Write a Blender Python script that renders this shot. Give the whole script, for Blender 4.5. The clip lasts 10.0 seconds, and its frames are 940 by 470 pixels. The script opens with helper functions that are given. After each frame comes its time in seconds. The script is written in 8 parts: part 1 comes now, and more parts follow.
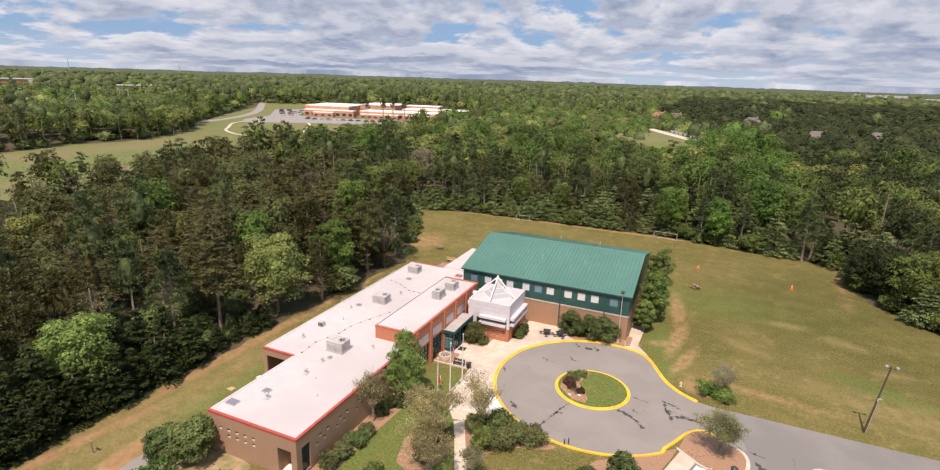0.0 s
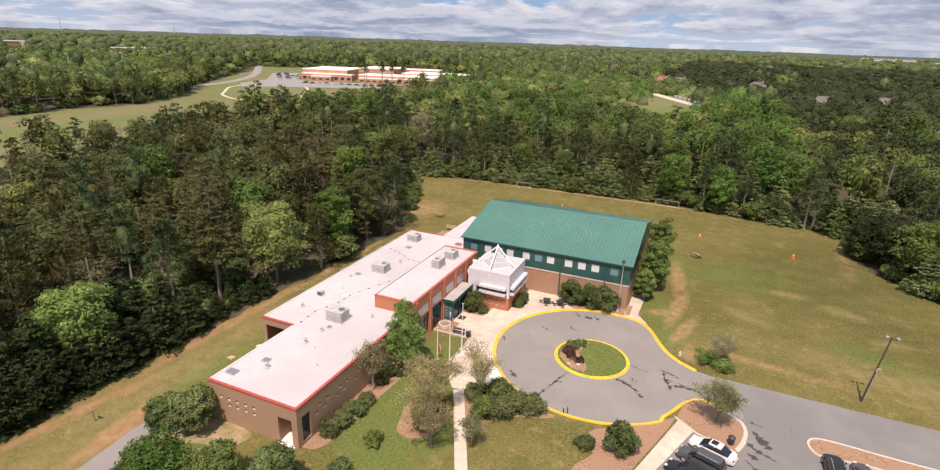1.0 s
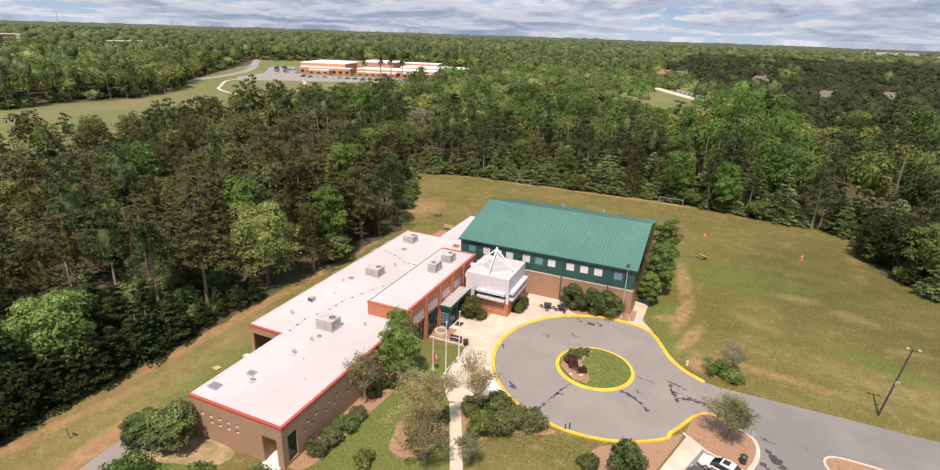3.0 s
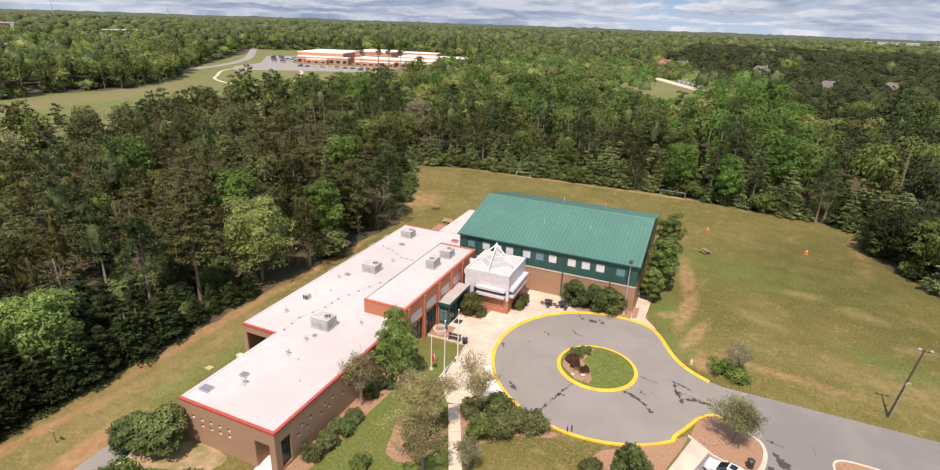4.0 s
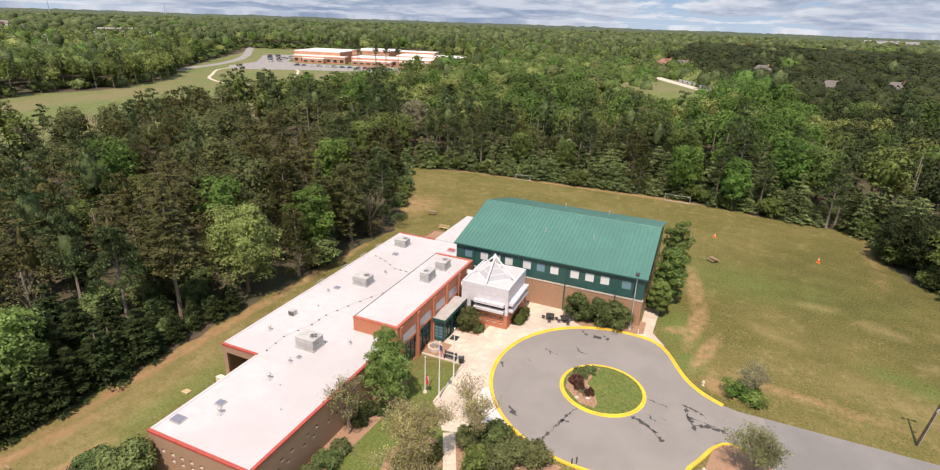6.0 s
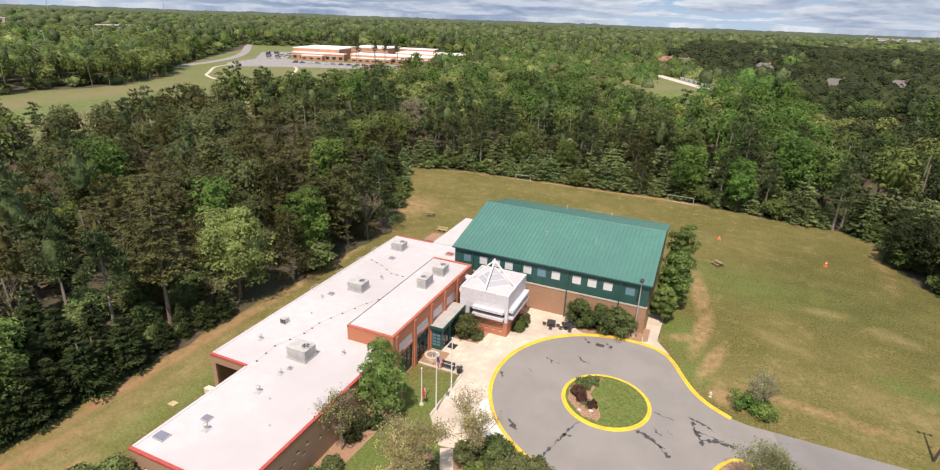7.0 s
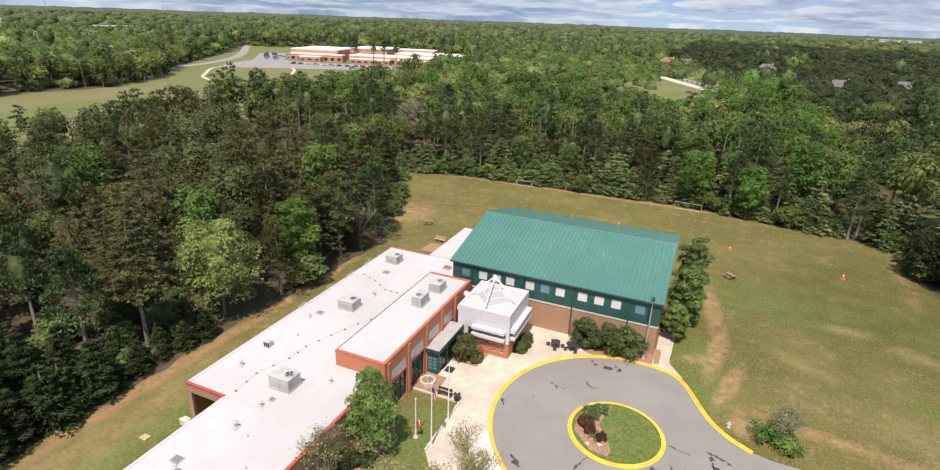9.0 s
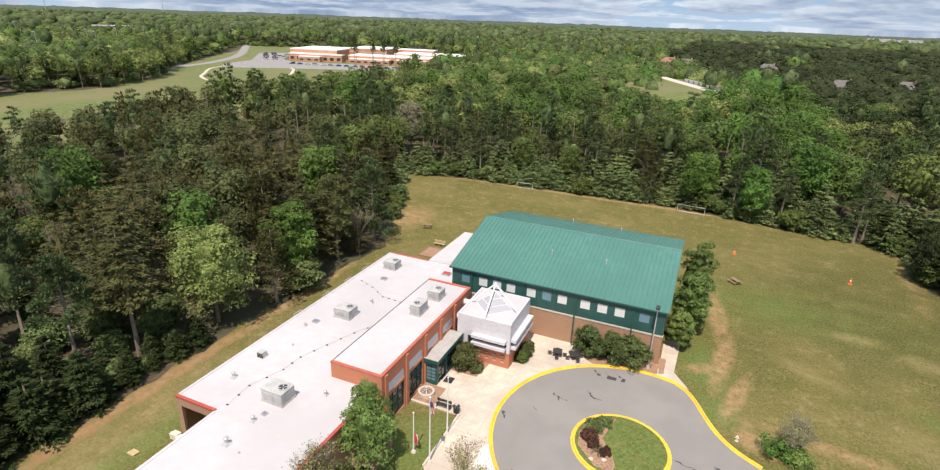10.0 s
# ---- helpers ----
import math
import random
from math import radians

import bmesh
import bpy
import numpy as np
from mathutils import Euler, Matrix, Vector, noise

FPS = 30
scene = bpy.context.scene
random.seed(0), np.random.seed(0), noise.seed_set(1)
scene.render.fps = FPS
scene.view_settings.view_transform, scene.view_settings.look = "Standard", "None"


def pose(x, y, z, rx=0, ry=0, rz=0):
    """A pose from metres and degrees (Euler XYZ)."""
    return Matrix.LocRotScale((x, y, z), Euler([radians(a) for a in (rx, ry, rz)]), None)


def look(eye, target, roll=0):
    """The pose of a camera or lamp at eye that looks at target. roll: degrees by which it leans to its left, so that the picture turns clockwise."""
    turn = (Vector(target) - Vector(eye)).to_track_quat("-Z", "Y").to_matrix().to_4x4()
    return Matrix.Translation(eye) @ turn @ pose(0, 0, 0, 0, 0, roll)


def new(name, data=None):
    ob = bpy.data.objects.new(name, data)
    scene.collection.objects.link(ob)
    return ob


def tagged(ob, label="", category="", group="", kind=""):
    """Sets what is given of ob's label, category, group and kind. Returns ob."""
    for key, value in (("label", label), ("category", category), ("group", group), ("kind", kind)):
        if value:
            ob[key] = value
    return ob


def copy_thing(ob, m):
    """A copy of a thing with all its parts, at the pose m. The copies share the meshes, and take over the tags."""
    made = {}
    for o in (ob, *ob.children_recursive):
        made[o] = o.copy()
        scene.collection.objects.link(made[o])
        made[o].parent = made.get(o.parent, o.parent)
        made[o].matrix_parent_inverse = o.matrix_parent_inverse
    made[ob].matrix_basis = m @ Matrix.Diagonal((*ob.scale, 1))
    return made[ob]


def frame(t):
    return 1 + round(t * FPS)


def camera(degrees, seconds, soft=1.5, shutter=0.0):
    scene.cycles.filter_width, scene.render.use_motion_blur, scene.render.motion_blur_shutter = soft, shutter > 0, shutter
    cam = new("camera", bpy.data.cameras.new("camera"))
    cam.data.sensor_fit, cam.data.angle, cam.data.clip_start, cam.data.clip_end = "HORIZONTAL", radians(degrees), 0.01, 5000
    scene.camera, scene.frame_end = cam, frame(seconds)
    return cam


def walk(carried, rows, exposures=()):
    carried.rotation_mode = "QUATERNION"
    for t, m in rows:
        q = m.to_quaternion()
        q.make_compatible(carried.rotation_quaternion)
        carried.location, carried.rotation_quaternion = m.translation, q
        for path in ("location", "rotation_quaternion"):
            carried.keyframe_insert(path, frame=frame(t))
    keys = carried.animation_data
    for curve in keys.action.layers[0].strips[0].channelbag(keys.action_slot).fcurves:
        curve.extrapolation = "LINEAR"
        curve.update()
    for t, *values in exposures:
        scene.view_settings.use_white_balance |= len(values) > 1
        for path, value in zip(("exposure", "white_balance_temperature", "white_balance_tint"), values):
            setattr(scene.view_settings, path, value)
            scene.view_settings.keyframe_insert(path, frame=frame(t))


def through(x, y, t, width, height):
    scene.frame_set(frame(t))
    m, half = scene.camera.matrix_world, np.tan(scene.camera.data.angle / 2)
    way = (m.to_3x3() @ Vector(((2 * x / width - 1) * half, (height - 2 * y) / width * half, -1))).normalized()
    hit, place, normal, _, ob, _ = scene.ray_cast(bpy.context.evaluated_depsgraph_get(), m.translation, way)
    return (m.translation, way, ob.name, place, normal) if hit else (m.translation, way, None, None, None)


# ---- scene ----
cam = camera(80.6, 10.0, soft=1.22)
PATH = [
    (0, (0.635, -1.115, 41.202), (-0.127, 0.649, 40.649), 1.8),
    (0.5, (0.437, -0.713, 41.166), (-0.317, 1.036, 40.555), 1.9),
    (1, (0.266, -0.093, 41.333), (-0.479, 1.638, 40.663), 1.9),
    (1.5, (-0.08, 0.668, 41.339), (-0.823, 2.397, 40.662), 1.9),
    (2, (-0.445, 1.584, 41.405), (-1.186, 3.313, 40.725), 1.9),
    (2.5, (-0.682, 2.612, 41.367), (-1.425, 4.34, 40.688), 1.9),
    (4, (-1.968, 5.583, 41.363), (-2.699, 7.299, 40.64), 2.0),
    (4.5, (-2.455, 6.67, 41.263), (-3.184, 8.386, 40.541), 2.0),
    (5, (-2.895, 7.886, 41.361), (-3.622, 9.603, 40.635), 2.0),
    (5.5, (-3.31, 9.079, 41.224), (-4.037, 10.796, 40.501), 2.0),
    (7, (-4.723, 12.881, 41.184), (-5.447, 14.595, 40.449), 2.1),
    (7.5, (-5.202, 14.138, 41.036), (-5.926, 15.852, 40.303), 2.1),
    (8, (-5.667, 15.38, 41.112), (-6.392, 17.094, 40.378), 2.1),
    (8.5, (-6.121, 16.685, 41.115), (-6.847, 18.398, 40.381), 2.1),
    (9, (-6.712, 17.853, 41.012), (-7.436, 19.567, 40.28), 2.1),
    (9.5, (-7.118, 18.952, 41.073), (-7.843, 20.666, 40.34), 2.1),
    (10, (-7.514, 19.754, 41.098), (-8.238, 21.468, 40.365), 2.1),
]
walk(cam, [(t, look(eye, target, roll)) for t, eye, target, roll in PATH],
     [(0, 0.12, 7300, 23), (1, 0.13, 7300, 24), (2.5, 0.15, 7250, 22), (5, 0.18, 7200, 21), (7.5, 0.18, 6950, 17), (10, 0.2, 6750, 15)])

# ---- world, sun ----
SUN_FROM = Vector((0.06, -0.46, 0.88)).normalized()
world = bpy.data.worlds.new("sky_world")
scene.world = world
world.use_nodes = True
wn, wl = world.node_tree.nodes, world.node_tree.links
wn.clear()
sky = wn.new("ShaderNodeTexSky")
sky.sky_type, sky.sun_disc = "NISHITA", False
sky.sun_elevation, sky.sun_rotation = math.asin(SUN_FROM.z), math.atan2(SUN_FROM.x, SUN_FROM.y)
sky.air_density, sky.dust_density, sky.ozone_density = 1.0, 0.3, 2.0


def wmath(op, a, b=None, c=None):
    n = wn.new("ShaderNodeMath")
    n.operation = op
    for k, x in enumerate((a, b, c)):
        if x is None:
            continue
        if isinstance(x, (int, float)):
            n.inputs[k].default_value = x
        else:
            wl.new(x, n.inputs[k])
    return n.outputs[0]


geo_in = wn.new("ShaderNodeTexCoord")
sep = wn.new("ShaderNodeSeparateXYZ")
wl.new(geo_in.outputs["Generated"], sep.inputs[0])
height = wmath("MAXIMUM", sep.outputs[2], 0.0)


flat = wmath("SQRT", wmath("ADD", wmath("MULTIPLY", sep.outputs[0], sep.outputs[0]), wmath("ADD", wmath("MULTIPLY", sep.outputs[1], sep.outputs[1]), 0.0004)))
round_x, round_y = wmath("DIVIDE", sep.outputs[0], flat), wmath("DIVIDE", sep.outputs[1], flat)
rise = wmath("LOGARITHM", wmath("ADD", height, 0.025), 2.718)


def cloud_density(lift):
    """Cumulus heaped up over the horizon, smaller towards it; lift looks a little further up each cloud."""
    com = wn.new("ShaderNodeCombineXYZ")
    wl.new(wmath("MULTIPLY", round_x, 6.8), com.inputs[0])
    wl.new(wmath("MULTIPLY", round_y, 6.8), com.inputs[1])
    wl.new(wmath("MULTIPLY", wmath("ADD", rise, lift), 2.0), com.inputs[2])
    puff = wn.new("ShaderNodeTexNoise")
    puff.inputs["Scale"].default_value, puff.inputs["Detail"].default_value = 1.5, 9.0
    puff.inputs["Roughness"].default_value, puff.inputs["Distortion"].default_value = 0.58, 0.08
    wl.new(com.outputs[0], puff.inputs["Vector"])
    bank = wn.new("ShaderNodeTexNoise")
    bank.inputs["Scale"].default_value, bank.inputs["Detail"].default_value = 0.4, 3.0
    wl.new(com.outputs[0], bank.inputs["Vector"])
    return wmath("ADD", wmath("MULTIPLY", puff.outputs["Fac"], 0.6), wmath("MULTIPLY", bank.outputs["Fac"], 0.4))


def ramp_world(src, lo, hi, to_lo=0.0, to_hi=1.0):
    r = wn.new("ShaderNodeMapRange")
    for k, v in zip((1, 2, 3, 4), (lo, hi, to_lo, to_hi)):
        r.inputs[k].default_value = v
    wl.new(src, r.inputs[0])
    return r.outputs[0]


def mix_world(fac, one, two):
    x = wn.new("ShaderNodeMix")
    x.data_type = "RGBA"
    for k, v in ((0, fac), (6, one), (7, two)):
        if isinstance(v, tuple):
            x.inputs[k].default_value = (*v, 1)
        elif isinstance(v, float):
            x.inputs[k].default_value = v
        else:
            wl.new(v, x.inputs[k])
    return x.outputs[2]


density = cloud_density(0.0)
above = cloud_density(0.16)
# edges that face the sun are white, thick parts and flat undersides blue-grey
lit = ramp_world(wmath("SUBTRACT", density, above), -0.05, 0.06)
thin = ramp_world(density, 0.44, 0.56, 1.0, 0.0)
bright = wmath("ADD", wmath("MULTIPLY", lit, 0.6), wmath("MULTIPLY", thin, 0.45))
cloud_colour = mix_world(bright, (2.7, 3.9, 5.8), (8.0, 9.2, 10.2))
blue = mix_world(0.8, sky.outputs[0], (2.2, 4.8, 8.4))
# pale band of thin cloud low over the horizon
low = ramp_world(height, 0.0, 0.05, 0.75, 0.0)
clear_sky = mix_world(low, blue, (5.4, 7.2, 8.8))
cover = ramp_world(density, 0.42, 0.47)
sky_colour = mix_world(cover, clear_sky, cloud_colour)
bgn = wn.new("ShaderNodeBackground")
bgn.inputs["Strength"].default_value = 0.083
wl.new(sky_colour, bgn.inputs[0])
wout = wn.new("ShaderNodeOutputWorld")
wl.new(bgn.outputs[0], wout.inputs[0])

sun_data = bpy.data.lights.new("sun", "SUN")
sun_data.energy, sun_data.angle, sun_data.color = 4.6, radians(0.53), (1.0, 0.905, 0.80)
sun = new("sun", sun_data)
sun.matrix_basis = look(SUN_FROM * 100, (0, 0, 0))

# ---- materials ----


def material(name, colours, rough=0.8, scale=1.0, big=0.12, bump=0.15, metal=0.0, spread=0.24, random_tint=0.0, island=0.0, detail=6.0, bump_scale=None, strong=1.0):
    """Two or three colours mixed by a fine and a coarse noise in world metres, with fine relief."""
    m = bpy.data.materials.new(name)
    m.use_nodes = True
    nt = m.node_tree
    n, l = nt.nodes, nt.links
    bsdf = n["Principled BSDF"]
    bsdf.inputs["Roughness"].default_value, bsdf.inputs["Metallic"].default_value = rough, metal
    tc = n.new("ShaderNodeTexCoord")

    def noise_at(sc, det):
        t = n.new("ShaderNodeTexNoise")
        t.inputs["Scale"].default_value, t.inputs["Detail"].default_value = sc, det
        t.inputs["Roughness"].default_value = 0.6
        l.new(tc.outputs["Object"], t.inputs["Vector"])
        return t.outputs["Fac"]

    def ramp(src, a, b):
        r = n.new("ShaderNodeMapRange")
        r.inputs[1].default_value, r.inputs[2].default_value = a, b
        l.new(src, r.inputs[0])
        return r.outputs[0]

    def mix(fac, a, b):
        x = n.new("ShaderNodeMix")
        x.data_type = "RGBA"
        for k, v in ((0, fac), (6, a), (7, b)):
            if isinstance(v, tuple):
                x.inputs[k].default_value = (*v, 1)
            elif isinstance(v, (int, float)):
                x.inputs[k].default_value = v
            else:
                l.new(v, x.inputs[k])
        return x.outputs[2]

    fine = noise_at(scale, detail)
    coarse = noise_at(big, 4.0)
    col = mix(ramp(fine, 0.5 - spread / 2, 0.5 + spread / 2), colours[0], colours[1])
    if len(colours) > 2:
        col = mix(ramp(coarse, 0.42, 0.62), col, colours[2])
    if random_tint or island:
        if island:
            src = n.new("ShaderNodeNewGeometry").outputs["Random Per Island"]
            amount = island
        else:
            src = n.new("ShaderNodeObjectInfo").outputs["Random"]
            amount = random_tint
        h = n.new("ShaderNodeHueSaturation")
        l.new(ramp_to(n, l, src, 1 - amount, 1 + amount), h.inputs["Value"])
        l.new(col, h.inputs["Color"])
        col = h.outputs[0]
    l.new(col, bsdf.inputs["Base Color"])
    if bump:
        b = n.new("ShaderNodeBump")
        b.inputs["Strength"].default_value, b.inputs["Distance"].default_value = bump, 0.05
        l.new(noise_at(bump_scale or scale * 2.0, 5.0), b.inputs["Height"])
        l.new(b.outputs[0], bsdf.inputs["Normal"])
    return m


def ramp_to(n, l, src, a, b):
    r = n.new("ShaderNodeMapRange")
    r.inputs[3].default_value, r.inputs[4].default_value = a, b
    l.new(src, r.inputs[0])
    return r.outputs[0]


def leaf_material(name, dark, light, tree_spread=0.40, gloss=0.6, through=0.25):
    """Foliage: leaf by leaf and tree by tree variation, some light passing through."""
    m = bpy.data.materials.new(name)
    m.use_nodes = True
    n, l = m.node_tree.nodes, m.node_tree.links
    bsdf, out = n["Principled BSDF"], n["Material Output"]
    bsdf.inputs["Roughness"].default_value = gloss
    bsdf.inputs["Specular IOR Level"].default_value = 0.1
    isl = n.new("ShaderNodeNewGeometry").outputs["Random Per Island"]
    x = n.new("ShaderNodeMix")
    x.data_type = "RGBA"
    x.inputs[6].default_value, x.inputs[7].default_value = (*dark, 1), (*light, 1)
    l.new(isl, x.inputs[0])
    tc = n.new("ShaderNodeNewGeometry")
    t = n.new("ShaderNodeTexNoise")
    t.inputs["Scale"].default_value, t.inputs["Detail"].default_value = 0.11, 3.0
    l.new(tc.outputs["Position"], t.inputs["Vector"])
    h = n.new("ShaderNodeHueSaturation")
    l.new(x.outputs[2], h.inputs["Color"])
    r = n.new("ShaderNodeMapRange")
    r.inputs[1].default_value, r.inputs[2].default_value = 0.3, 0.7
    r.inputs[3].default_value, r.inputs[4].default_value = 1 - tree_spread, 1 + tree_spread
    l.new(t.outputs["Fac"], r.inputs[0])
    l.new(r.outputs[0], h.inputs["Value"])
    rnd = n.new("ShaderNodeObjectInfo").outputs["Random"]
    l.new(ramp_to(n, l, rnd, 0.485, 0.515), h.inputs["Hue"])
    fine = n.new("ShaderNodeTexNoise")
    fine.inputs["Scale"].default_value, fine.inputs["Detail"].default_value = 0.9, 5.0
    l.new(tc.outputs["Position"], fine.inputs["Vector"])
    h2 = n.new("ShaderNodeHueSaturation")
    r2 = n.new("ShaderNodeMapRange")
    for k, v in zip((1, 2, 3, 4), (0.36, 0.64, 0.66, 1.3)):
        r2.inputs[k].default_value = v
    l.new(fine.outputs["Fac"], r2.inputs[0])
    l.new(r2.outputs[0], h2.inputs["Value"])
    l.new(h.outputs[0], h2.inputs["Color"])
    h = h2
    bp = n.new("ShaderNodeBump")
    bp.inputs["Strength"].default_value, bp.inputs["Distance"].default_value = 0.7, 0.5
    l.new(fine.outputs["Fac"], bp.inputs["Height"])
    l.new(bp.outputs[0], bsdf.inputs["Normal"])
    l.new(h.outputs[0], bsdf.inputs["Base Color"])
    tr = n.new("ShaderNodeBsdfTranslucent")
    l.new(h.outputs[0], tr.inputs["Color"])
    ms = n.new("ShaderNodeMixShader")
    ms.inputs[0].default_value = through
    l.new(bsdf.outputs[0], ms.inputs[1])
    l.new(tr.outputs[0], ms.inputs[2])
    l.new(ms.outputs[0], out.inputs["Surface"])
    return m


def glass_material(name, colour, rough=0.08):
    m = bpy.data.materials.new(name)
    m.use_nodes = True
    b = m.node_tree.nodes["Principled BSDF"]
    b.inputs["Base Color"].default_value = (*colour, 1)
    b.inputs["Roughness"].default_value = rough
    b.inputs["Specular IOR Level"].default_value = 0.8
    return m


M_ROOF = material("white_membrane", [(0.515, 0.50, 0.51), (0.56, 0.545, 0.555), (0.475, 0.46, 0.468)], 0.6, 0.8, 0.07, 0.05)
M_RED = material("red_coping", [(0.40, 0.07, 0.055), (0.47, 0.095, 0.07)], 0.5, 2, bump=0.03)
M_COPING = material("orange_coping", [(0.42, 0.11, 0.065), (0.49, 0.14, 0.085)], 0.6, 2, bump=0.03)
M_VROOF = material("grey_membrane", [(0.36, 0.35, 0.33), (0.44, 0.43, 0.41)], 0.7, 1.5, 0.3, 0.05)
M_BRICK = material("tan_brick", [(0.31, 0.20, 0.13), (0.42, 0.275, 0.185), (0.35, 0.225, 0.15)], 0.9, 9, 0.5, 0.3)
M_TANBRICK = material("light_tan_brick", [(0.33, 0.19, 0.115), (0.42, 0.26, 0.165), (0.37, 0.22, 0.14)], 0.9, 8, 0.5, 0.3)
M_ORANGE = material("orange_brick", [(0.42, 0.155, 0.085), (0.54, 0.215, 0.125), (0.46, 0.18, 0.10)], 0.85, 9, 0.6, 0.3)
M_TEAL = material("teal_metal", [(0.022, 0.088, 0.08), (0.028, 0.10, 0.09), (0.02, 0.08, 0.073)], 0.45, 1.5, 0.2, 0.02)
M_TEALROOF = material("teal_roof_metal", [(0.065, 0.195, 0.16), (0.08, 0.22, 0.18), (0.065, 0.185, 0.155)], 0.42, 0.9, 0.1, 0.02)
M_PANEL = material("white_panel", [(0.56, 0.56, 0.60), (0.62, 0.62, 0.66)], 0.5, 2, 0.3, 0.02)
M_TUBE = material("white_paint", [(0.75, 0.75, 0.76), (0.8, 0.8, 0.8)], 0.35, 3, 0.3, 0.0)
M_CONC = material("concrete", [(0.55, 0.475, 0.39), (0.66, 0.575, 0.475), (0.48, 0.42, 0.35)], 0.9, 1.1, 0.22, 0.1)
M_JOINT = material("joint_filler", [(0.42, 0.34, 0.255), (0.48, 0.39, 0.295)], 0.95, 3, bump=0.1)
M_PALE = material("pale_concrete", [(0.74, 0.71, 0.68), (0.82, 0.80, 0.77)], 0.85, 2.2, 0.2, 0.1)
M_ASPH = material("asphalt", [(0.212, 0.203, 0.190), (0.249, 0.238, 0.223), (0.258, 0.247, 0.231)], 0.92, 9.0, 0.16, 0.02, spread=0.5)
M_LOTASPH = material("blue_grey_asphalt", [(0.172, 0.170, 0.166), (0.205, 0.202, 0.196), (0.222, 0.218, 0.21)], 0.92, 7.0, 0.12, 0.02, spread=0.5)
M_TAR = material("crack_sealer", [(0.045, 0.045, 0.045), (0.07, 0.068, 0.065)], 0.7, 4, bump=0.1)
M_YELLOW = material("yellow_kerb_paint", [(0.76, 0.48, 0.04), (0.84, 0.55, 0.055), (0.66, 0.42, 0.06)], 0.7, 3, 0.4, 0.1)
M_KERB = material("kerb_concrete", [(0.50, 0.44, 0.37), (0.60, 0.54, 0.46)], 0.9, 3, bump=0.15)
M_MULCH = material("mulch", [(0.22, 0.13, 0.08), (0.41, 0.265, 0.175), (0.33, 0.205, 0.13)], 1.0, 5, 0.4, 0.6)
M_DRYBED = material("dry_weedy_soil", [(0.34, 0.245, 0.15), (0.42, 0.32, 0.205), (0.22, 0.20, 0.09)], 1.0, 2.5, 0.6, 0.5)
M_SOIL = material("red_soil", [(0.40, 0.23, 0.12), (0.47, 0.31, 0.18), (0.36, 0.25, 0.14)], 1.0, 1.5, 0.2, 0.4)
M_LAWN = material("lawn_grass", [(0.085, 0.11, 0.022), (0.14, 0.15, 0.04), (0.16, 0.14, 0.055)], 1.0, 1.2, 0.13, 0.4)
M_LITTER = material("forest_floor", [(0.055, 0.042, 0.026), (0.11, 0.08, 0.05), (0.06, 0.06, 0.03)], 1.0, 0.9, 0.1, 0.5)
M_BARK = material("bark", [(0.15, 0.115, 0.09), (0.27, 0.215, 0.17)], 0.95, 4, 0.6, 0.5)
M_PALEBARK = material("pale_bark", [(0.21, 0.18, 0.145), (0.31, 0.265, 0.22)], 0.9, 5, 0.6, 0.3)
M_METAL = material("galvanised", [(0.50, 0.50, 0.50), (0.60, 0.60, 0.60), (0.42, 0.42, 0.42)], 0.45, 3, 0.7, 0.05, metal=0.3)
M_DARK = material("dark_metal", [(0.03, 0.03, 0.032), (0.05, 0.05, 0.05)], 0.5, 3, bump=0.05)
M_WOOD = material("weathered_wood", [(0.21, 0.14, 0.085), (0.34, 0.24, 0.15)], 0.9, 4, 0.6, 0.3)
M_GLASS = glass_material("dark_glass", (0.02, 0.035, 0.04))
M_BLUEPANE = glass_material("grey_blue_pane", (0.13, 0.25, 0.31), 0.25)
M_WHITEPANE = glass_material("white_translucent_pane", (0.68, 0.70, 0.70), 0.35)
L_DEC = leaf_material("leaves_spring_green", (0.094, 0.138, 0.035), (0.157, 0.211, 0.066), through=0.36)
L_LIME = leaf_material("leaves_lime", (0.18, 0.216, 0.063), (0.279, 0.323, 0.114), through=0.38)
L_BRIGHT = leaf_material("leaves_bright_green", (0.077, 0.147, 0.03), (0.144, 0.235, 0.059), through=0.36)
L_OLIVE = leaf_material("leaves_olive", (0.088, 0.105, 0.041), (0.141, 0.16, 0.063), through=0.34)
L_PINE = leaf_material("pine_needles", (0.063, 0.091, 0.037), (0.122, 0.163, 0.065), through=0.16)
L_BROWNPINE = leaf_material("pine_needles_brownish", (0.061, 0.067, 0.025), (0.115, 0.117, 0.045), through=0.18)
# conifer green, darkened so the far right wood looks under cloud shadow
L_CEDARSHADE = leaf_material("cedar_cloud_shade_foliage", (0.024, 0.037, 0.013), (0.05, 0.068, 0.024), through=0.16)
L_DARKSHRUB = leaf_material("dark_shrub_leaves", (0.068, 0.104, 0.036), (0.142, 0.192, 0.07), through=0.2)
L_JUNIPER = leaf_material("juniper_foliage", (0.095, 0.118, 0.046), (0.171, 0.196, 0.085), through=0.25)
L_TWIG = leaf_material("budding_twigs", (0.34, 0.31, 0.138), (0.54, 0.48, 0.24), through=0.5)
L_YPINE = leaf_material("young_pine_needles", (0.122, 0.172, 0.068), (0.232, 0.295, 0.118), through=0.2)
L_BUD = leaf_material("grey_brown_buds", (0.19, 0.178, 0.115), (0.31, 0.288, 0.195), through=0.4)
L_PALETWIG = leaf_material("pale_grey_buds", (0.26, 0.275, 0.145), (0.4, 0.41, 0.235), through=0.5)
L_GYM = leaf_material("mid_green_leaves", (0.10, 0.15, 0.04), (0.185, 0.25, 0.075), through=0.36)
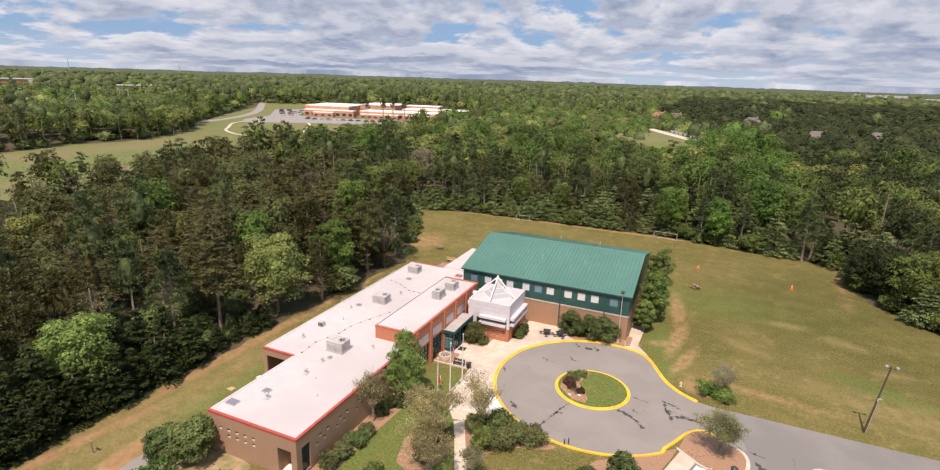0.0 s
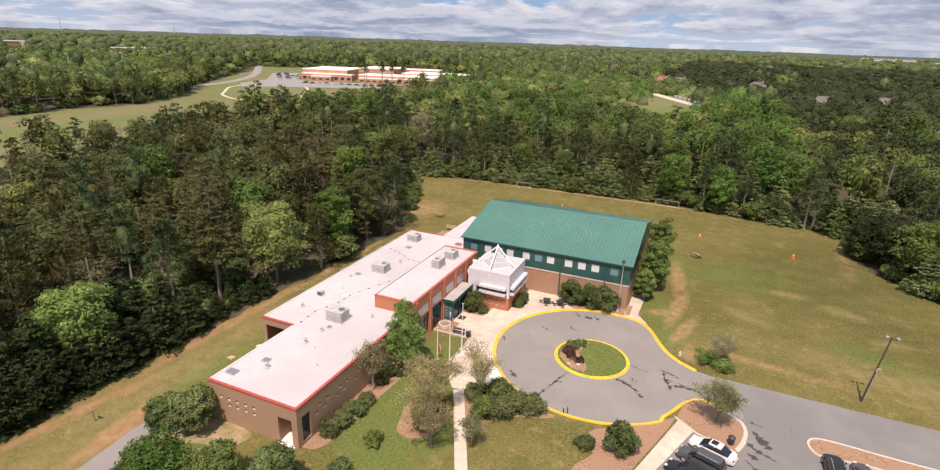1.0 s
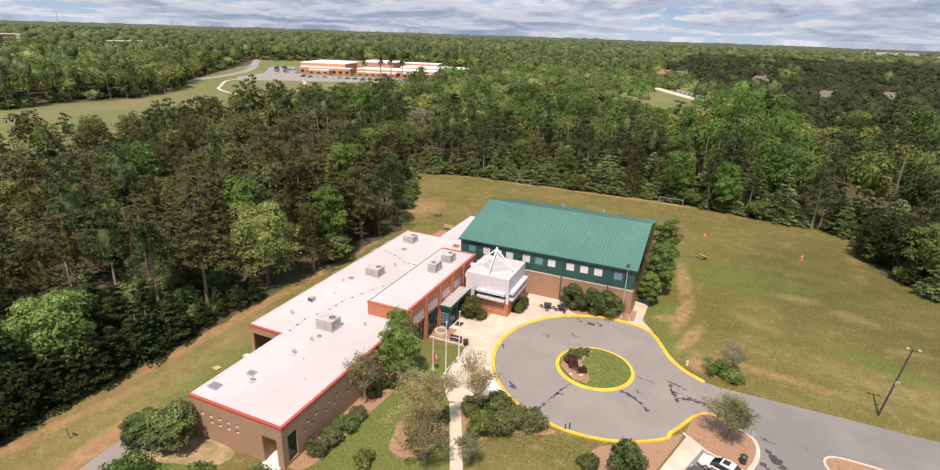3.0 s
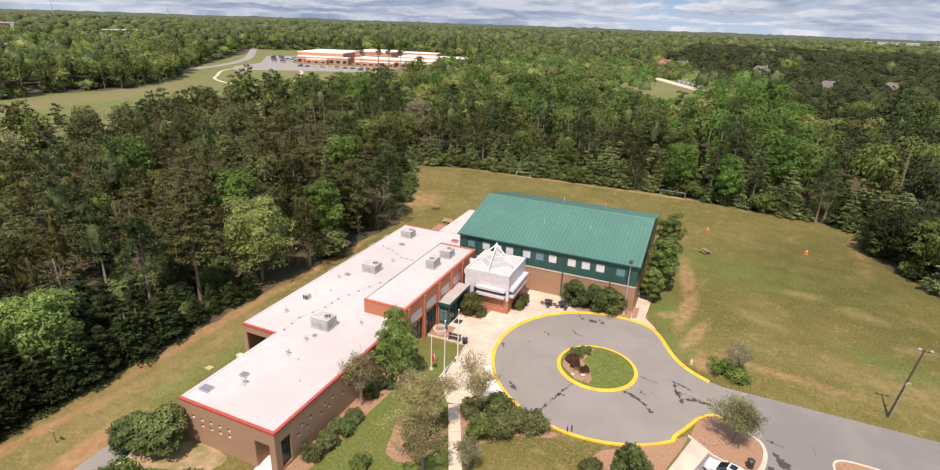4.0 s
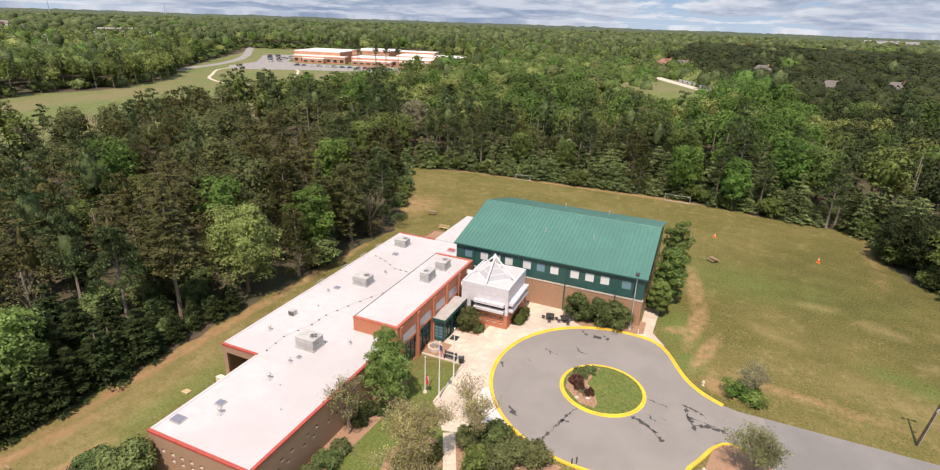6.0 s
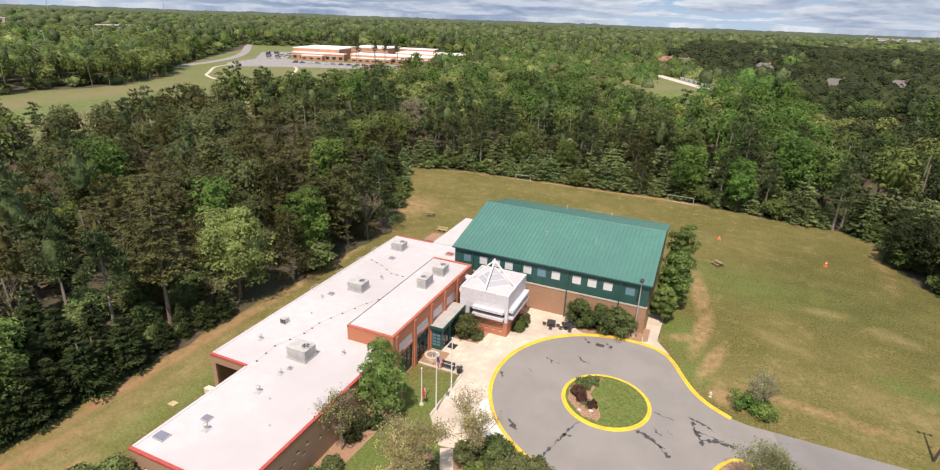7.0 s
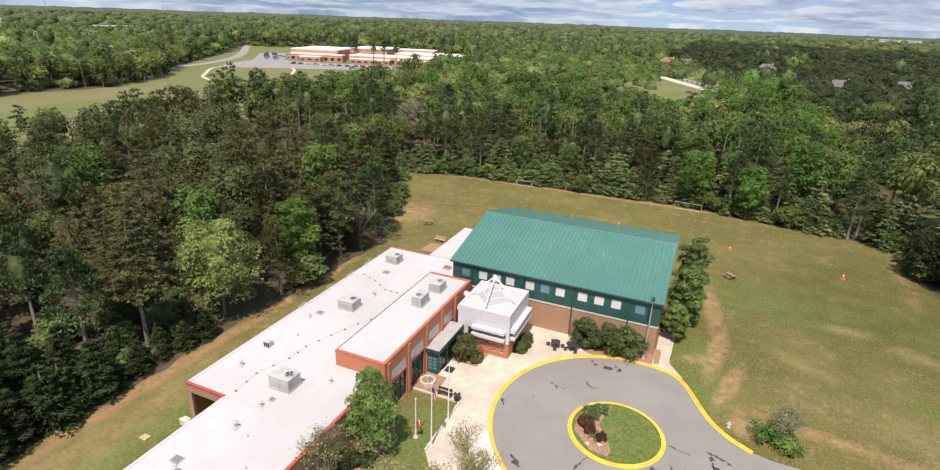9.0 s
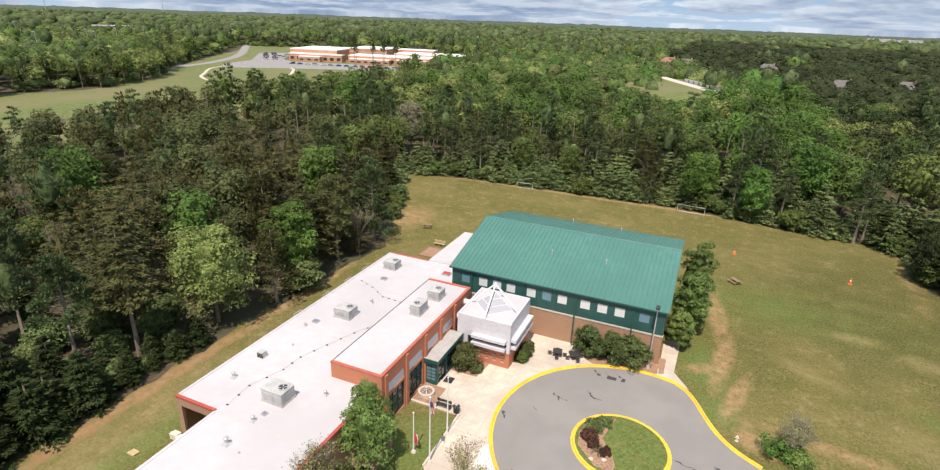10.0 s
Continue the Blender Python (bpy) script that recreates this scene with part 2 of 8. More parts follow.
L_YOUNG = leaf_material("young_yellow_green_leaves", (0.165, 0.245, 0.068), (0.285, 0.375, 0.125), through=0.5)

# ---- mesh tools ----


class Geo:
    def __init__(self):
        self.v, self.f = [], []

    def add(self, verts, faces):
        k = len(self.v)
        self.v += [tuple(p) for p in verts]
        self.f += [tuple(i + k for i in f) for f in faces]
        return self

    def weld(self):
        """Join corners that lie in one place."""
        seen, index = {}, []
        for p in self.v:
            index.append(seen.setdefault(tuple(round(c, 4) for c in p), len(seen)))
        self.v = list(seen)
        self.f = [tuple(index[i] for i in f) for f in self.f]
        return self

    def box(self, x0, y0, z0, x1, y1, z1):
        return self.add([(x, y, z) for z in (z0, z1) for y in (y0, y1) for x in (x0, x1)],
                        [(0, 2, 3, 1), (4, 5, 7, 6), (0, 1, 5, 4), (2, 6, 7, 3), (0, 4, 6, 2), (1, 3, 7, 5)])

    def prism(self, poly, z0, z1):
        n = len(poly)
        area = sum(poly[i][0] * poly[(i + 1) % n][1] - poly[(i + 1) % n][0] * poly[i][1] for i in range(n))
        if area < 0:
            poly = poly[::-1]
        self.add([(x, y, z0) for x, y in poly] + [(x, y, z1) for x, y in poly],
                 [tuple(range(n))[::-1], tuple(range(n, 2 * n))] + [(i, (i + 1) % n, n + (i + 1) % n, n + i) for i in range(n)])
        return self

    def tube(self, p, q, r0, r1=None, n=8):
        r1 = r0 if r1 is None else r1
        p, q = Vector(p), Vector(q)
        d = (q - p).normalized()
        a = d.cross(Vector((0, 0, 1)) if abs(d.z) < 0.95 else Vector((1, 0, 0))).normalized()
        b = d.cross(a)
        vs = []
        for c, r in ((p, r0), (q, r1)):
            for i in range(n):
                w = 2 * math.pi * i / n
                vs.append(c + a * (math.cos(w) * r) + b * (math.sin(w) * r))
        self.add(vs, [tuple(range(n)), tuple(range(2 * n - 1, n - 1, -1))] + [(i, n + i, n + (i + 1) % n, (i + 1) % n) for i in range(n)])
        return self

    def sweep(self, path, profile, closed=False):
        """A profile of (offset to the left, height) carried along a plan path."""
        n, m = len(path), len(profile)
        vs = []
        for i in range(n):
            a = Vector(path[(i - 1) % n] if closed or i else path[0])
            b = Vector(path[(i + 1) % n] if closed or i < n - 1 else path[-1])
            d = (b - a).normalized()
            nx, ny = -d.y, d.x
            vs += [(path[i][0] + nx * o, path[i][1] + ny * o, z) for o, z in profile]
        fs = []
        for i in range(n if closed else n - 1):
            j = (i + 1) % n
            fs += [(i * m + k, j * m + k, j * m + (k + 1) % m, i * m + (k + 1) % m) for k in range(m)]
        if not closed:
            fs += [tuple(range(m)), tuple((n - 1) * m + k for k in range(m))[::-1]]
        return self.add(vs, fs)

    def ball(self, c, rx, ry, rz, rings=6, seg=9, rough=0.0, rng=None):
        vs = [(c[0], c[1], c[2] - rz)]
        for i in range(1, rings):
            a = math.pi * i / rings
            for j in range(seg):
                w = 2 * math.pi * j / seg
                k = 1 + (rng.uniform(-rough, rough) if rng else 0)
                vs.append((c[0] + rx * k * math.sin(a) * math.cos(w), c[1] + ry * k * math.sin(a) * math.sin(w), c[2] - rz * k * math.cos(a)))
        vs.append((c[0], c[1], c[2] + rz))
        fs = [(0, 1 + (j + 1) % seg, 1 + j) for j in range(seg)]
        for i in range(rings - 2):
            a, b = 1 + i * seg, 1 + (i + 1) * seg
            fs += [(a + j, a + (j + 1) % seg, b + (j + 1) % seg, b + j) for j in range(seg)]
        a, top = 1 + (rings - 2) * seg, len(vs) - 1
        fs += [(a + j, a + (j + 1) % seg, top) for j in range(seg)]
        return self.add(vs, fs)


ORIGIN = {}


def mesh_from(name, geo, mat, at=(0, 0, 0), smooth=False):
    me = bpy.data.meshes.new(name)
    me.from_pydata([(x - at[0], y - at[1], z - at[2]) for x, y, z in geo.v], [], geo.f)
    me.materials.append(mat)
    if smooth:
        me.shade_smooth()
    me.update()
    return me


def thing(name, at=(0, 0, 0), label="", category="", group="", kind=""):
    ob = new(name)
    ob.empty_display_size = 0.3
    ob.location = at
    ORIGIN[ob] = Vector(at)
    return tagged(ob, label, category, group, kind)


def part(name, geo, mat, parent, label="", smooth=False):
    """One mesh object under a thing or a part; geo is in world metres."""
    base = ORIGIN[parent]
    ob = new(name, mesh_from(name, geo, mat, base, smooth))
    ob.parent = parent
    ORIGIN[ob] = base
    return tagged(ob, label)


def solid(name, geo, mat, label="", category="", kind="", group="", smooth=False):
    """A thing or piece of the setting that is one mesh."""
    ob = new(name, mesh_from(name, geo, mat, (0, 0, 0), smooth))
    ORIGIN[ob] = Vector((0, 0, 0))
    return tagged(ob, label, category, group, kind)


def quads(name, pts, mat):
    """A mesh of loose leaves from an (n, corners, 3) array."""
    n, c = pts.shape[:2]
    me = bpy.data.meshes.new(name)
    me.vertices.add(c * n)
    me.vertices.foreach_set("co", pts.reshape(-1).astype(np.float32))
    me.loops.add(c * n)
    me.loops.foreach_set("vertex_index", np.arange(c * n, dtype=np.int32))
    me.polygons.add(n)
    me.polygons.foreach_set("loop_start", np.arange(0, c * n, c, dtype=np.int32))
    me.materials.append(mat)
    me.update(calc_edges=True)
    return me


def joined(name, verts, faces, mat):
    """One mesh of triangles from two arrays, shaded smooth."""
    me = bpy.data.meshes.new(name)
    me.vertices.add(len(verts))
    me.vertices.foreach_set("co", verts.reshape(-1).astype(np.float32))
    me.loops.add(faces.size)
    me.loops.foreach_set("vertex_index", faces.reshape(-1).astype(np.int32))
    me.polygons.add(len(faces))
    me.polygons.foreach_set("loop_start", np.arange(0, faces.size, 3, dtype=np.int32))
    me.polygons.foreach_set("use_smooth", np.ones(len(faces), dtype=bool))
    me.materials.append(mat)
    me.update(calc_edges=True)
    return me


def arc(cx, cy, r, a0, a1, n):
    return [(cx + r * math.cos(radians(a0 + (a1 - a0) * i / (n - 1))), cy + r * math.sin(radians(a0 + (a1 - a0) * i / (n - 1)))) for i in range(n)]


def smooth_path(pts, n=8):
    """A soft curve through plan points."""
    out = []
    for i in range(len(pts) - 1):
        p0, p1, p2, p3 = (Vector(pts[max(0, min(len(pts) - 1, i + k))]) for k in (-1, 0, 1, 2))
        for j in range(n):
            t = j / n
            q = 0.5 * (2 * p1 + (p2 - p0) * t + (2 * p0 - 5 * p1 + 4 * p2 - p3) * t * t + (3 * p1 - p0 - 3 * p2 + p3) * t ** 3)
            out.append((q.x, q.y))
    return out + [tuple(pts[-1])]


def inside(x, y, poly):
    hit, n = False, len(poly)
    for i in range(n):
        (x0, y0), (x1, y1) = poly[i], poly[(i + 1) % n]
        if (y0 > y) != (y1 > y) and x < (x1 - x0) * (y - y0) / (y1 - y0) + x0:
            hit = not hit
    return hit


def edge_distance(x, y, poly):
    best = 1e9
    for i in range(len(poly)):
        (x0, y0), (x1, y1) = poly[i], poly[(i + 1) % len(poly)]
        dx, dy = x1 - x0, y1 - y0
        t = max(0, min(1, ((x - x0) * dx + (y - y0) * dy) / (dx * dx + dy * dy)))
        best = min(best, math.hypot(x - x0 - t * dx, y - y0 - t * dy))
    return best

# ---- ground ----
SITE = [(-62, -60), (-62.5, 20), (-62.5, 60), (-61, 96), (-60, 103), (-68, 120), (-81, 145), (-82, 150), (-69, 153.5), (-40, 155), (-10, 156), (3, 153), (16, 150),
        (27, 149.5), (31.5, 144), (31.5, 132), (34, 123), (38, 116.5), (45, 109), (60, 102), (95, 97), (160, 92), (240, 40), (240, -60)]
FIELD = [(-186, 30), (-188, 95), (-184, 130), (-176, 180), (-166, 205), (-178, 300), (-196, 390), (-190, 450), (-240, 560), (-470, 575), (-535, 545), (-458, 452),
         (-390, 345), (-318, 262), (-300, 215), (-310, 188), (-300, 150), (-330, 30)]
ROADGAP = [(-40, 388), (-36, 330), (-32, 272), (-24, 260), (-17, 264), (-10, 316), (-13, 345), (-24, 388)]

solid("ground", Geo().box(-5200, -900, -1.0, 5200, 5200, -0.06), M_LITTER, "brown and green woodland ground reaching the horizon", "ground", "structure")


def ragged(poly, step, amount, seed):
    rng = random.Random(seed)
    out = []
    for i in range(len(poly)):
        (x0, y0), (x1, y1) = poly[i], poly[(i + 1) % len(poly)]
        n = max(1, int(math.hypot(x1 - x0, y1 - y0) / step))
        for k in range(n):
            out.append((x0 + (x1 - x0) * k / n + rng.uniform(-amount, amount), y0 + (y1 - y0) * k / n + rng.uniform(-amount, amount)))
    return out


def grass_material():
    """Mown grass with greener and drier stretches, and bare soil where it is worn."""
    m = bpy.data.materials.new("meadow_grass")
    m.use_nodes = True
    n, l = m.node_tree.nodes, m.node_tree.links
    b = n["Principled BSDF"]
    b.inputs["Roughness"].default_value = 1.0
    b.inputs["Specular IOR Level"].default_value = 0.1
    pos = n.new("ShaderNodeNewGeometry").outputs["Position"]

    def noise_at(sc, det=5.0, rough=0.6, stretch=None):
        t = n.new("ShaderNodeTexNoise")
        t.inputs["Scale"].default_value, t.inputs["Detail"].default_value, t.inputs["Roughness"].default_value = sc, det, rough
        src = pos
        if stretch:
            mp = n.new("ShaderNodeMapping")
            mp.inputs["Scale"].default_value = stretch
            l.new(pos, mp.inputs["Vector"])
            src = mp.outputs[0]
        l.new(src, t.inputs["Vector"])
        return t.outputs["Fac"]

    def ramp(src, a, c, lo=0.0, hi=1.0):
        r = n.new("ShaderNodeMapRange")
        for k, v in zip((1, 2, 3, 4), (a, c, lo, hi)):
            r.inputs[k].default_value = v
        l.new(src, r.inputs[0])
        return r.outputs[0]

    def calc(op, a, c):
        q = n.new("ShaderNodeMath")
        q.operation = op
        for k, v in enumerate((a, c)):
            if isinstance(v, (int, float)):
                q.inputs[k].default_value = v
            else:
                l.new(v, q.inputs[k])
        return q.outputs[0]

    def mix(fac, a, c):
        x = n.new("ShaderNodeMix")
        x.data_type = "RGBA"
        for k, v in ((0, fac), (6, a), (7, c)):
            if isinstance(v, tuple):
                x.inputs[k].default_value = (*v, 1)
            else:
                l.new(v, x.inputs[k])
        return x.outputs[2]

    wob = noise_at(0.35, 5.0)

    def blot(cx, cy, rx, ry, turn, hard=0.35, wobble=0.9):
        """An uneven oval area: 1 inside, fading to 0."""
        mp = n.new("ShaderNodeMapping")
        mp.vector_type = "TEXTURE"
        mp.inputs["Location"].default_value = (cx, cy, 0)
        mp.inputs["Rotation"].default_value = (0, 0, radians(turn))
        mp.inputs["Scale"].default_value = (rx, ry, 1000.0)
        l.new(pos, mp.inputs["Vector"])
        ln = n.new("ShaderNodeVectorMath")
        ln.operation = "LENGTH"
        l.new(mp.outputs[0], ln.inputs[0])
        d = calc("ADD", ln.outputs["Value"], calc("MULTIPLY", calc("SUBTRACT", wob, 0.5), wobble * 2))
        return ramp(d, 1 - hard, 1 + hard, 1.0, 0.0)

    def over(*masks):
        out = masks[0]
        for k in masks[1:]:
            out = calc("MAXIMUM", out, k)
        return out

    fine, tuft = noise_at(3.2, 8.0, 0.75), noise_at(0.7, 6.0, 0.7)
    col = mix(ramp(fine, 0.40, 0.60), (0.062, 0.062, 0.017), (0.225, 0.19, 0.077))
    col = mix(ramp(tuft, 0.44, 0.57, 0, 0.62), col, (0.118, 0.122, 0.034))
    col = mix(ramp(noise_at(0.06, 4.0), 0.42, 0.62, 0, 0.5), col, (0.215, 0.178, 0.073))
    col = mix(ramp(noise_at(0.3, 8.0, 0.78), 0.50, 0.60, 0, 0.5), col, (0.098, 0.11, 0.027))
    col = mix(ramp(noise_at(0.42, 9.0, 0.8), 0.53, 0.62, 0, 0.6), col, (0.29, 0.232, 0.108))
    col = mix(ramp(noise_at(1.3, 6.0, 0.75), 0.55, 0.64, 0, 0.5), col, (0.07, 0.082, 0.02))
    # watered, greener lawns
    green = over(blot(-27, 50, 7.5, 15, 0, 0.2, 0.4), blot(26.5, 86, 6, 2.2, -25, 0.6), blot(-3, 88, 2.6, 6, 15, 0.5),
                 blot(-1.5, 79, 2.5, 3, 0, 0.5), blot(-54.2, 46, 1.6, 12, 0, 0.7, 1.2), blot(8, 110, 14, 6, 0, 0.8), blot(-44, 33, 4, 1.6, 25, 0.3, 0.4), blot(-10, 68, 6, 6, 0, 0.1, 0.0))
    col = mix(calc("MULTIPLY", green, ramp(noise_at(0.5, 4.0), 0.3, 0.55, 0.5, 1.0)), col, mix(ramp(fine, 0.38, 0.62), (0.07, 0.105, 0.026), (0.165, 0.205, 0.062)))
    # bare soil
    soil = over(blot(-1.4, 103, 1.25, 9, 6, 0.35, 0.4), blot(-0.6, 90.5, 1.2, 7.5, -7, 0.35, 0.4), blot(0.9, 82.5, 1.0, 5, -16, 0.4, 0.5), blot(-2.6, 87.5, 2.4, 1.1, 30, 0.4, 0.5), blot(30.8, 138, 1.6, 9, -14, 0.4, 0.6), blot(3, 75.2, 2.2, 1.6, -20, 0.4), blot(12, 77.3, 8, 0.8, -8, 0.9, 1.5), 
                blot(5.6, 76, 2.3, 1.6, 20, 0.5), blot(-61.0, 80, 1.0, 14, 0, 0.5, 0.9), blot(-53.8, 31, 1.4, 6, 6, 0.4, 0.6),
                blot(-20, 154.2, 62, 0.9, 1, 0.5, 0.8), blot(30.2, 134, 1.4, 13, -6, 0.5, 0.8), blot(-64, 120, 4, 6, 0, 0.8, 1.0), blot(-48, 96, 5.5, 3.2, 20, 0.6, 1.0))
    soil_col = mix(ramp(tuft, 0.35, 0.65), (0.34, 0.20, 0.10), (0.42, 0.29, 0.165))
    col = mix(calc("MULTIPLY", soil, ramp(noise_at(0.8, 6.0, 0.7), 0.35, 0.6, 0.15, 0.8)), col, soil_col)
    dry = over(blot(25, 101, 3.2, 1.6, -20, 0.6), blot(30, 92, 2.6, 1.3, 10, 0.6), blot(17, 105, 3, 1.2, 0, 0.6), blot(10, 92, 4, 1.0, -30, 0.8))
    dry = calc("MULTIPLY", over(dry, blot(-57.5, 40, 3.2, 26, 0, 0.7, 0.8), blot(30, 80, 16, 3, -10, 0.8, 1.2)), ramp(noise_at(0.5, 8.0, 0.75), 0.36, 0.6, 0.2, 1.0))
    # two uneven ovals of darker olive grass on the right of the meadow
    dark_olive = over(blot(24, 116, 20, 26, -15, 0.7, 0.9), blot(36, 96, 18, 12, -10, 0.7, 0.9))
    dark_olive = calc("MULTIPLY", dark_olive, ramp(noise_at(0.16, 7.0, 0.7), 0.36, 0.58, 0.25, 1.0))
    col = mix(calc("MULTIPLY", dark_olive, 0.9), col, mix(ramp(fine, 0.40, 0.60), (0.052, 0.058, 0.016), (0.125, 0.12, 0.042)))
    col = mix(calc("MULTIPLY", dry, 0.5), col, (0.31, 0.245, 0.12))
    clay = over(blot(-61.2, 54, 1.0, 17, 0, 0.45, 0.9), blot(-53.6, 31, 1.3, 5, 6, 0.4, 0.5), blot(-60.5, 30, 0.9, 8, -8, 0.5, 0.9))
    col = mix(calc("MULTIPLY", clay, ramp(noise_at(0.6, 7.0, 0.7), 0.36, 0.56, 0.15, 0.85)), col, mix(ramp(tuft, 0.35, 0.65), (0.27, 0.145, 0.075), (0.37, 0.235, 0.13)))
    l.new(col, b.inputs["Base Color"])
    bp = n.new("ShaderNodeBump")
    bp.inputs["Strength"].default_value, bp.inputs["Distance"].default_value = 0.22, 0.06
    l.new(noise_at(5.0, 6.0, 0.75), bp.inputs["Height"])
    l.new(bp.outputs[0], b.inputs["Normal"])
    return m


M_GRASS = grass_material()
M_FIELD = material("far_field_grass", [(0.085, 0.128, 0.03), (0.155, 0.185, 0.056), (0.175, 0.162, 0.07)], 1.0, 0.5, 0.03, 0.3)
solid("lawn", Geo().prism(ragged(SITE, 2.2, 0.7, 3), -0.3, 0.0), M_GRASS, "mown meadow grass with worn soil patches round the building", "grass", "structure")
solid("far_field", Geo().prism(ragged([(-300 + (x + 300) * 1.05, 300 + (y - 300) * 1.12) for x, y in FIELD], 9, 2.0, 4), -0.3, 0.0), M_FIELD, "large mown green field beyond the woods", "field", "structure")

# ---- drive, ring and car park ----
RX, RY, RR = -9.6, 68.7, 14.3
KERB_LOW = smooth_path([(5.6, 64.3), (4.6, 64.7), (3.6, 64.5), (2.4, 63.2), (1.3, 61.0), (0.3, 59.2)], 5)
KERB_RING = arc(RX, RY, RR, -47, -285, 90)
KERB_UP = smooth_path([KERB_RING[-1], (-4.5, 81.4), (-3.4, 79.8), (-2.1, 77.1), (-0.8, 74.8), (1.0, 72.9), (3.3, 71.5)], 6)
KERB_PATH = KERB_LOW + KERB_RING + KERB_UP[1:]
LOT = [(5, 71.1), (140, 70.6), (140, 22), (-8, 27), (-3.2, 40.3), (0.35, 50.2), (3.1, 58.2), (6.5, 60.5)]
solid("road", Geo().prism(KERB_PATH + LOT, -0.2, 0.012), M_ASPH, "worn grey asphalt turning circle, drive and car park", "road", "structure")
solid("car_park", Geo().prism([(7.5, 71.0), (140, 70.5), (140, 22.1), (-7.9, 27.1), (-3.1, 40.3), (0.45, 50.2), (3.2, 58.2), (6.5, 60.6), (9.0, 63.2), (8.2, 67.5)], -0.1, 0.016), M_LOTASPH, "blue-grey asphalt of the drive and car park", "road", "structure")
KERB_PROFILE = [(-0.34, 0.0), (-0.34, 0.035), (-0.13, 0.05), (-0.10, 0.15), (0.11, 0.16), (0.14, 0.0)]
flip = [(-o, z) for o, z in KERB_PROFILE][::-1]
solid("ring_kerb", Geo().sweep(KERB_PATH, KERB_PROFILE), M_YELLOW, "yellow painted concrete kerb round the turning circle", "kerb", "structure")

IX, IY, IR = -10.2, 68.3, 4.8
isl = thing("ring_island", (IX, IY, 0), "round planted island with a yellow kerb", "traffic island", kind="structure")
part("kerb", Geo().sweep(arc(IX, IY, IR, 0, 350, 36), KERB_PROFILE, True), M_YELLOW, isl, "yellow painted kerb")
part("grass_top", Geo().prism(arc(IX, IY, IR - 0.1, 0, 350, 36), 0, 0.12), M_GRASS, isl, "short green grass")
part("mulch_bed", Geo().prism([(-14.3, 66.6), (-14.6, 68.6), (-13.9, 70.8), (-12.3, 72.2), (-11.3, 72.3), (-11.7, 70.6), (-12.1, 68.6), (-10.8, 66.8), (-10.2, 65.2), (-10.4, 64.2), (-12.2, 64.4)], 0.1, 0.15), M_MULCH, isl, "brown mulch bed")

# mulch island beside the car park
MUL = smooth_path([(1.7, 59.9), (2.4, 62.9), (3.6, 64.35), (4.6, 64.5), (5.6, 64.1), (6.9, 63.3), (8.3, 62.3), (8.8, 60.8), (8.6, 58.6), (8.0, 56.9), (7.0, 56.6), (4.0, 57.9)], 4)
pk = thing("parking_island", (5, 60, 0), "kerbed planting island of brown mulch beside parked cars", "traffic island", kind="structure")
part("mulch_bed", Geo().prism(MUL, 0, 0.13), M_MULCH, pk)
part("kerb", Geo().sweep(smooth_path([(5.7, 64.2), (6.9, 63.4), (8.4, 62.4), (8.95, 60.8), (8.7, 58.6), (8.0, 56.8)], 5), flip), M_KERB, pk, "pale concrete kerb")
part("kerb", Geo().sweep([(1.5, 59.8), (4.0, 57.8), (8.0, 56.3)], [(-0.12, 0), (-0.12, 0.15), (0.12, 0.15), (0.12, 0)]), M_KERB, pk, "pale concrete kerb")
PEN = smooth_path([(140, 62.6), (60, 62.7), (26, 62.8), (20, 63.0), (17.0, 63.0), (15.8, 62.5), (15.4, 61.4), (15.9, 60.2), (17.0, 59.9), (21, 60.3), (26, 60.2), (60, 60.0), (140, 60.0)], 4)
pn = thing("parking_divider", (20, 61.5, 0), "long kerbed divider of reddish mulch in the car park", "traffic island", kind="structure")
part("mulch_bed", Geo().prism(PEN, 0, 0.12), M_MULCH, pn)
part("kerb", Geo().sweep(PEN, flip), M_KERB, pn, "pale concrete kerb")

# ---- paving ----
PATIO = [(-33.4, 65.4), (-27.3, 65.4), (-27.3, 57.0), (-24.5, 53.4), (-23.0, 53.6), (-20.0, 57.6)] + arc(RX, RY, RR + 0.12, 225, 75, 40) + [(-4.3, 81.7), (-6.2, 84.6), (-6.0, 92.3),
         (-8.1, 92.3), (-8.1, 85.5), (-33.4, 85.5)]
solid("patio", Geo().prism(PATIO, -0.1, 0.09), M_CONC, "buff concrete forecourt between the building and the ring", "pavement", "structure")
solid("pale_apron", Geo().prism([(-23.2, 61.8), (-22.9, 58.9), (-21.8, 56.2), (-18.9, 56.9)] + arc(RX, RY, RR + 0.13, 233, 205, 8), 0.08, 0.1), M_PALE, "newer whitish concrete apron", "pavement", "structure")
joints = Geo()
for k in range(60):
    for vertical in (True, False):
        c = (-34.0 + 2.4 * k) if vertical else (53.0 + 2.4 * k)
        run_from = None
        lo, hi = (53.0, 93.0) if vertical else (-34.0, -4.0)
        for j in range(int((hi - lo) / 0.2) + 2):
            v2 = lo + 0.2 * j
            ok = v2 < hi and all(inside(*((c, v2 + d2) if vertical else (v2 + d2, c)), PATIO) for d2 in (-0.2, 0.2))
            if ok and run_from is None:
                run_from = v2
            if not ok and run_from is not None:
                if v2 - run_from > 0.6:
                    if vertical:
                        joints.box(c - 0.02, run_from, 0.05, c + 0.02, v2 - 0.2, 0.094)
                    else:
                        joints.box(run_from, c - 0.0201, 0.05, v2 - 0.2, c + 0.0201, 0.0945)
                run_from = None
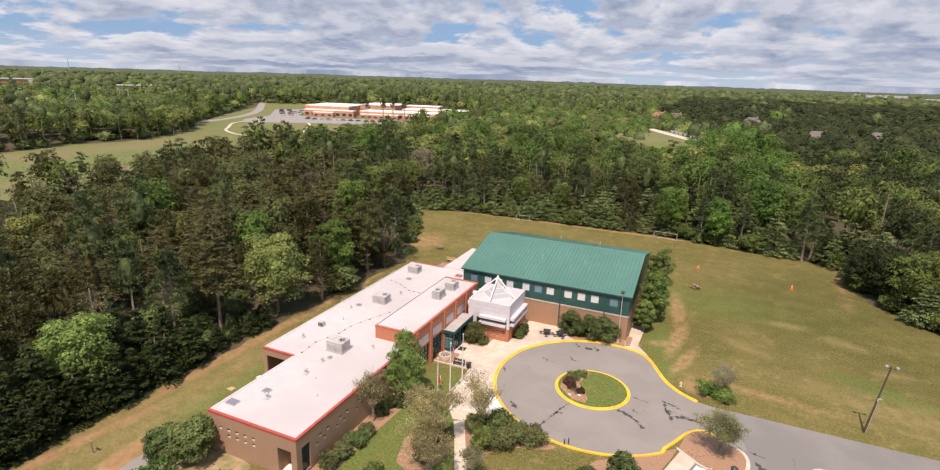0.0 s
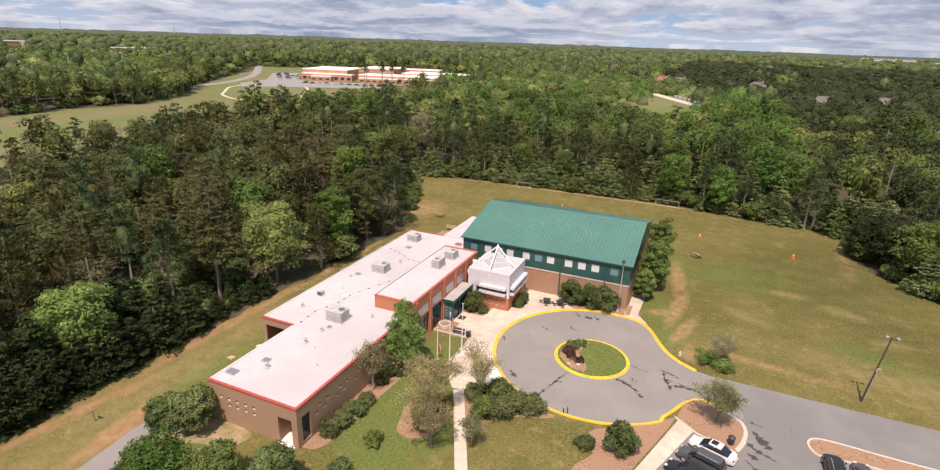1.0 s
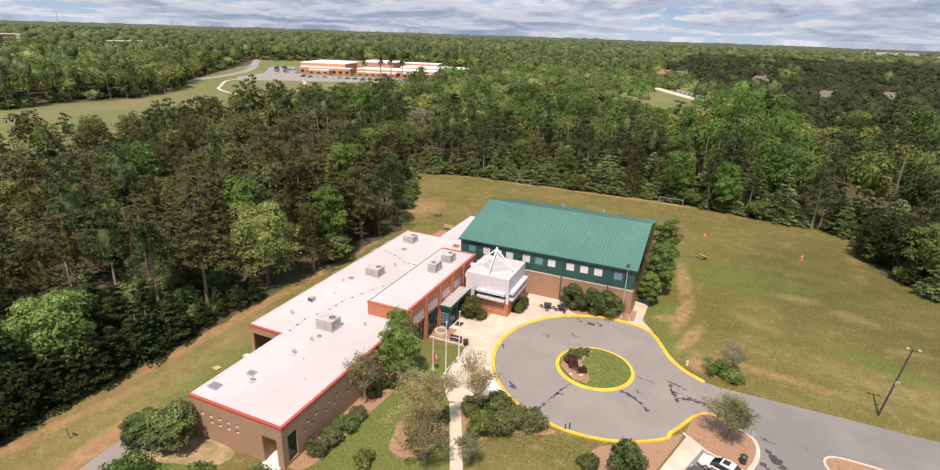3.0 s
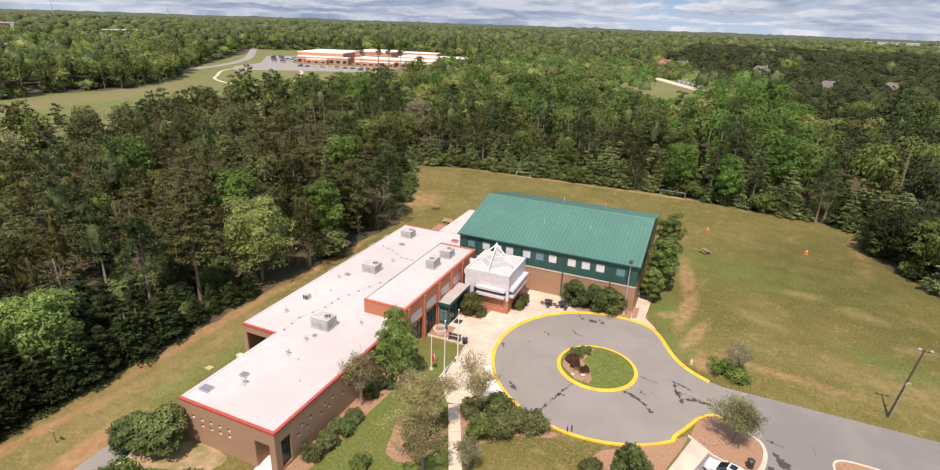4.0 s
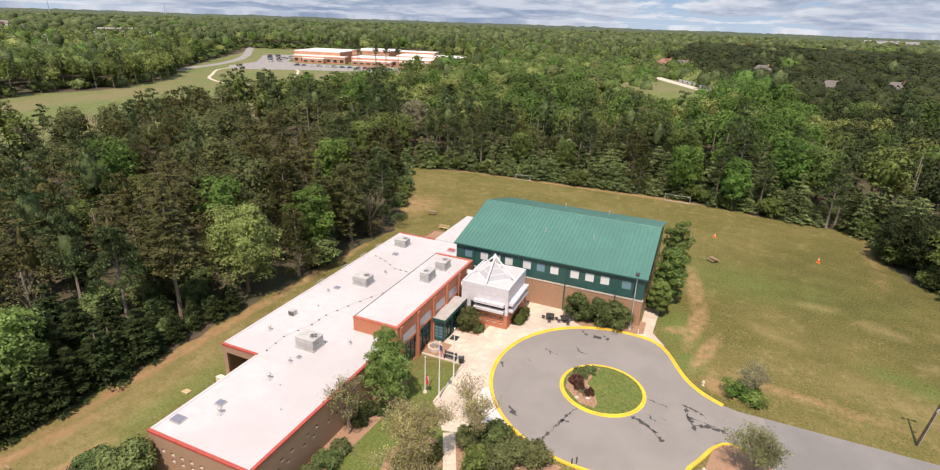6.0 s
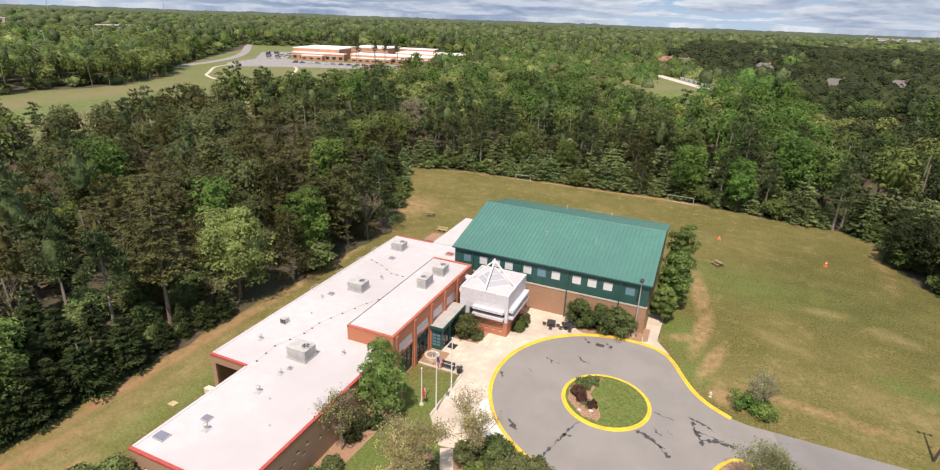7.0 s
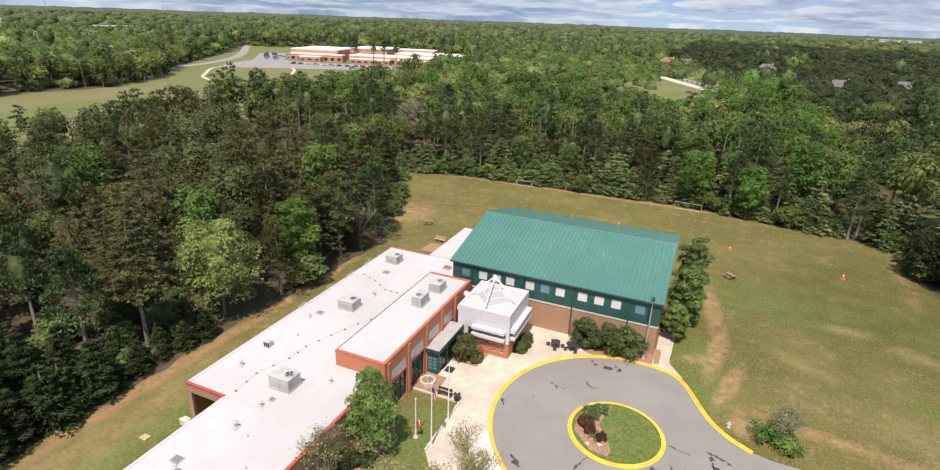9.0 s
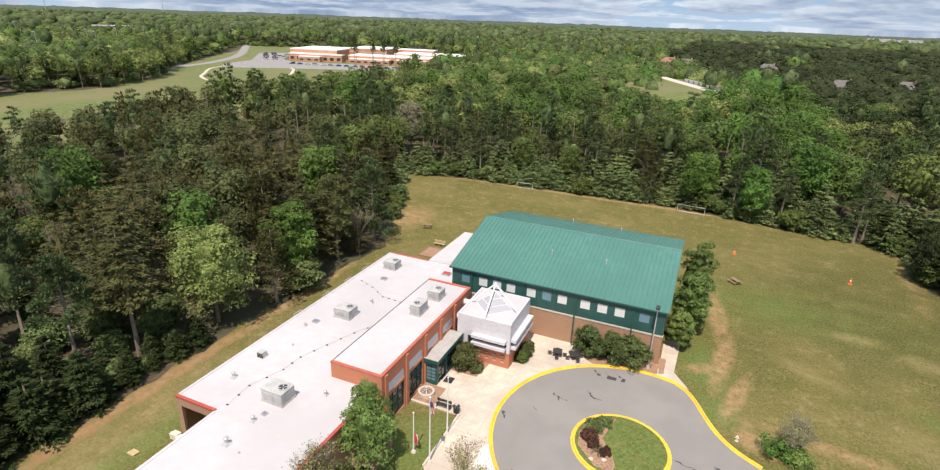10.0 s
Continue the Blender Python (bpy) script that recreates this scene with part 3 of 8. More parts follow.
tagged(solid("patio_joints", joints, M_JOINT, "dark control joints in the concrete forecourt", "joint", "structure"))
wk = thing("front_walk", (-21, 47, 0), "narrow pale concrete footpath across the lawn", "path", kind="structure")
slab = Geo().box(-0.66, 0.012, -0.1, 0.66, 1.5, 0.05)
d = Vector((-17.0 + 23.6, 40.0 - 53.5)).normalized()
for k in range(19):
    ob = new("slab", bpy.data.meshes["slab"] if k else mesh_from("slab", slab, M_CONC))
    ob.parent = wk
    x, y = -23.6 + d.x * 1.51 * k, 53.4 + d.y * 1.51 * k
    ob.matrix_basis = pose(x + 21, y - 47, 0, 0, 0, math.degrees(math.atan2(d.y, d.x)) - 90)
solid("parking_walk", Geo().prism([(1.9, 59.4), (3.6, 58.0), (0.5, 50.0), (-2.8, 41.0), (-4.2, 41.4), (-1.1, 50.3)], -0.1, 0.11), M_CONC, "buff concrete footpath beside the car park", "path", "structure")
solid("service_drive", Geo().prism([(-52.2, 33.4), (-50.0, 32.6), (-48.6, 26.0), (-48.0, 8), (-52, 8), (-51.8, 25), (-52.4, 31)], -0.1, 0.02), M_ASPH, "short grey asphalt service drive in the grass", "road", "structure")
solid("service_edge", Geo().box(-49.2, 28.0, -0.1, -48.6, 33.6, 0.1), M_KERB, "pale concrete edging beside the service drive", "kerb", "structure")
for nm, poly in (("mulch_bed_entrance", [(-33.4, 65.6), (-30.6, 65.6), (-30.6, 68.9), (-33.4, 68.9)]), ("mulch_bed_tower", [(-32.4, 72.6), (-28.3, 72.6), (-27.9, 75.9), (-32.4, 75.9)]),
                 ("mulch_bed_gym", [(-17.6, 85.4), (-17.2, 82.6), (-16.0, 81.9)] + arc(RX, RY, RR + 0.15, 113, 86, 8) + [(-7.4, 83.7), (-7.4, 87.2), (-8.3, 87.2), (-8.3, 85.4)]),
                 ("mulch_bed_wall", smooth_path([(-34.3, 36.8), (-32.6, 37.3), (-31.9, 40.0), (-31.8, 45), (-31.4, 50), (-31.2, 56), (-31.8, 58.8), (-33.2, 59.6)], 4) + [(-34.3, 59.6)]),
                 ("mulch_bed_walk", smooth_path([(-27.2, 48.0), (-26.4, 49.6), (-24.8, 49.9), (-23.6, 48.6), (-23.8, 46.8), (-25.4, 46.2), (-27.2, 48.0)], 4)),
                 ("mulch_bed_ring", smooth_path([(-22.6, 52.9), (-20.6, 56.6), (-17.5, 56.4), (-13.2, 54.2), (-11.5, 53.8), (-12.3, 52.8), (-16.5, 51.0), (-19.0, 47.5), (-18.9, 43), (-20.2, 46.0), (-22.6, 52.9)], 4)),
                 ("mulch_bed_lot", smooth_path([(-6.6, 53.6), (-3.0, 56.0), (0.2, 58.7), (1.4, 59.0), (-1.4, 50.3), (-4.4, 42), (-7.5, 46), (-6.0, 49.5), (-7.4, 51.5), (-6.6, 53.6)], 4)),
                 ("mulch_bed_end", smooth_path([(-49.2, 34.0), (-46.6, 36.2), (-40.5, 36.2), (-41.0, 33.6), (-44.6, 32.4), (-48.6, 31.0), (-49.2, 34.0)], 4))):
    solid(nm, Geo().prism(poly, -0.1, 0.10 if "gym" in nm or "tower" in nm or "entrance" in nm else 0.03), M_DRYBED if nm == "mulch_bed_end" else M_MULCH, "bed of reddish-brown mulch", "planting bed", "structure")


solid("mulch_bed_path", Geo().prism([(-25.0 + 2.7 * math.cos(a * 0.35) + 0.25 * math.sin(a * 2.0), 47.4 + 4.6 * math.sin(a * 0.35)) for a in range(18)], -0.1, 0.04), M_MULCH, "curved bed of brown mulch beside the footpath", "planting bed", "structure")

# ---- walls with openings ----


def wall(geo, axis, at, a0, a1, z0, z1, thick, holes=()):
    """A wall along x (axis "x", outer face at y = at) or y, with rectangular openings (a0, a1, z0, z1) through it. thick may be negative."""
    us = sorted({a0, a1, *[h[0] for h in holes], *[h[1] for h in holes]})
    zs = sorted({z0, z1, *[h[2] for h in holes], *[h[3] for h in holes]})
    b0, b1 = sorted((at, at + thick))
    for u, w in zip(us, us[1:]):
        runs = []
        for c, d2 in zip(zs, zs[1:]):
            mu, mz = (u + w) / 2, (c + d2) / 2
            if any(h[0] < mu < h[1] and h[2] < mz < h[3] for h in holes):
                continue
            if runs and abs(runs[-1][1] - c) < 1e-6:
                runs[-1][1] = d2
            else:
                runs.append([c, d2])
        for c, d2 in runs:
            if axis == "x":
                geo.box(u, b0, c, w, b1, d2)
            else:
                geo.box(b0, u, c, b1, w, d2)
    return geo.weld()


def window(parent, axis, at, a0, a1, z0, z1, glass, frame_mat, depth, bars=(0, 0), label="", bar=0.05):
    """A frame with its pane set in an opening, depth in from the outer face."""
    y0, y1 = sorted((at + depth * 0.4, at + depth))
    turn = (lambda u, y, z: (u, y, z)) if axis == "x" else (lambda u, y, z: (y, u, z))
    rim = [(a0, z0), (a1, z0), (a1, z1), (a0, z1), (a0 + bar, z0 + bar), (a1 - bar, z0 + bar), (a1 - bar, z1 - bar), (a0 + bar, z1 - bar)]
    fr = Geo().add([turn(u, y, z) for y in (y0, y1) for u, z in rim],
                   [f for k in range(4) for n in ((k + 1) % 4,) for f in ((k, n, 4 + n, 4 + k), (8 + k, 12 + k, 12 + n, 8 + n), (k, 8 + k, 8 + n, n), (4 + k, 4 + n, 12 + n, 12 + k))])
    w = part("window", fr, frame_mat, parent, label)
    ym = y0 + (y1 - y0) * 0.15
    for k in range(bars[0]):
        c = a0 + (a1 - a0) * (k + 1) / (bars[0] + 1)
        lo, hi = turn(c - bar / 2, ym, z0 + bar), turn(c + bar / 2, y1 - 0.002, z1 - bar)
        part("mullion", Geo().box(*lo, *hi), frame_mat, w)
    for k in range(bars[1]):
        c = z0 + (z1 - z0) * (k + 1) / (bars[1] + 1)
        lo, hi = turn(a0 + bar, ym + 0.003, c - bar / 2), turn(a1 - bar, y1 - 0.004, c + bar / 2)
        part("transom", Geo().box(*lo, *hi), frame_mat, w)
    g = Geo()
    p0, p1 = sorted((at + depth * 0.65, at + depth * 0.75))
    if axis == "x":
        g.box(a0 + bar, p0, z0 + bar, a1 - bar, p1, z1 - bar)
    else:
        g.box(p0, a0 + bar, z0 + bar, p1, a1 - bar, z1 - bar)
    part("pane", g, glass, w)
    # small openings: sunlight on the brick sill is put in as a pale colour
    if bar == 0.03 and a1 - a0 < 0.5:
        y0, y1 = sorted((at + depth * 0.02, at + depth * 0.6))
        sill = Geo().box(a0, y0, z0, a1, y1, z0 + 0.12) if axis == "x" else Geo().box(y0, a0, z0, y1, a1, z0 + 0.12)
        part("sill", sill, M_CONC, w, "brick sill coloured pale for the sunlight on it")
    return w


# ---- classroom wing ----
WX0, WX1, WXL, WY0, WYN, WY1, WZ = -46.4, -34.2, -51.6, 36.44, 50.17, 91.2, 4.95
wing = thing("school_wing", (-42, 60, 0), "long low tan brick wing, white flat roof, red coping", "building")
small = [(-44.9 + 1.18 * k, -44.5 + 1.18 * k, 3.0, 3.4) for k in range(5)] + [(-43.75 + 1.18 * k, -43.35 + 1.18 * k, 2.25, 2.65) for k in range(4)]
part("wall", wall(Geo(), "x", WY0, WX0, WX1 - 0.3, 0, WZ - 0.06, 0.3, [(-36.75, -34.95, 0, 3.3)] + small), M_BRICK, wing)
side = [(37.2, 38.5, 0.4, 3.5)]
for y in (39.4, 43.0, 46.8, 50.6, 54.4):
    side += [(y, y + 0.4, 2.25, 2.65), (y + 0.6, y + 1.0, 3.0, 3.4), (y + 1.35, y + 1.75, 2.25, 2.65), (y + 1.95, y + 2.35, 3.0, 3.4)]
part("wall", wall(Geo(), "y", WX1, WY0, 59.6, 0, WZ - 0.06, -0.3, side), M_BRICK, wing)
part("wall", wall(Geo(), "y", WX0, WY0 + 0.3, WYN, 0, WZ - 0.06, 0.3), M_BRICK, wing)
part("wall", wall(Geo(), "x", WYN, WXL, WX0, 0, WZ - 0.06, 0.3, [(-51.0, -47.6, 0, 3.9)]), M_BRICK, wing)
part("wall", wall(Geo(), "y", WXL, WYN + 0.3, WY1, 0, WZ - 0.06, 0.3), M_BRICK, wing)
part("wall", wall(Geo(), "x", WY1, WXL + 0.3, -37.9, 0, WZ - 0.06, -0.3), M_BRICK, wing)
for h in small:
    window(wing, "x", WY0, *h, M_GLASS, M_DARK, 0.3, bar=0.03)
for h in side:
    window(wing, "y", WX1, *h, M_GLASS, M_DARK, -0.3, bar=0.03 if h[1] - h[0] < 0.5 else 0.06)
inner = Geo().box(-36.95, 38.4, 0, -34.5, 38.5, 3.4)
inner.box(-36.95, 36.75, 0, -36.85, 38.4, 3.4)
inner.box(-36.95, 36.75, 3.3, -34.5, 38.4, 3.4)
part("porch_lining", inner, M_TANBRICK, wing)
part("porch_floor", Geo().box(-36.85, 35.2, 0.0, -34.7, 38.4, 0.07), M_PALE, wing, "whitish concrete porch floor")
inner = Geo().box(-51.3, 53.5, 0, -47.4, 53.6, 4.0)
inner.box(-47.6, 50.47, 0, -47.4, 53.5, 4.0).box(-51.3, 50.47, 3.9, -47.4, 53.5, 4.0)
part("loading_bay_lining", inner, M_BRICK, wing)
roof = Geo().prism([(WX0 + 0.02, WY0 + 0.3), (WX1 - 0.3, WY0 + 0.3), (WX1 - 0.3, 59.6), (-39.8, 59.6), (-39.8, 82.1), (-37.9, 82.1), (-37.9, WY1 - 0.02), (WXL + 0.02, WY1 - 0.02), (WXL + 0.02, WYN + 0.3), (WX0 + 0.02, WYN + 0.3)], WZ - 0.35, WZ - 0.05)
part("roof", roof, M_ROOF, wing, "white membrane roof")
cop = [("x", WY0 - 0.03, WX0 - 0.03, WX1 + 0.03, 0.33), ("y", WX1 + 0.03, WY0 + 0.30, 59.6, -0.33), ("x", WYN - 0.03, WXL - 0.03, WX0 + 0.02, 0.33), ("x", WY1 + 0.03, WXL, -44.6, -0.3)]
for axis, at, a, b, th in cop:
    part("coping", wall(Geo(), axis, at, a, b, WZ - 0.2, WZ + 0.02, th), M_RED, wing, "red metal coping")
part("edge_strip", Geo().box(WXL - 0.05, WYN + 0.35, WZ - 0.16, WXL + 0.25, WY1, WZ - 0.0).box(WX0 - 0.05, WY0 + 0.35, WZ - 0.16, WX0 + 0.25, WYN - 0.05, WZ), M_ROOF, wing, "white roof edge")

annex = thing("link_annex", (-41, 98, 0), "low annex with white roof beside the gymnasium", "building")
part("wall", wall(Geo(), "y", -44.6, WY1, 105.2, 0, 4.8, 0.3).add([], []), M_BRICK, annex)
part("wall", wall(Geo(), "x", 105.2, -44.6, -37.9, 0, 4.8, -0.3), M_BRICK, annex)
part("roof", Geo().box(-44.65, WY1 + 0.03, 4.8, -37.9, 105.25, 4.95), M_ROOF, annex, "white membrane roof")

# ---- raised entrance block ----
HX0, HX1, HY0, HY1, HZ = -39.75, -33.5, 59.6, 82.1, 6.82
hall = thing("entrance_block", (-36.6, 70, 0), "raised orange brick entrance block with a white roof", "building")
bays = [(60.9, 64.2), (65.2, 68.4), (69.6, 72.6), (73.6, 76.6), (77.6, 80.6)]
holes = [(a, b, 0.15, 3.6) for a, b in bays] + [(a, b, 3.9, 5.2) for a, b in bays]
part("wall", wall(Geo(), "y", HX1, HY0 + 0.3, HY1, 0, HZ - 0.06, -0.3, holes), M_ORANGE, hall)
part("wall", wall(Geo(), "x", HY0, HX0, HX1, 0, HZ - 0.06, 0.3), M_ORANGE, hall)
part("wall", wall(Geo(), "x", HY1, HX0, HX1 - 0.3, 0, HZ - 0.06, -0.3), M_ORANGE, hall)
part("wall", wall(Geo(), "y", HX0, HY0 + 0.3, HY1 - 0.3, 4.5, HZ - 0.2, 0.25), M_ROOF, hall, "white rendered upstand")
part("roof", Geo().box(HX0 + 0.02, HY0 + 0.3, HZ - 0.35, HX1 - 0.3, HY1 - 0.3, HZ - 0.1), M_ROOF, hall, "white membrane roof")
for axis, at, a, b, th in [("x", HY0 - 0.03, HX0 - 0.03, HX1 + 0.03, 0.36), ("y", HX1 + 0.03, HY0 + 0.33, HY1 - 0.33, -0.36), ("x", HY1 + 0.03, HX0, HX1 + 0.03, -0.36)]:
    part("coping", wall(Geo(), axis, at, a, b, HZ - 0.16, HZ + 0.02, th), M_COPING, hall, "orange-red metal coping")
for a, b in bays:
    window(hall, "y", HX1, a, b, 0.15, 3.6, M_GLASS, M_TEAL, -0.3, (2, 2), "teal framed window", 0.1)
    part("spandrel", Geo().box(HX1 - 0.2, a, 3.9, HX1 - 0.1, b, 5.2), M_PANEL, hall, "pale panel above the window")
    part("pilaster", Geo().box(HX1, a - 0.75, 0, HX1 + 0.18, a - 0.25, HZ - 0.25), M_ORANGE, hall)

part("flashing", Geo().box(HX0 - 0.06, HY0 + 0.02, HZ - 0.2, HX0 + 0.02, HY1 - 0.02, HZ - 0.06), M_DARK, hall, "dark roof edge flashing")

# ---- teal entrance vestibule ----
VX0, VX1, VY0, VY1, VZ = HX1, -31.9, 68.95, 75.6, 3.45
vest = thing("entrance_vestibule", (-32.7, 72, 0), "teal metal and glass entrance vestibule with flat roof", "porch")
part("wall", wall(Geo(), "x", VY0, VX0, VX1, 0.09, VZ, 0.2, [(VX0 + 0.12, VX1 - 0.14, 0.5, 2.9)]), M_TEAL, vest)
part("wall", wall(Geo(), "y", VX1, VY0 + 0.2, VY1, 0.09, VZ, -0.2, [(69.5, 71.4, 0.15, 2.8), (71.8, 73.6, 0.5, 2.8), (74.0, 75.3, 0.5, 2.8)]), M_TEAL, vest)
part("wall", wall(Geo(), "x", VY1, VX0, VX1 - 0.2, 0.09, VZ, -0.2), M_TEAL, vest)
window(vest, "x", VY0, VX0 + 0.12, VX1 - 0.14, 0.5, 2.9, M_BLUEPANE, M_TEAL, 0.2, (1, 4), "", 0.09)
for a, b, c in ((69.5, 71.4, 0.15), (71.8, 73.6, 0.5), (74.0, 75.3, 0.5)):
    window(vest, "y", VX1, a, b, c, 2.8, M_GLASS, M_TEAL, -0.2, (1, 1), "", 0.07)
part("roof", Geo().box(VX0 + 0.02, VY0 - 0.25, VZ, VX1 + 0.25, VY1 + 0.2, VZ + 0.22), M_VROOF, vest, "grey flat roof")
part("fascia", Geo().box(VX0, VY0 - 0.32, VZ - 0.25, VX1 + 0.32, VY0 - 0.26, VZ + 0.2).box(VX1 + 0.26, VY0 - 0.26, VZ - 0.25, VX1 + 0.32, VY1 + 0.2, VZ + 0.2), M_TEAL, vest)

# ---- lantern tower ----
TX0, TX1, TY0, TY1, TZ = -32.5, -25.45, 75.9, 83.8, 6.35
tower = thing("lantern_tower", (-29, 80, 0), "square white-panelled tower on an orange brick base with a pyramid skylight", "building")
bh = [(-29.6 + 1.05 * k, -29.2 + 1.05 * k, z, z + 0.3) for k in range(4) for z in (0.75, 1.55)]
part("wall", wall(Geo(), "x", TY0, -31.0, -25.35, 0.05, 2.35, 0.3, bh), M_ORANGE, tower, "orange brick base")
part("wall", wall(Geo(), "y", -25.35, TY0 + 0.3, TY1, 0.05, 2.35, -0.3), M_ORANGE, tower, "orange brick base")
part("wall", wall(Geo(), "y", -31.0, TY0 + 0.3, TY1, 0.05, 2.35, 0.3), M_ORANGE, tower, "orange brick base")
for h in bh:
    window(tower, "x", TY0, *h, M_GLASS, M_DARK, 0.3, bar=0.03)
for k, (z0, z1) in enumerate(((3.5, 4.2), (4.22, 4.92), (4.94, 5.64), (5.66, TZ))):
    part("cladding", wall(Geo(), "x", TY0, TX0, TX1 - 0.01, z0, z1, 0.25), M_PANEL, tower)
    part("cladding", wall(Geo(), "y", TX1, TY0, TY1, z0, z1, -0.25), M_PANEL, tower)
    part("cladding", wall(Geo(), "y", TX0, TY0 + 0.25, TY1, z0, z1, 0.25), M_PANEL, tower)
    part("cladding", wall(Geo(), "x", TY1, TX0 + 0.25, TX1 - 0.25, z0, z1, -0.25), M_PANEL, tower)
part("window_band", Geo().box(-30.9, TY0 + 0.1, 2.36, TX1 - 0.1, TY0 + 0.2, 3.48).box(TX1 - 0.2, TY0 + 0.2, 2.36, TX1 - 0.1, TY1, 3.48), M_GLASS, tower, "dark strip window")
part("cladding", Geo().box(TX0, TY0 + 0.02, 0.05, -31.02, TY0 + 0.2, 3.48).box(TX0, TY0 + 0.2, 0.05, TX0 + 0.2, TY1, 3.48), M_PANEL, tower)
part("roof", Geo().box(TX0 + 0.25, TY0 + 0.25, TZ - 0.35, TX1 - 0.25, TY1 - 0.25, TZ - 0.15), M_ROOF, tower, "white membrane roof")
for z, out in ((2.75, 0.75), (3.75, 0.75)):
    part("sun_shelf", Geo().box(-30.3, TY0 - out, z, TX1 - 0.35, TY0 - 0.01, z + 0.38), M_PANEL, tower, "white projecting sun shelf")
    part("sun_shelf", Geo().box(TX1 + 0.01, TY0 + 0.35, z, TX1 + out, TY1 - 0.4, z + 0.38), M_PANEL, tower, "white projecting sun shelf")
part("corner_post", Geo().box(TX1 - 0.3, TY0 - 0.12, 2.3, TX1 + 0.12, TY0 + 0.3, TZ + 0.05), M_PANEL, tower, "white corner post")
AP = Vector((-29.1, 79.9, 9.35))
feet = [(-29.0, TY0 + 0.25, TZ - 0.1), (TX1 - 0.25, 79.4, TZ - 0.1), (-29.0, TY1 - 0.3, TZ - 0.1), (TX0 + 0.25, 79.4, TZ - 0.1)]
for p in feet:
    part("frame_leg", Geo().tube(p, AP, 0.11, 0.11, 8), M_TUBE, tower, "white steel tube")
part("apex_cap", Geo().tube(AP + Vector((0, 0, -0.3)), AP + Vector((0, 0, 0.25)), 0.25, 0.12, 8), M_TUBE, tower)
py = [(-29.0, 77.2, TZ - 0.15), (-26.4, 79.8, TZ - 0.15), (-29.0, 82.4, TZ - 0.15), (-31.6, 79.8, TZ - 0.15)]
sk = part("skylight", Geo().add([*py, (-29.0, 79.8, 8.35)], [(0, 1, 4), (1, 2, 4), (2, 3, 4), (3, 0, 4)]), glass_material("skylight_glass", (0.42, 0.43, 0.46), 0.25), tower, "grey glass pyramid skylight")
bars = Geo()
for k in range(4):
    a, b = Vector(py[k]), Vector(py[(k + 1) % 4])
    top = Vector((-29.0, 79.8, 8.35))
    bars.tube(a, top, 0.05, 0.05, 5).tube(a, b, 0.06, 0.06, 5)
    for j in (0.33, 0.66):
        bars.tube(a.lerp(top, j), b.lerp(top, j), 0.035, 0.035, 5)
part("glazing_bars", bars, M_TUBE, sk)

# ---- gymnasium ----
GX0, GX1, GY0, GY1, GZ, GR = -37.8, -8.35, 85.45, 112.5, 7.8, 11.1
GYM = (GY0 + GY1) / 2
gym = thing("gymnasium", (-23, 99, 0), "large gymnasium with teal metal walls and teal standing-seam roof", "building")
wins = [-35.7, -33.0, -30.9, -28.85, -25.9, -23.7, -21.55, -18.45, -16.2, -13.95, -10.85]
gh = [(c - 0.68, c + 0.68, 5.6, 6.95) for c in wins]
part("wall", wall(Geo(), "x", GY0, GX0, GX1, 4.35, GZ - 0.05, 0.3, gh), M_TEAL, gym, "teal metal upper wall")
part("wall", wall(Geo(), "x", GY0, GX0, GX1, 0, 4.12, 0.25), M_TANBRICK, gym, "tan brick lower wall")
part("band_course", wall(Geo(), "x", GY0 - 0.08, GX0, GX1 + 0.08, 4.12, 4.34, 0.35), M_KERB, gym, "pale concrete band")
part("wall", wall(Geo(), "y", GX1, GY0 + 0.3, GY1, 4.35, GZ - 0.05, -0.3), M_TEAL, gym)
part("wall", wall(Geo(), "y", GX1, GY0 + 0.3, GY1, 0, 4.35, -0.25), M_BRICK, gym)
part("wall", wall(Geo(), "y", GX0, GY0 + 0.3, GY1, 0, GZ - 0.05, 0.3), M_TEAL, gym)
part("wall", wall(Geo(), "x", GY1, GX0 + 0.3, GX1 - 0.3, 0, GZ - 0.05, -0.3), M_TEAL, gym)
for gx in (GX0 + 0.02, GX1 - 0.3):
    part("gable", Geo().add([(x, y, z) for x in (gx, gx + 0.28) for y, z in ((GY0 + 0.05, GZ - 0.05), (GY1 - 0.05, GZ - 0.05), (GYM, GR - 0.1))],
                            [(0, 2, 1), (3, 4, 5), (0, 1, 4, 3), (1, 2, 5, 4), (2, 0, 3, 5)]), M_TEAL, gym)
for k, h in enumerate(gh):
    window(gym, "x", GY0, *h, M_BLUEPANE if k in (0, 5, 10) else M_WHITEPANE, M_TEAL, 0.12, (0, 0), "", 0.05)
for x in (-34.7, -27.0, -19.7, -12.2):
    part("downspout", Geo().box(x - 0.09, GY0 - 0.2, 0.1, x + 0.09, GY0 - 0.09, GZ - 0.1), M_TEAL, gym, "dark teal downspout")
for k in range(24):
    x = GX0 + 0.5 + k * (GX1 - GX0 - 1.0) / 23
    part("wall_rib", Geo().box(x - 0.04, GY0 - 0.045, 4.36, x + 0.04, GY0 - 0.002, 5.55), M_TEAL, gym)
part("gutter", Geo().box(GX0 - 0.35, GY0 - 0.42, GZ - 0.16, GX1 + 0.35, GY0 - 0.27, GZ + 0.02), M_TEAL, gym, "dark gutter along the eave")
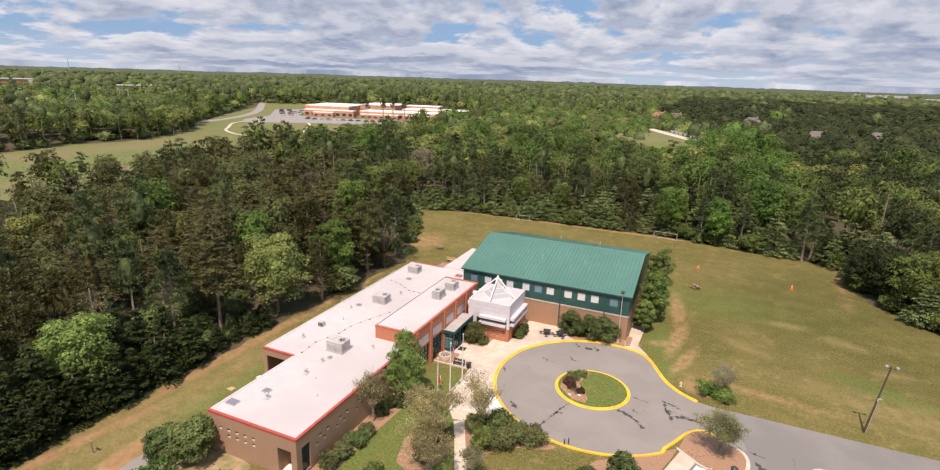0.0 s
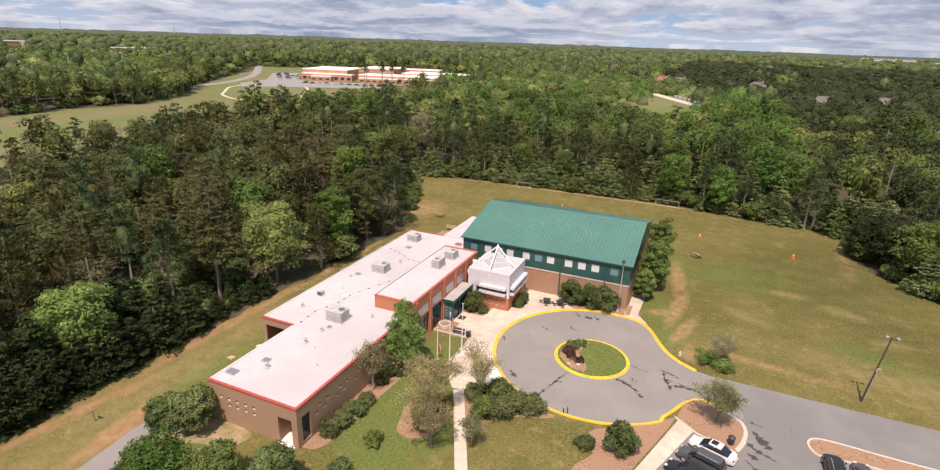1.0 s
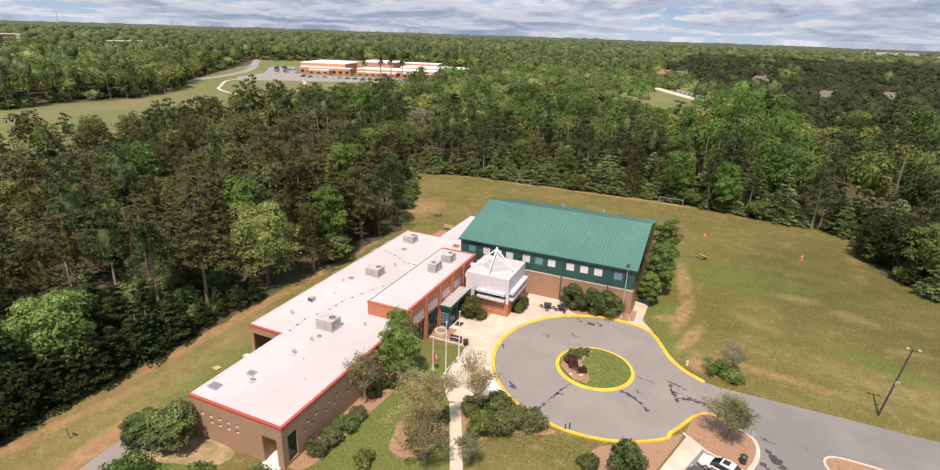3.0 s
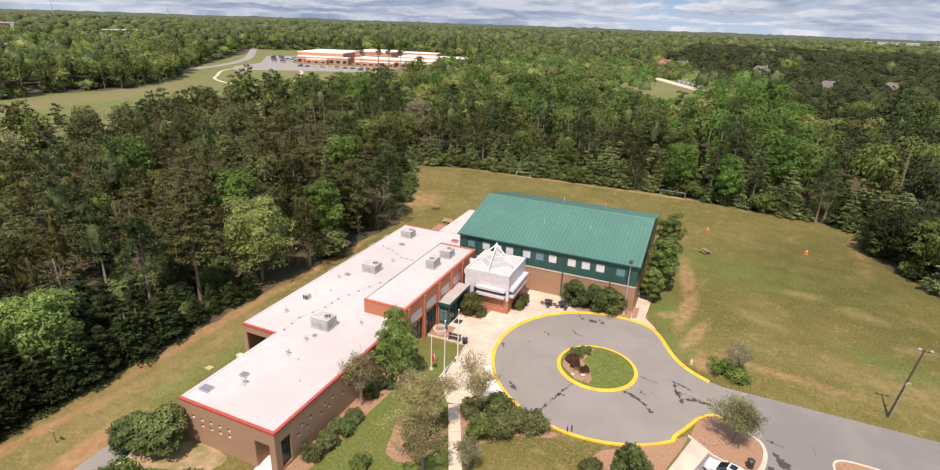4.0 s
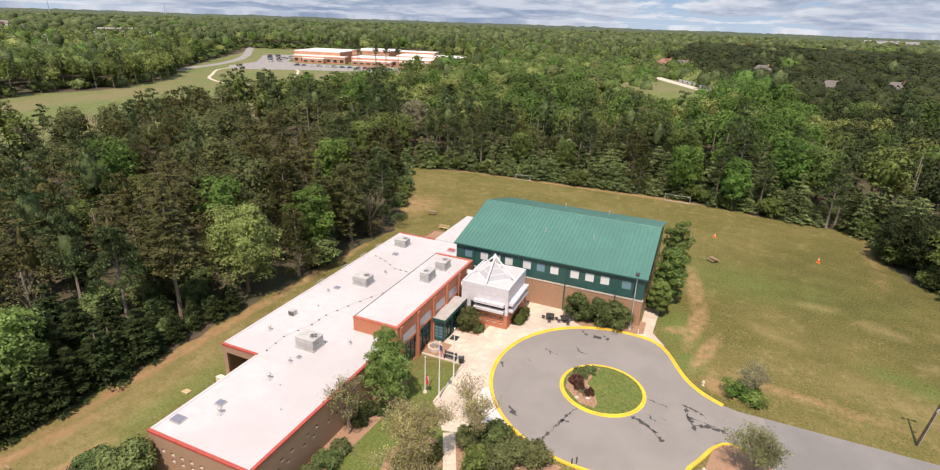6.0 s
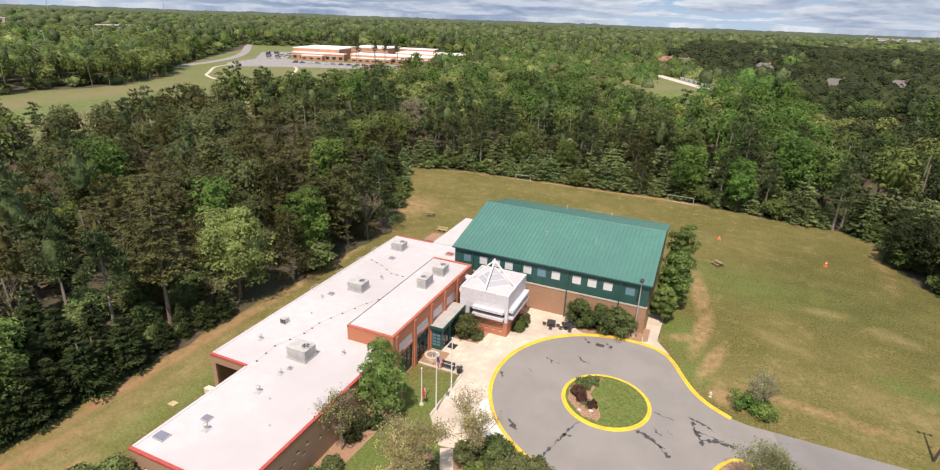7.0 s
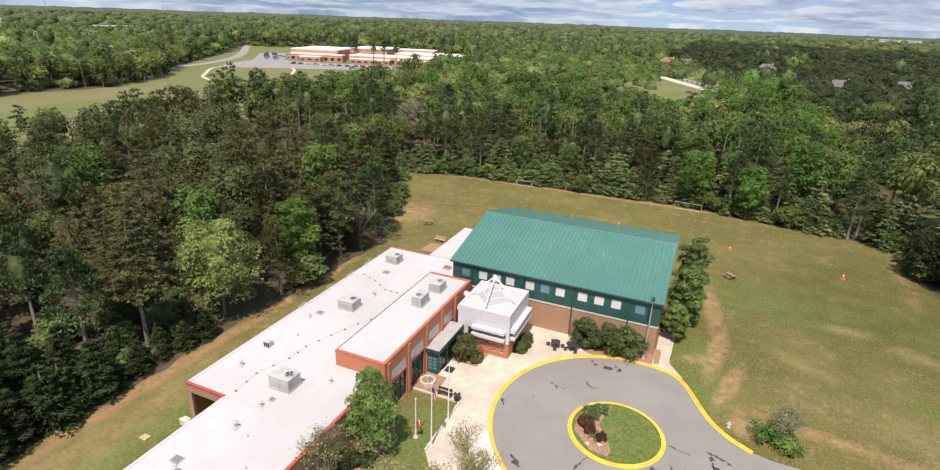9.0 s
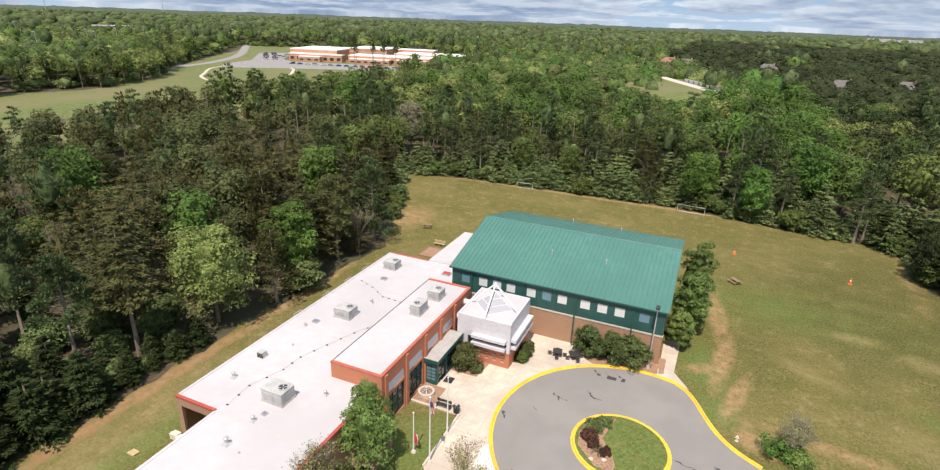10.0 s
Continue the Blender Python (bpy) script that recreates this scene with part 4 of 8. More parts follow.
for s, ye in ((-1, GY0 - 0.28), (1, GY1 + 0.28)):
    ez = GZ - 0.05 - 0.0
    g = Geo().add([(GX0 - 0.35, ye, ez), (GX1 + 0.35, ye, ez), (GX1 + 0.35, GYM, GR), (GX0 - 0.35, GYM, GR), (GX0 - 0.35, ye, ez - 0.14), (GX1 + 0.35, ye, ez - 0.14), (GX1 + 0.35, GYM, GR - 0.14), (GX0 - 0.35, GYM, GR - 0.14)],
                  [(0, 1, 2, 3) if s < 0 else (3, 2, 1, 0), (4, 7, 6, 5) if s < 0 else (5, 6, 7, 4), (0, 4, 5, 1), (3, 2, 6, 7), (0, 3, 7, 4), (1, 5, 6, 2)])
    rf = part("roof", g, M_TEALROOF, gym, "teal standing-seam metal roof")
    run = Vector((0, GYM - ye, GR - ez))
    nrm = Vector((0, -run.z, run.y)).normalized() if s < 0 else Vector((0, -run.z, run.y)).normalized() * 1
    if nrm.z < 0:
        nrm = -nrm
    me = None
    for k in range(49):
        x = GX0 - 0.33 + k * (GX1 - GX0 + 0.66) / 48
        a, b = Vector((0, ye, ez)), Vector((0, GYM, GR))
        if me is None:
            sg = Geo()
            o = nrm * 0.055
            sg.add([a + Vector((-0.03, 0, 0)), a + Vector((0.03, 0, 0)), b + Vector((0.03, 0, 0)), b + Vector((-0.03, 0, 0)),
                    a + o + Vector((-0.02, 0, 0)), a + o + Vector((0.02, 0, 0)), b + o + Vector((0.02, 0, 0)), b + o + Vector((-0.02, 0, 0))],
                   [(4, 5, 6, 7), (0, 1, 5, 4), (2, 3, 7, 6), (0, 4, 7, 3), (1, 2, 6, 5)])
            me = mesh_from("seam", sg, M_TEALROOF, ORIGIN[rf])
        ob = new("seam", me)
        ob.parent = rf
        ob.location = (x, 0, 0)
part("ridge_cap", Geo().tube((GX0 - 0.36, GYM, GR - 0.02), (GX1 + 0.36, GYM, GR - 0.02), 0.13, 0.13, 6), M_TEALROOF, gym)

# ---- trees ----


def leaf_quads(rng, centres, out, size, flat=0.0, loose=0.7, slim=1.0):
    """Small diamond leaves clusters at centres, facing roughly along out."""
    n = len(centres)
    nrm = out + rng.normal(0, loose, (n, 3))
    nrm[:, 2] += 0.3 + flat * 2.0
    nrm /= np.linalg.norm(nrm, axis=1)[:, None]
    ref = rng.normal(0, 1, (n, 3))
    a = np.cross(nrm, ref)
    a /= np.linalg.norm(a, axis=1)[:, None]
    b = np.cross(nrm, a)
    s = size * rng.uniform(0.6, 1.35, (n, 1))
    w = s * rng.uniform(0.55, 0.95, (n, 1)) * slim
    s = s / slim ** 0.5
    bend = nrm * s * rng.uniform(-0.35, 0.1, (n, 1))
    return np.stack([centres - a * s - b * w * 0.6 + bend, centres + a * s - b * w * 0.4, centres + b * w * 1.3], 1)


def lobes_crown(rng, height, radius, base, count, per, size, droop=0.0, loose=0.7, lobe=1.0):
    """Leaves on the shells of many uneven lobes that fill a crown."""
    pts, lobes = [], []
    for k in range(count):
        u = (k + 0.5) / count
        z = base + (height - base) * (0.12 + 0.80 * u)
        prof = math.sin(math.pi * min(1, 0.16 + 0.80 * u)) ** 0.7
        ang = k * 2.4 + rng.uniform(-0.5, 0.5)
        r = radius * prof * rng.uniform(0.35, 0.78 if lobe > 0.9 else 1.0) if k < count - 2 else radius * 0.15
        c = np.array([r * math.cos(ang), r * math.sin(ang), z - droop * r])
        lr = radius * lobe * rng.uniform(0.32, 0.50) * (0.75 + 0.35 * prof)
        lobes.append((c, lr))
        d = rng.normal(0, 1, (per, 3))
        d /= np.linalg.norm(d, axis=1)[:, None]
        d[:, 2] = np.where(d[:, 2] < -0.5, -d[:, 2], d[:, 2])
        rad = lr * (rng.uniform(0.62, 1.08, (per, 1)) if lobe > 0.9 else rng.uniform(0.1, 1.0, (per, 1)) ** 0.6 * 1.5) * (1 + 0.22 * np.sin(d[:, :1] * 5 + k) * np.cos(d[:, 1:2] * 6))
        cen = c + d * rad * np.array([1, 1, 0.8])
        pts.append(leaf_quads(rng, cen, d, size, 0.0, loose))
    return np.concatenate(pts), lobes


def trunk_geo(rng, height, r, top, limbs=(), lean=0.0):
    g = Geo()
    p, prev = Vector((0, 0, -0.15)), r * 1.35
    n = 5
    for k in range(1, n + 1):
        q = Vector((lean * k / n * height + rng.uniform(-0.1, 0.1), rng.uniform(-0.1, 0.1), top * k / n))
        rr = r * (1 - 0.72 * k / n)
        g.tube(p, q, prev, rr, 7)
        p, prev = q, rr
    for c, lr in limbs:
        z0 = max(0.25 * top, min(0.9 * top, c[2] * 0.62))
        g.tube((lean * z0, 0, z0), (c[0], c[1], c[2] + 0.1 * lr), r * 0.34, r * 0.07, 5)
    return g


def blades(rng, cen, axis, nrm, length, width):
    """Slim pointed tufts at cen, long along axis, facing nrm."""
    n = len(cen)
    axis = axis / np.linalg.norm(axis, axis=1)[:, None]
    side = np.cross(nrm, axis)
    side /= np.linalg.norm(side, axis=1)[:, None] + 1e-9
    ln = length * rng.uniform(0.6, 1.3, (n, 1))
    w = width * rng.uniform(0.6, 1.3, (n, 1))
    return np.stack([cen - axis * ln * 0.5 - side * w, cen - axis * ln * 0.4 + side * w, cen + axis * ln * 0.75], 1)


def unit_rows(rng, n):
    d = rng.normal(0, 1, (n, 3))
    return d / np.linalg.norm(d, axis=1)[:, None]


def clump_crown(rng, height, radius, base, count, per, size, loose=0.38, flat=0.68, spread=1.0):
    """A leafy crown of separate rounded clumps on an uneven dome, light above and open below each."""
    pts, clumps = [], []
    mid, half = (base + height) / 2, (height - base) / 2
    for k in range(count):
        u = (k + 0.5) / count
        cz = -0.72 + 1.62 * u
        ring = math.sqrt(max(0.05, 1 - min(0.98, abs(cz)) ** 2.2))
        ang = k * 2.39996 + rng.uniform(-0.45, 0.45)
        far = rng.uniform(0.62, 0.98) * spread
        cr = radius * rng.uniform(0.27, 0.44) * (0.8 + 0.3 * ring)
        c = np.array([radius * ring * far * math.cos(ang) * 0.8, radius * ring * far * math.sin(ang) * 0.8, mid + cz * half * rng.uniform(0.86, 1.0)])
        c[2] = min(c[2], height - cr * flat * 0.9)
        clumps.append((c, cr))
        d = unit_rows(rng, per)
        d[:, 2] = np.where(d[:, 2] < -0.25, -d[:, 2], d[:, 2])
        rad = cr * rng.uniform(0.66, 1.08, (per, 1)) * (1 + 0.16 * np.sin(d[:, :1] * 6 + k) * np.cos(d[:, 1:2] * 7 + 2 * k))
        pts.append(leaf_quads(rng, c + d * rad * np.array([1, 1, flat]), d, size, 0.12, loose))
    return np.concatenate(pts), clumps


def layered_crown(rng, height, radius, base, tiers, branches, per, size, droop=0.10):
    """Flat feathery sprays in tiers round a straight stem, longest below."""
    pts = []
    for k in range(tiers):
        u = (k + rng.uniform(-0.3, 0.3)) / (tiers - 1)
        u = min(1.0, max(0.0, u))
        z = base + (height - base) * u * 0.97
        ln = radius * ((1 - u) ** 0.75 * 0.92 + 0.08) * (0.72 if k == 0 else 1.0)
        for j in range(branches if u < 0.8 else max(3, branches - 2)):
            ang = 2 * math.pi * (j + 0.5 * (k % 2)) / branches + rng.uniform(-0.4, 0.4)
            lj = ln * rng.uniform(0.7, 1.2)
            n = max(6, int(per * (0.35 + 0.65 * lj / radius)))
            t = rng.uniform(0.12, 1.0, n) ** 0.75
            wide = 0.34 * lj * np.sin(np.pi * np.minimum(1, t * 0.8 + 0.15)) + 0.1
            sd = rng.uniform(-1, 1, n) * wide
            ca, sa = math.cos(ang), math.sin(ang)
            tilt = rng.uniform(-0.05, 0.25)
            zz = z + lj * (tilt * t - (droop + tilt * 0.6) * t ** 2) + rng.normal(0, 0.07, n)
            cen = np.stack([ca * lj * t - sa * sd, sa * lj * t + ca * sd, zz], 1)
            turn = np.sign(sd) * rng.uniform(0.2, 0.9, n)
            axis = np.stack([np.cos(ang + turn), np.sin(ang + turn), rng.uniform(-0.3, 0.12, n)], 1)
            nrm = np.stack([rng.normal(ca * 0.25, 0.28, n), rng.normal(sa * 0.25, 0.28, n), np.ones(n)], 1)
            pts.append(blades(rng, cen, axis, nrm, size * 1.5, size * 0.45))
    return np.concatenate(pts)


def puff_crown(rng, height, radius, base, count, per, size):
    """Rounded needle puffs at the ends of the branches of a tall pine."""
    pts, puffs = [], []
    for k in range(count):
        u = (k + 0.5) / count
        z = base + (height - base) * (0.04 + 0.9 * u)
        ang = k * 2.39996 + rng.uniform(-0.6, 0.6)
        r = radius * (0.95 - 0.68 * u ** 2.2) * rng.uniform(0.3, 0.95)
        cr = radius * rng.uniform(0.27, 0.42) * (1.05 - 0.25 * u)
        c = np.array([r * math.cos(ang), r * math.sin(ang), z])
        puffs.append((c, cr))
        d = unit_rows(rng, per)
        d[:, 2] = np.where(d[:, 2] < -0.35, -d[:, 2], d[:, 2])
        cen = c + d * cr * rng.uniform(0.45, 1.05, (per, 1)) * np.array([1, 1, 0.62])
        axis = d + rng.normal(0, 0.35, (per, 3)) + np.array([0, 0, 0.35])
        nrm = np.cross(axis, rng.normal(0, 1, (per, 3)))
        pts.append(blades(rng, cen, axis, nrm, size * 1.5, size * 0.42))
    return np.concatenate(pts), puffs


def bare_branches(rng, height, radius, depth=3):
    """Forking limbs of a tree whose leaves are only just coming: its branches, and where they end."""
    g, tips = Geo(), []

    def grow(p, d, ln, rad, level):
        q = p + d * ln
        g.tube(p, q, rad, rad * 0.62, 4 if level else 6)
        if level >= 2:
            tips.append((p, q))
        if level >= depth:
            return
        for k in range(4):
            side = Vector((rng.uniform(-1, 1), rng.uniform(-1, 1), rng.uniform(-0.1, 0.7)))
            grow(p.lerp(q, rng.uniform(0.45, 1.0)), (d * 0.8 + side * 1.9 * radius / height).normalized(), ln * rng.uniform(0.5, 0.72), rad * 0.5, level + 1)

    grow(Vector((0, 0, -0.1)), Vector((0, 0, 1)), height * 0.42, 0.07 + height * 0.008, 0)
    return g, tips


def twig_leaves(rng, tips, count, size, jitter=0.35):
    pick = rng.integers(0, len(tips), count)
    at = rng.uniform(0.1, 1.15, count)
    cen = np.array([tuple(tips[i][0].lerp(tips[i][1], t)) for i, t in zip(pick, at)]) + rng.normal(0, jitter, (count, 3))
    return leaf_quads(rng, cen, rng.normal(0, 0.5, (count, 3)), size)


def core_soup(g, height, radius, base, level, conical):
    """The shaded inside of a crown as loose triangles."""
    v, f = leafy_mass(g, height, radius, base, level, conical)
    return v[f]


def ico(level):
    """Corners and triangles of a ball without its underside."""
    bm = bmesh.new()
    bmesh.ops.create_icosphere(bm, subdivisions=level, radius=1.0)
    bmesh.ops.delete(bm, geom=[f for f in bm.faces if f.calc_center_median().z < -0.55], context="FACES")
    bmesh.ops.delete(bm, geom=[v for v in bm.verts if not v.link_faces], context="VERTS")
    bm.verts.index_update()
    v = np.array([p.co[:] for p in bm.verts])
    f = np.array([[p.index for p in t.verts] for t in bm.faces])
    bm.free()
    return v, f


BALL = {1: ico(1), 2: ico(2)}


def leafy_mass(g, height, radius, base, level, conical):
    """The dense inside of a crown: an uneven, bumpy body."""
    v, f = BALL[level]
    v = v.copy()
    bump = 1 + 0.16 * np.sin(v[:, :1] * 4.1 + g.uniform(0, 6)) * np.cos(v[:, 1:2] * 4.7 + g.uniform(0, 6)) + g.normal(0, 0.07, (len(v), 1))
    up = (v[:, 2:3] + 1) / 2
    taper = (1.12 - 0.95 * up) if conical else (0.86 + 0.28 * np.sin(up * 3.0))
    xy = v[:, :2] * bump * radius * taper + g.normal(0, 0.06 * radius, 2) * up
    z = base + (height - base) * (0.02 + 0.96 * up) * (1 + (bump - 1) * 0.35)
    return np.concatenate([xy, z], 1), f


def tree_template(name, kind, seed, height, radius, mat, label, category="tree", base=0.3, size=0.42, dense=1.0, group="", limbs_shown=10):
    """One tree at the origin: a tapered trunk with limbs, and a crown of small leaf clumps."""
    rng = np.random.default_rng(seed)
    ob = thing(name, (0, 0, 0), label, category, group)
    foot, r0 = base * height, 0.15 + height * 0.0075
    if kind == "layer":
        pts = layered_crown(rng, height, radius, foot, int((height - foot) * 1.25 + 3), 7, int(44 * dense), size)
        pts = np.concatenate([pts, core_soup(rng, height * 0.9, radius * 0.34, foot * 1.05, 2, True)])
        part("trunk", trunk_geo(rng, height, r0, height * 0.97), M_BARK, ob)
    elif kind == "puff":
        pts, puffs = puff_crown(rng, height, radius, foot, 26, int(165 * dense), size)
        g = trunk_geo(rng, height, r0, height * 0.97)
        for c, cr in puffs[:20]:
            g.tube((0, 0, c[2] - 0.9), tuple(c), 0.07, 0.025, 4)
        for k in range(6):
            a, z = rng.uniform(0, 6.28), foot * rng.uniform(0.45, 1.0)
            g.tube((0, 0, z), (1.2 * math.cos(a), 1.2 * math.sin(a), z + 0.1), 0.05, 0.02, 4)
        part("trunk", g, M_PALEBARK, ob)
    elif kind == "bare":
        g, tips = bare_branches(rng, height, radius, 4)
        part("trunk", g, M_PALEBARK, ob)
        pts = twig_leaves(rng, tips, int(1500 * dense), size)
    elif kind == "cone":
        pts, clumps = clump_crown(rng, height, radius, foot, 36, int(190 * dense), size, 0.4, 0.8)
        pts = np.concatenate([pts, core_soup(rng, height * 0.85, radius * 0.5, foot + 0.1 * height, 2, False)])
        lean_in = 1.1 - 0.62 * np.clip((pts[:, :1, 2:] - foot) / (height - foot), 0, 1)
        pts[:, :, :2] *= lean_in
        part("trunk", trunk_geo(rng, height, 0.05 + height * 0.012, height * 0.9), M_BARK, ob)
    else:
        pts, clumps = clump_crown(rng, height, radius, foot, 30, int(190 * dense), size)
        pts = np.concatenate([pts, core_soup(rng, height * 0.86, radius * 0.56, foot + 0.1 * height, 2, False)])
        part("trunk", trunk_geo(rng, height, 0.05 + height * 0.014, height * 0.75, clumps[:limbs_shown]), M_BARK, ob)
    cr = new("crown", quads("crown", pts, mat))
    cr.parent = ob
    ORIGIN[cr] = Vector((0, 0, 0))
    return ob


PINE = "tall dark green pine with a bare lower trunk, in the wood"
DECI = "leafy spring-green deciduous tree at the edge of the wood"
TEMPLATES = [
    ("pine_tree", "puff", 17.5, 4.1, L_PINE, PINE, 0.34, 0.24, 1.15),
    ("pine_tree", "layer", 15.0, 4.7, L_BROWNPINE, "tall brownish-green pine with layered branches, in the wood", 0.12, 0.30, 1.0),
    ("pine_tree", "puff", 19.5, 3.9, L_PINE, PINE, 0.42, 0.24, 1.15),
    ("pine_tree", "layer", 9.0, 3.4, L_CEDARSHADE, "dense dark green conifer with branches to the ground", 0.02, 0.28, 1.0),
    ("deciduous_tree", "clump", 14.5, 4.6, L_DEC, DECI, 0.14, 0.23, 1.0),
    ("deciduous_tree", "clump", 13.0, 4.7, L_LIME, "pale lime-green deciduous tree at the edge of the wood", 0.10, 0.23, 1.0),
    ("deciduous_tree", "clump", 15.5, 4.4, L_BRIGHT, "bright green deciduous tree at the edge of the wood", 0.12, 0.23, 1.0),
    ("deciduous_tree", "clump", 14.0, 4.3, L_OLIVE, "olive-brown budding deciduous tree in the wood", 0.25, 0.21, 0.75),
    ("pine_tree", "puff", 14.5, 4.4, L_BROWNPINE, "brownish-green pine with a rounded crown, in the wood", 0.12, 0.25, 1.15),
    ("understory_tree", "clump", 5.0, 2.9, L_DARKSHRUB, "low dark green bushy tree at the foot of the wood", 0.0, 0.21, 0.6),
    ("understory_tree", "clump", 4.2, 2.6, L_DEC, "low green bushy tree at the foot of the wood", 0.0, 0.21, 0.6),
    ("budding_tree", "bare", 12.5, 4.2, L_BUD, "grey-brown budding tree with bare branches, in the wood", 0.3, 0.13, 1.0),
    ("pine_tree", "layer", 8.5, 3.3, L_YPINE, "young mid-green conifer with branches to the ground", 0.02, 0.28, 1.0),
    # broad crowns whose dark leaf colour stands in for cloud shadow
    ("deciduous_tree", "clump", 13.5, 5.0, L_CEDARSHADE, "broad evergreen tree in the wood, leaf colour darkened as for cloud shade", 0.1, 0.23, 1.0),
]
MADE = [tree_template(nm, kd, 11 + k, h, r, mt, lb, base=b, size=sz, dense=dn, group="woodland trees") for k, (nm, kd, h, r, mt, lb, b, sz, dn) in enumerate(TEMPLATES)]

EYE0 = (-3.0, 8.0)


def species(x, y, rnd):
    """Which tree grows where: pines fill the western wood, leafy trees the hill behind the meadow."""
    w = noise.noise((x * 0.011, y * 0.011, 3.1)) + 0.5 * noise.noise((x * 0.035, y * 0.035, 8.0))
    if x < -116 and x > -185 and 40 < y < 165:
        # budding trees towards the far field
        mixw = {11: 5.5, 7: 1.8, 4: 0.6, 3: 0.6, 8: 1.4, 0: 0.8}
    elif x < -60 and y < 150:
        mixw = {1: 4.2, 8: 2.6, 0: 1.2, 3: 0.6, 4: 0.35, 6: 0.3, 7: 0.7, 11: 0.3} if w < 0.3 else {1: 2.0, 8: 2.0, 4: 0.8, 6: 0.7, 7: 1.6, 11: 0.8, 0: 0.8}
    elif y < 186 and x < 30:
        # tall pines stand behind the meadow
        mixw = {2: 3.2, 0: 3.0, 3: 1.6, 4: 1.2, 7: 0.7, 8: 1.0} if x < -15 else {6: 2.6, 4: 2.0, 2: 1.6, 0: 1.4, 3: 1.6}
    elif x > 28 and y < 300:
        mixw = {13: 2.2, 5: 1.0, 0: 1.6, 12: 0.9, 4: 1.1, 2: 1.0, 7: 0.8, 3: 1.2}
    elif -22 < x <= 28 and y < 420:
        mixw = {6: 4.0, 4: 2.6, 5: 0.8, 2: 0.5, 0: 0.4}
    elif -200 < x <= -22 and y < 520:
        mixw = {4: 4.4, 5: 2.8, 6: 1.2, 7: 0.7, 0: 0.5} if w > -0.45 else {4: 2.5, 0: 2.0, 2: 1.4, 7: 0.8}
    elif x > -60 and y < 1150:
        # a cloud's shadow over these far woods, put in as dark evergreens
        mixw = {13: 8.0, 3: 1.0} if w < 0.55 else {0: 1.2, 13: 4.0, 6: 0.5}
    elif x < -230 and y < 440:
        mixw = {4: 2.8, 5: 3.2, 6: 0.6, 0: 1.2, 2: 0.7}
    elif y < 700:
        mixw = {4: 2.4, 5: 1.0, 0: 2.6, 2: 1.0, 6: 0.8}
    else:
        mixw = {4: 2.6, 5: 1.0, 6: 0.8, 0: 3.0} if w > 0.0 else {0: 4.0, 4: 1.2, 8: 1.0}
    t = rnd.uniform(0, sum(mixw.values()))
    for k, v in mixw.items():
        t -= v
        if t <= 0:
            return k
    return 0


# places of the trees on an uneven grid, none in the clearings
rnd = random.Random(5)
near_spots, wood_spots = [], []


HEROES = [(-68.2, 58.1, 4.5), (-73.0, 53.5, 4.0), (-203.6, 220.3, 5), (-66.0, 68.5, 7.5), (-64.8, 82.6, 6.0), (-66.4, 36.5, 6.5), (-63.6, 104.5, 4.2), (-64.4, 94.0, 3.4), (40.5, 123.5, 5.0), (-91, 168, 4)]


# far houses stand in gaps among the trees
HOUSES = [(-52, 575, 1, 12), (-37, 566, 0, -8), (28, 560, 0, 5), (64, 446, 0, -15), (104, 468, 0, 10)]


CLEARINGS = [(hx, hy, 7.5, 70) for hx, hy, red, turn in HOUSES] + [(-1070, 545, 50, 250), (-806, 585, 30, 160)]


def clear(x, y):
    for hx, hy, half, reach in CLEARINGS:
        dx, dy = EYE0[0] - hx, EYE0[1] - hy
        ln = math.hypot(dx, dy)
        along = ((x - hx) * dx + (y - hy) * dy) / ln
        if -14 < along < reach and abs((x - hx) * dy - (y - hy) * dx) / ln < half:
            return True
    if any(math.hypot(x - hx, y - hy) < hr for hx, hy, hr in HEROES):
        return True
    if x > -71.5 and y < 51:
        return True
    return inside(x, y, SITE) or inside(x, y, FIELD) or inside(x, y, ROADGAP)


ANG0, ANG1 = radians(-27), radians(74)
for step, r0, r1 in ((5.5, 20, 150), (7.4, 150, 260), (9.2, 260, 560), (12.5, 560, 950), (14.5, 950, 1350), (18.5, 1350, 2100)):
    gx0, gx1, gy0, gy1 = (-150, 100, -10, 175) if r1 == 150 else (-r1, r1 * 0.5, 0, r1)
    for i in range(int((gx1 - gx0) / step)):
        for j in range(int((gy1 - gy0) / step)):
            x = gx0 + (i + 0.5 * (j % 2) + rnd.uniform(-0.36, 0.36)) * step
            y = gy0 + (j + rnd.uniform(-0.36, 0.36)) * step
            dx, dy = x - EYE0[0], y - EYE0[1]
            r = math.hypot(dx, dy)
            a = math.atan2(-dx, dy)
            if not (r0 <= r < r1 and ANG0 < a < ANG1) or clear(x, y):
                continue
            e = min(edge_distance(x, y, SITE), 99)
            if e < 0.5:
                continue
            if r < 560 and noise.noise((x * 0.5, y * 0.5, 1.7)) > 0.62:
                continue
            (near_spots if e < 17 and r < 168 else wood_spots).append((x, y, r, e))
near_spots.sort(key=lambda s: s[3] * 2.2 + s[2] * 0.12)
wood_spots += near_spots[280:]
near_spots = near_spots[:280]

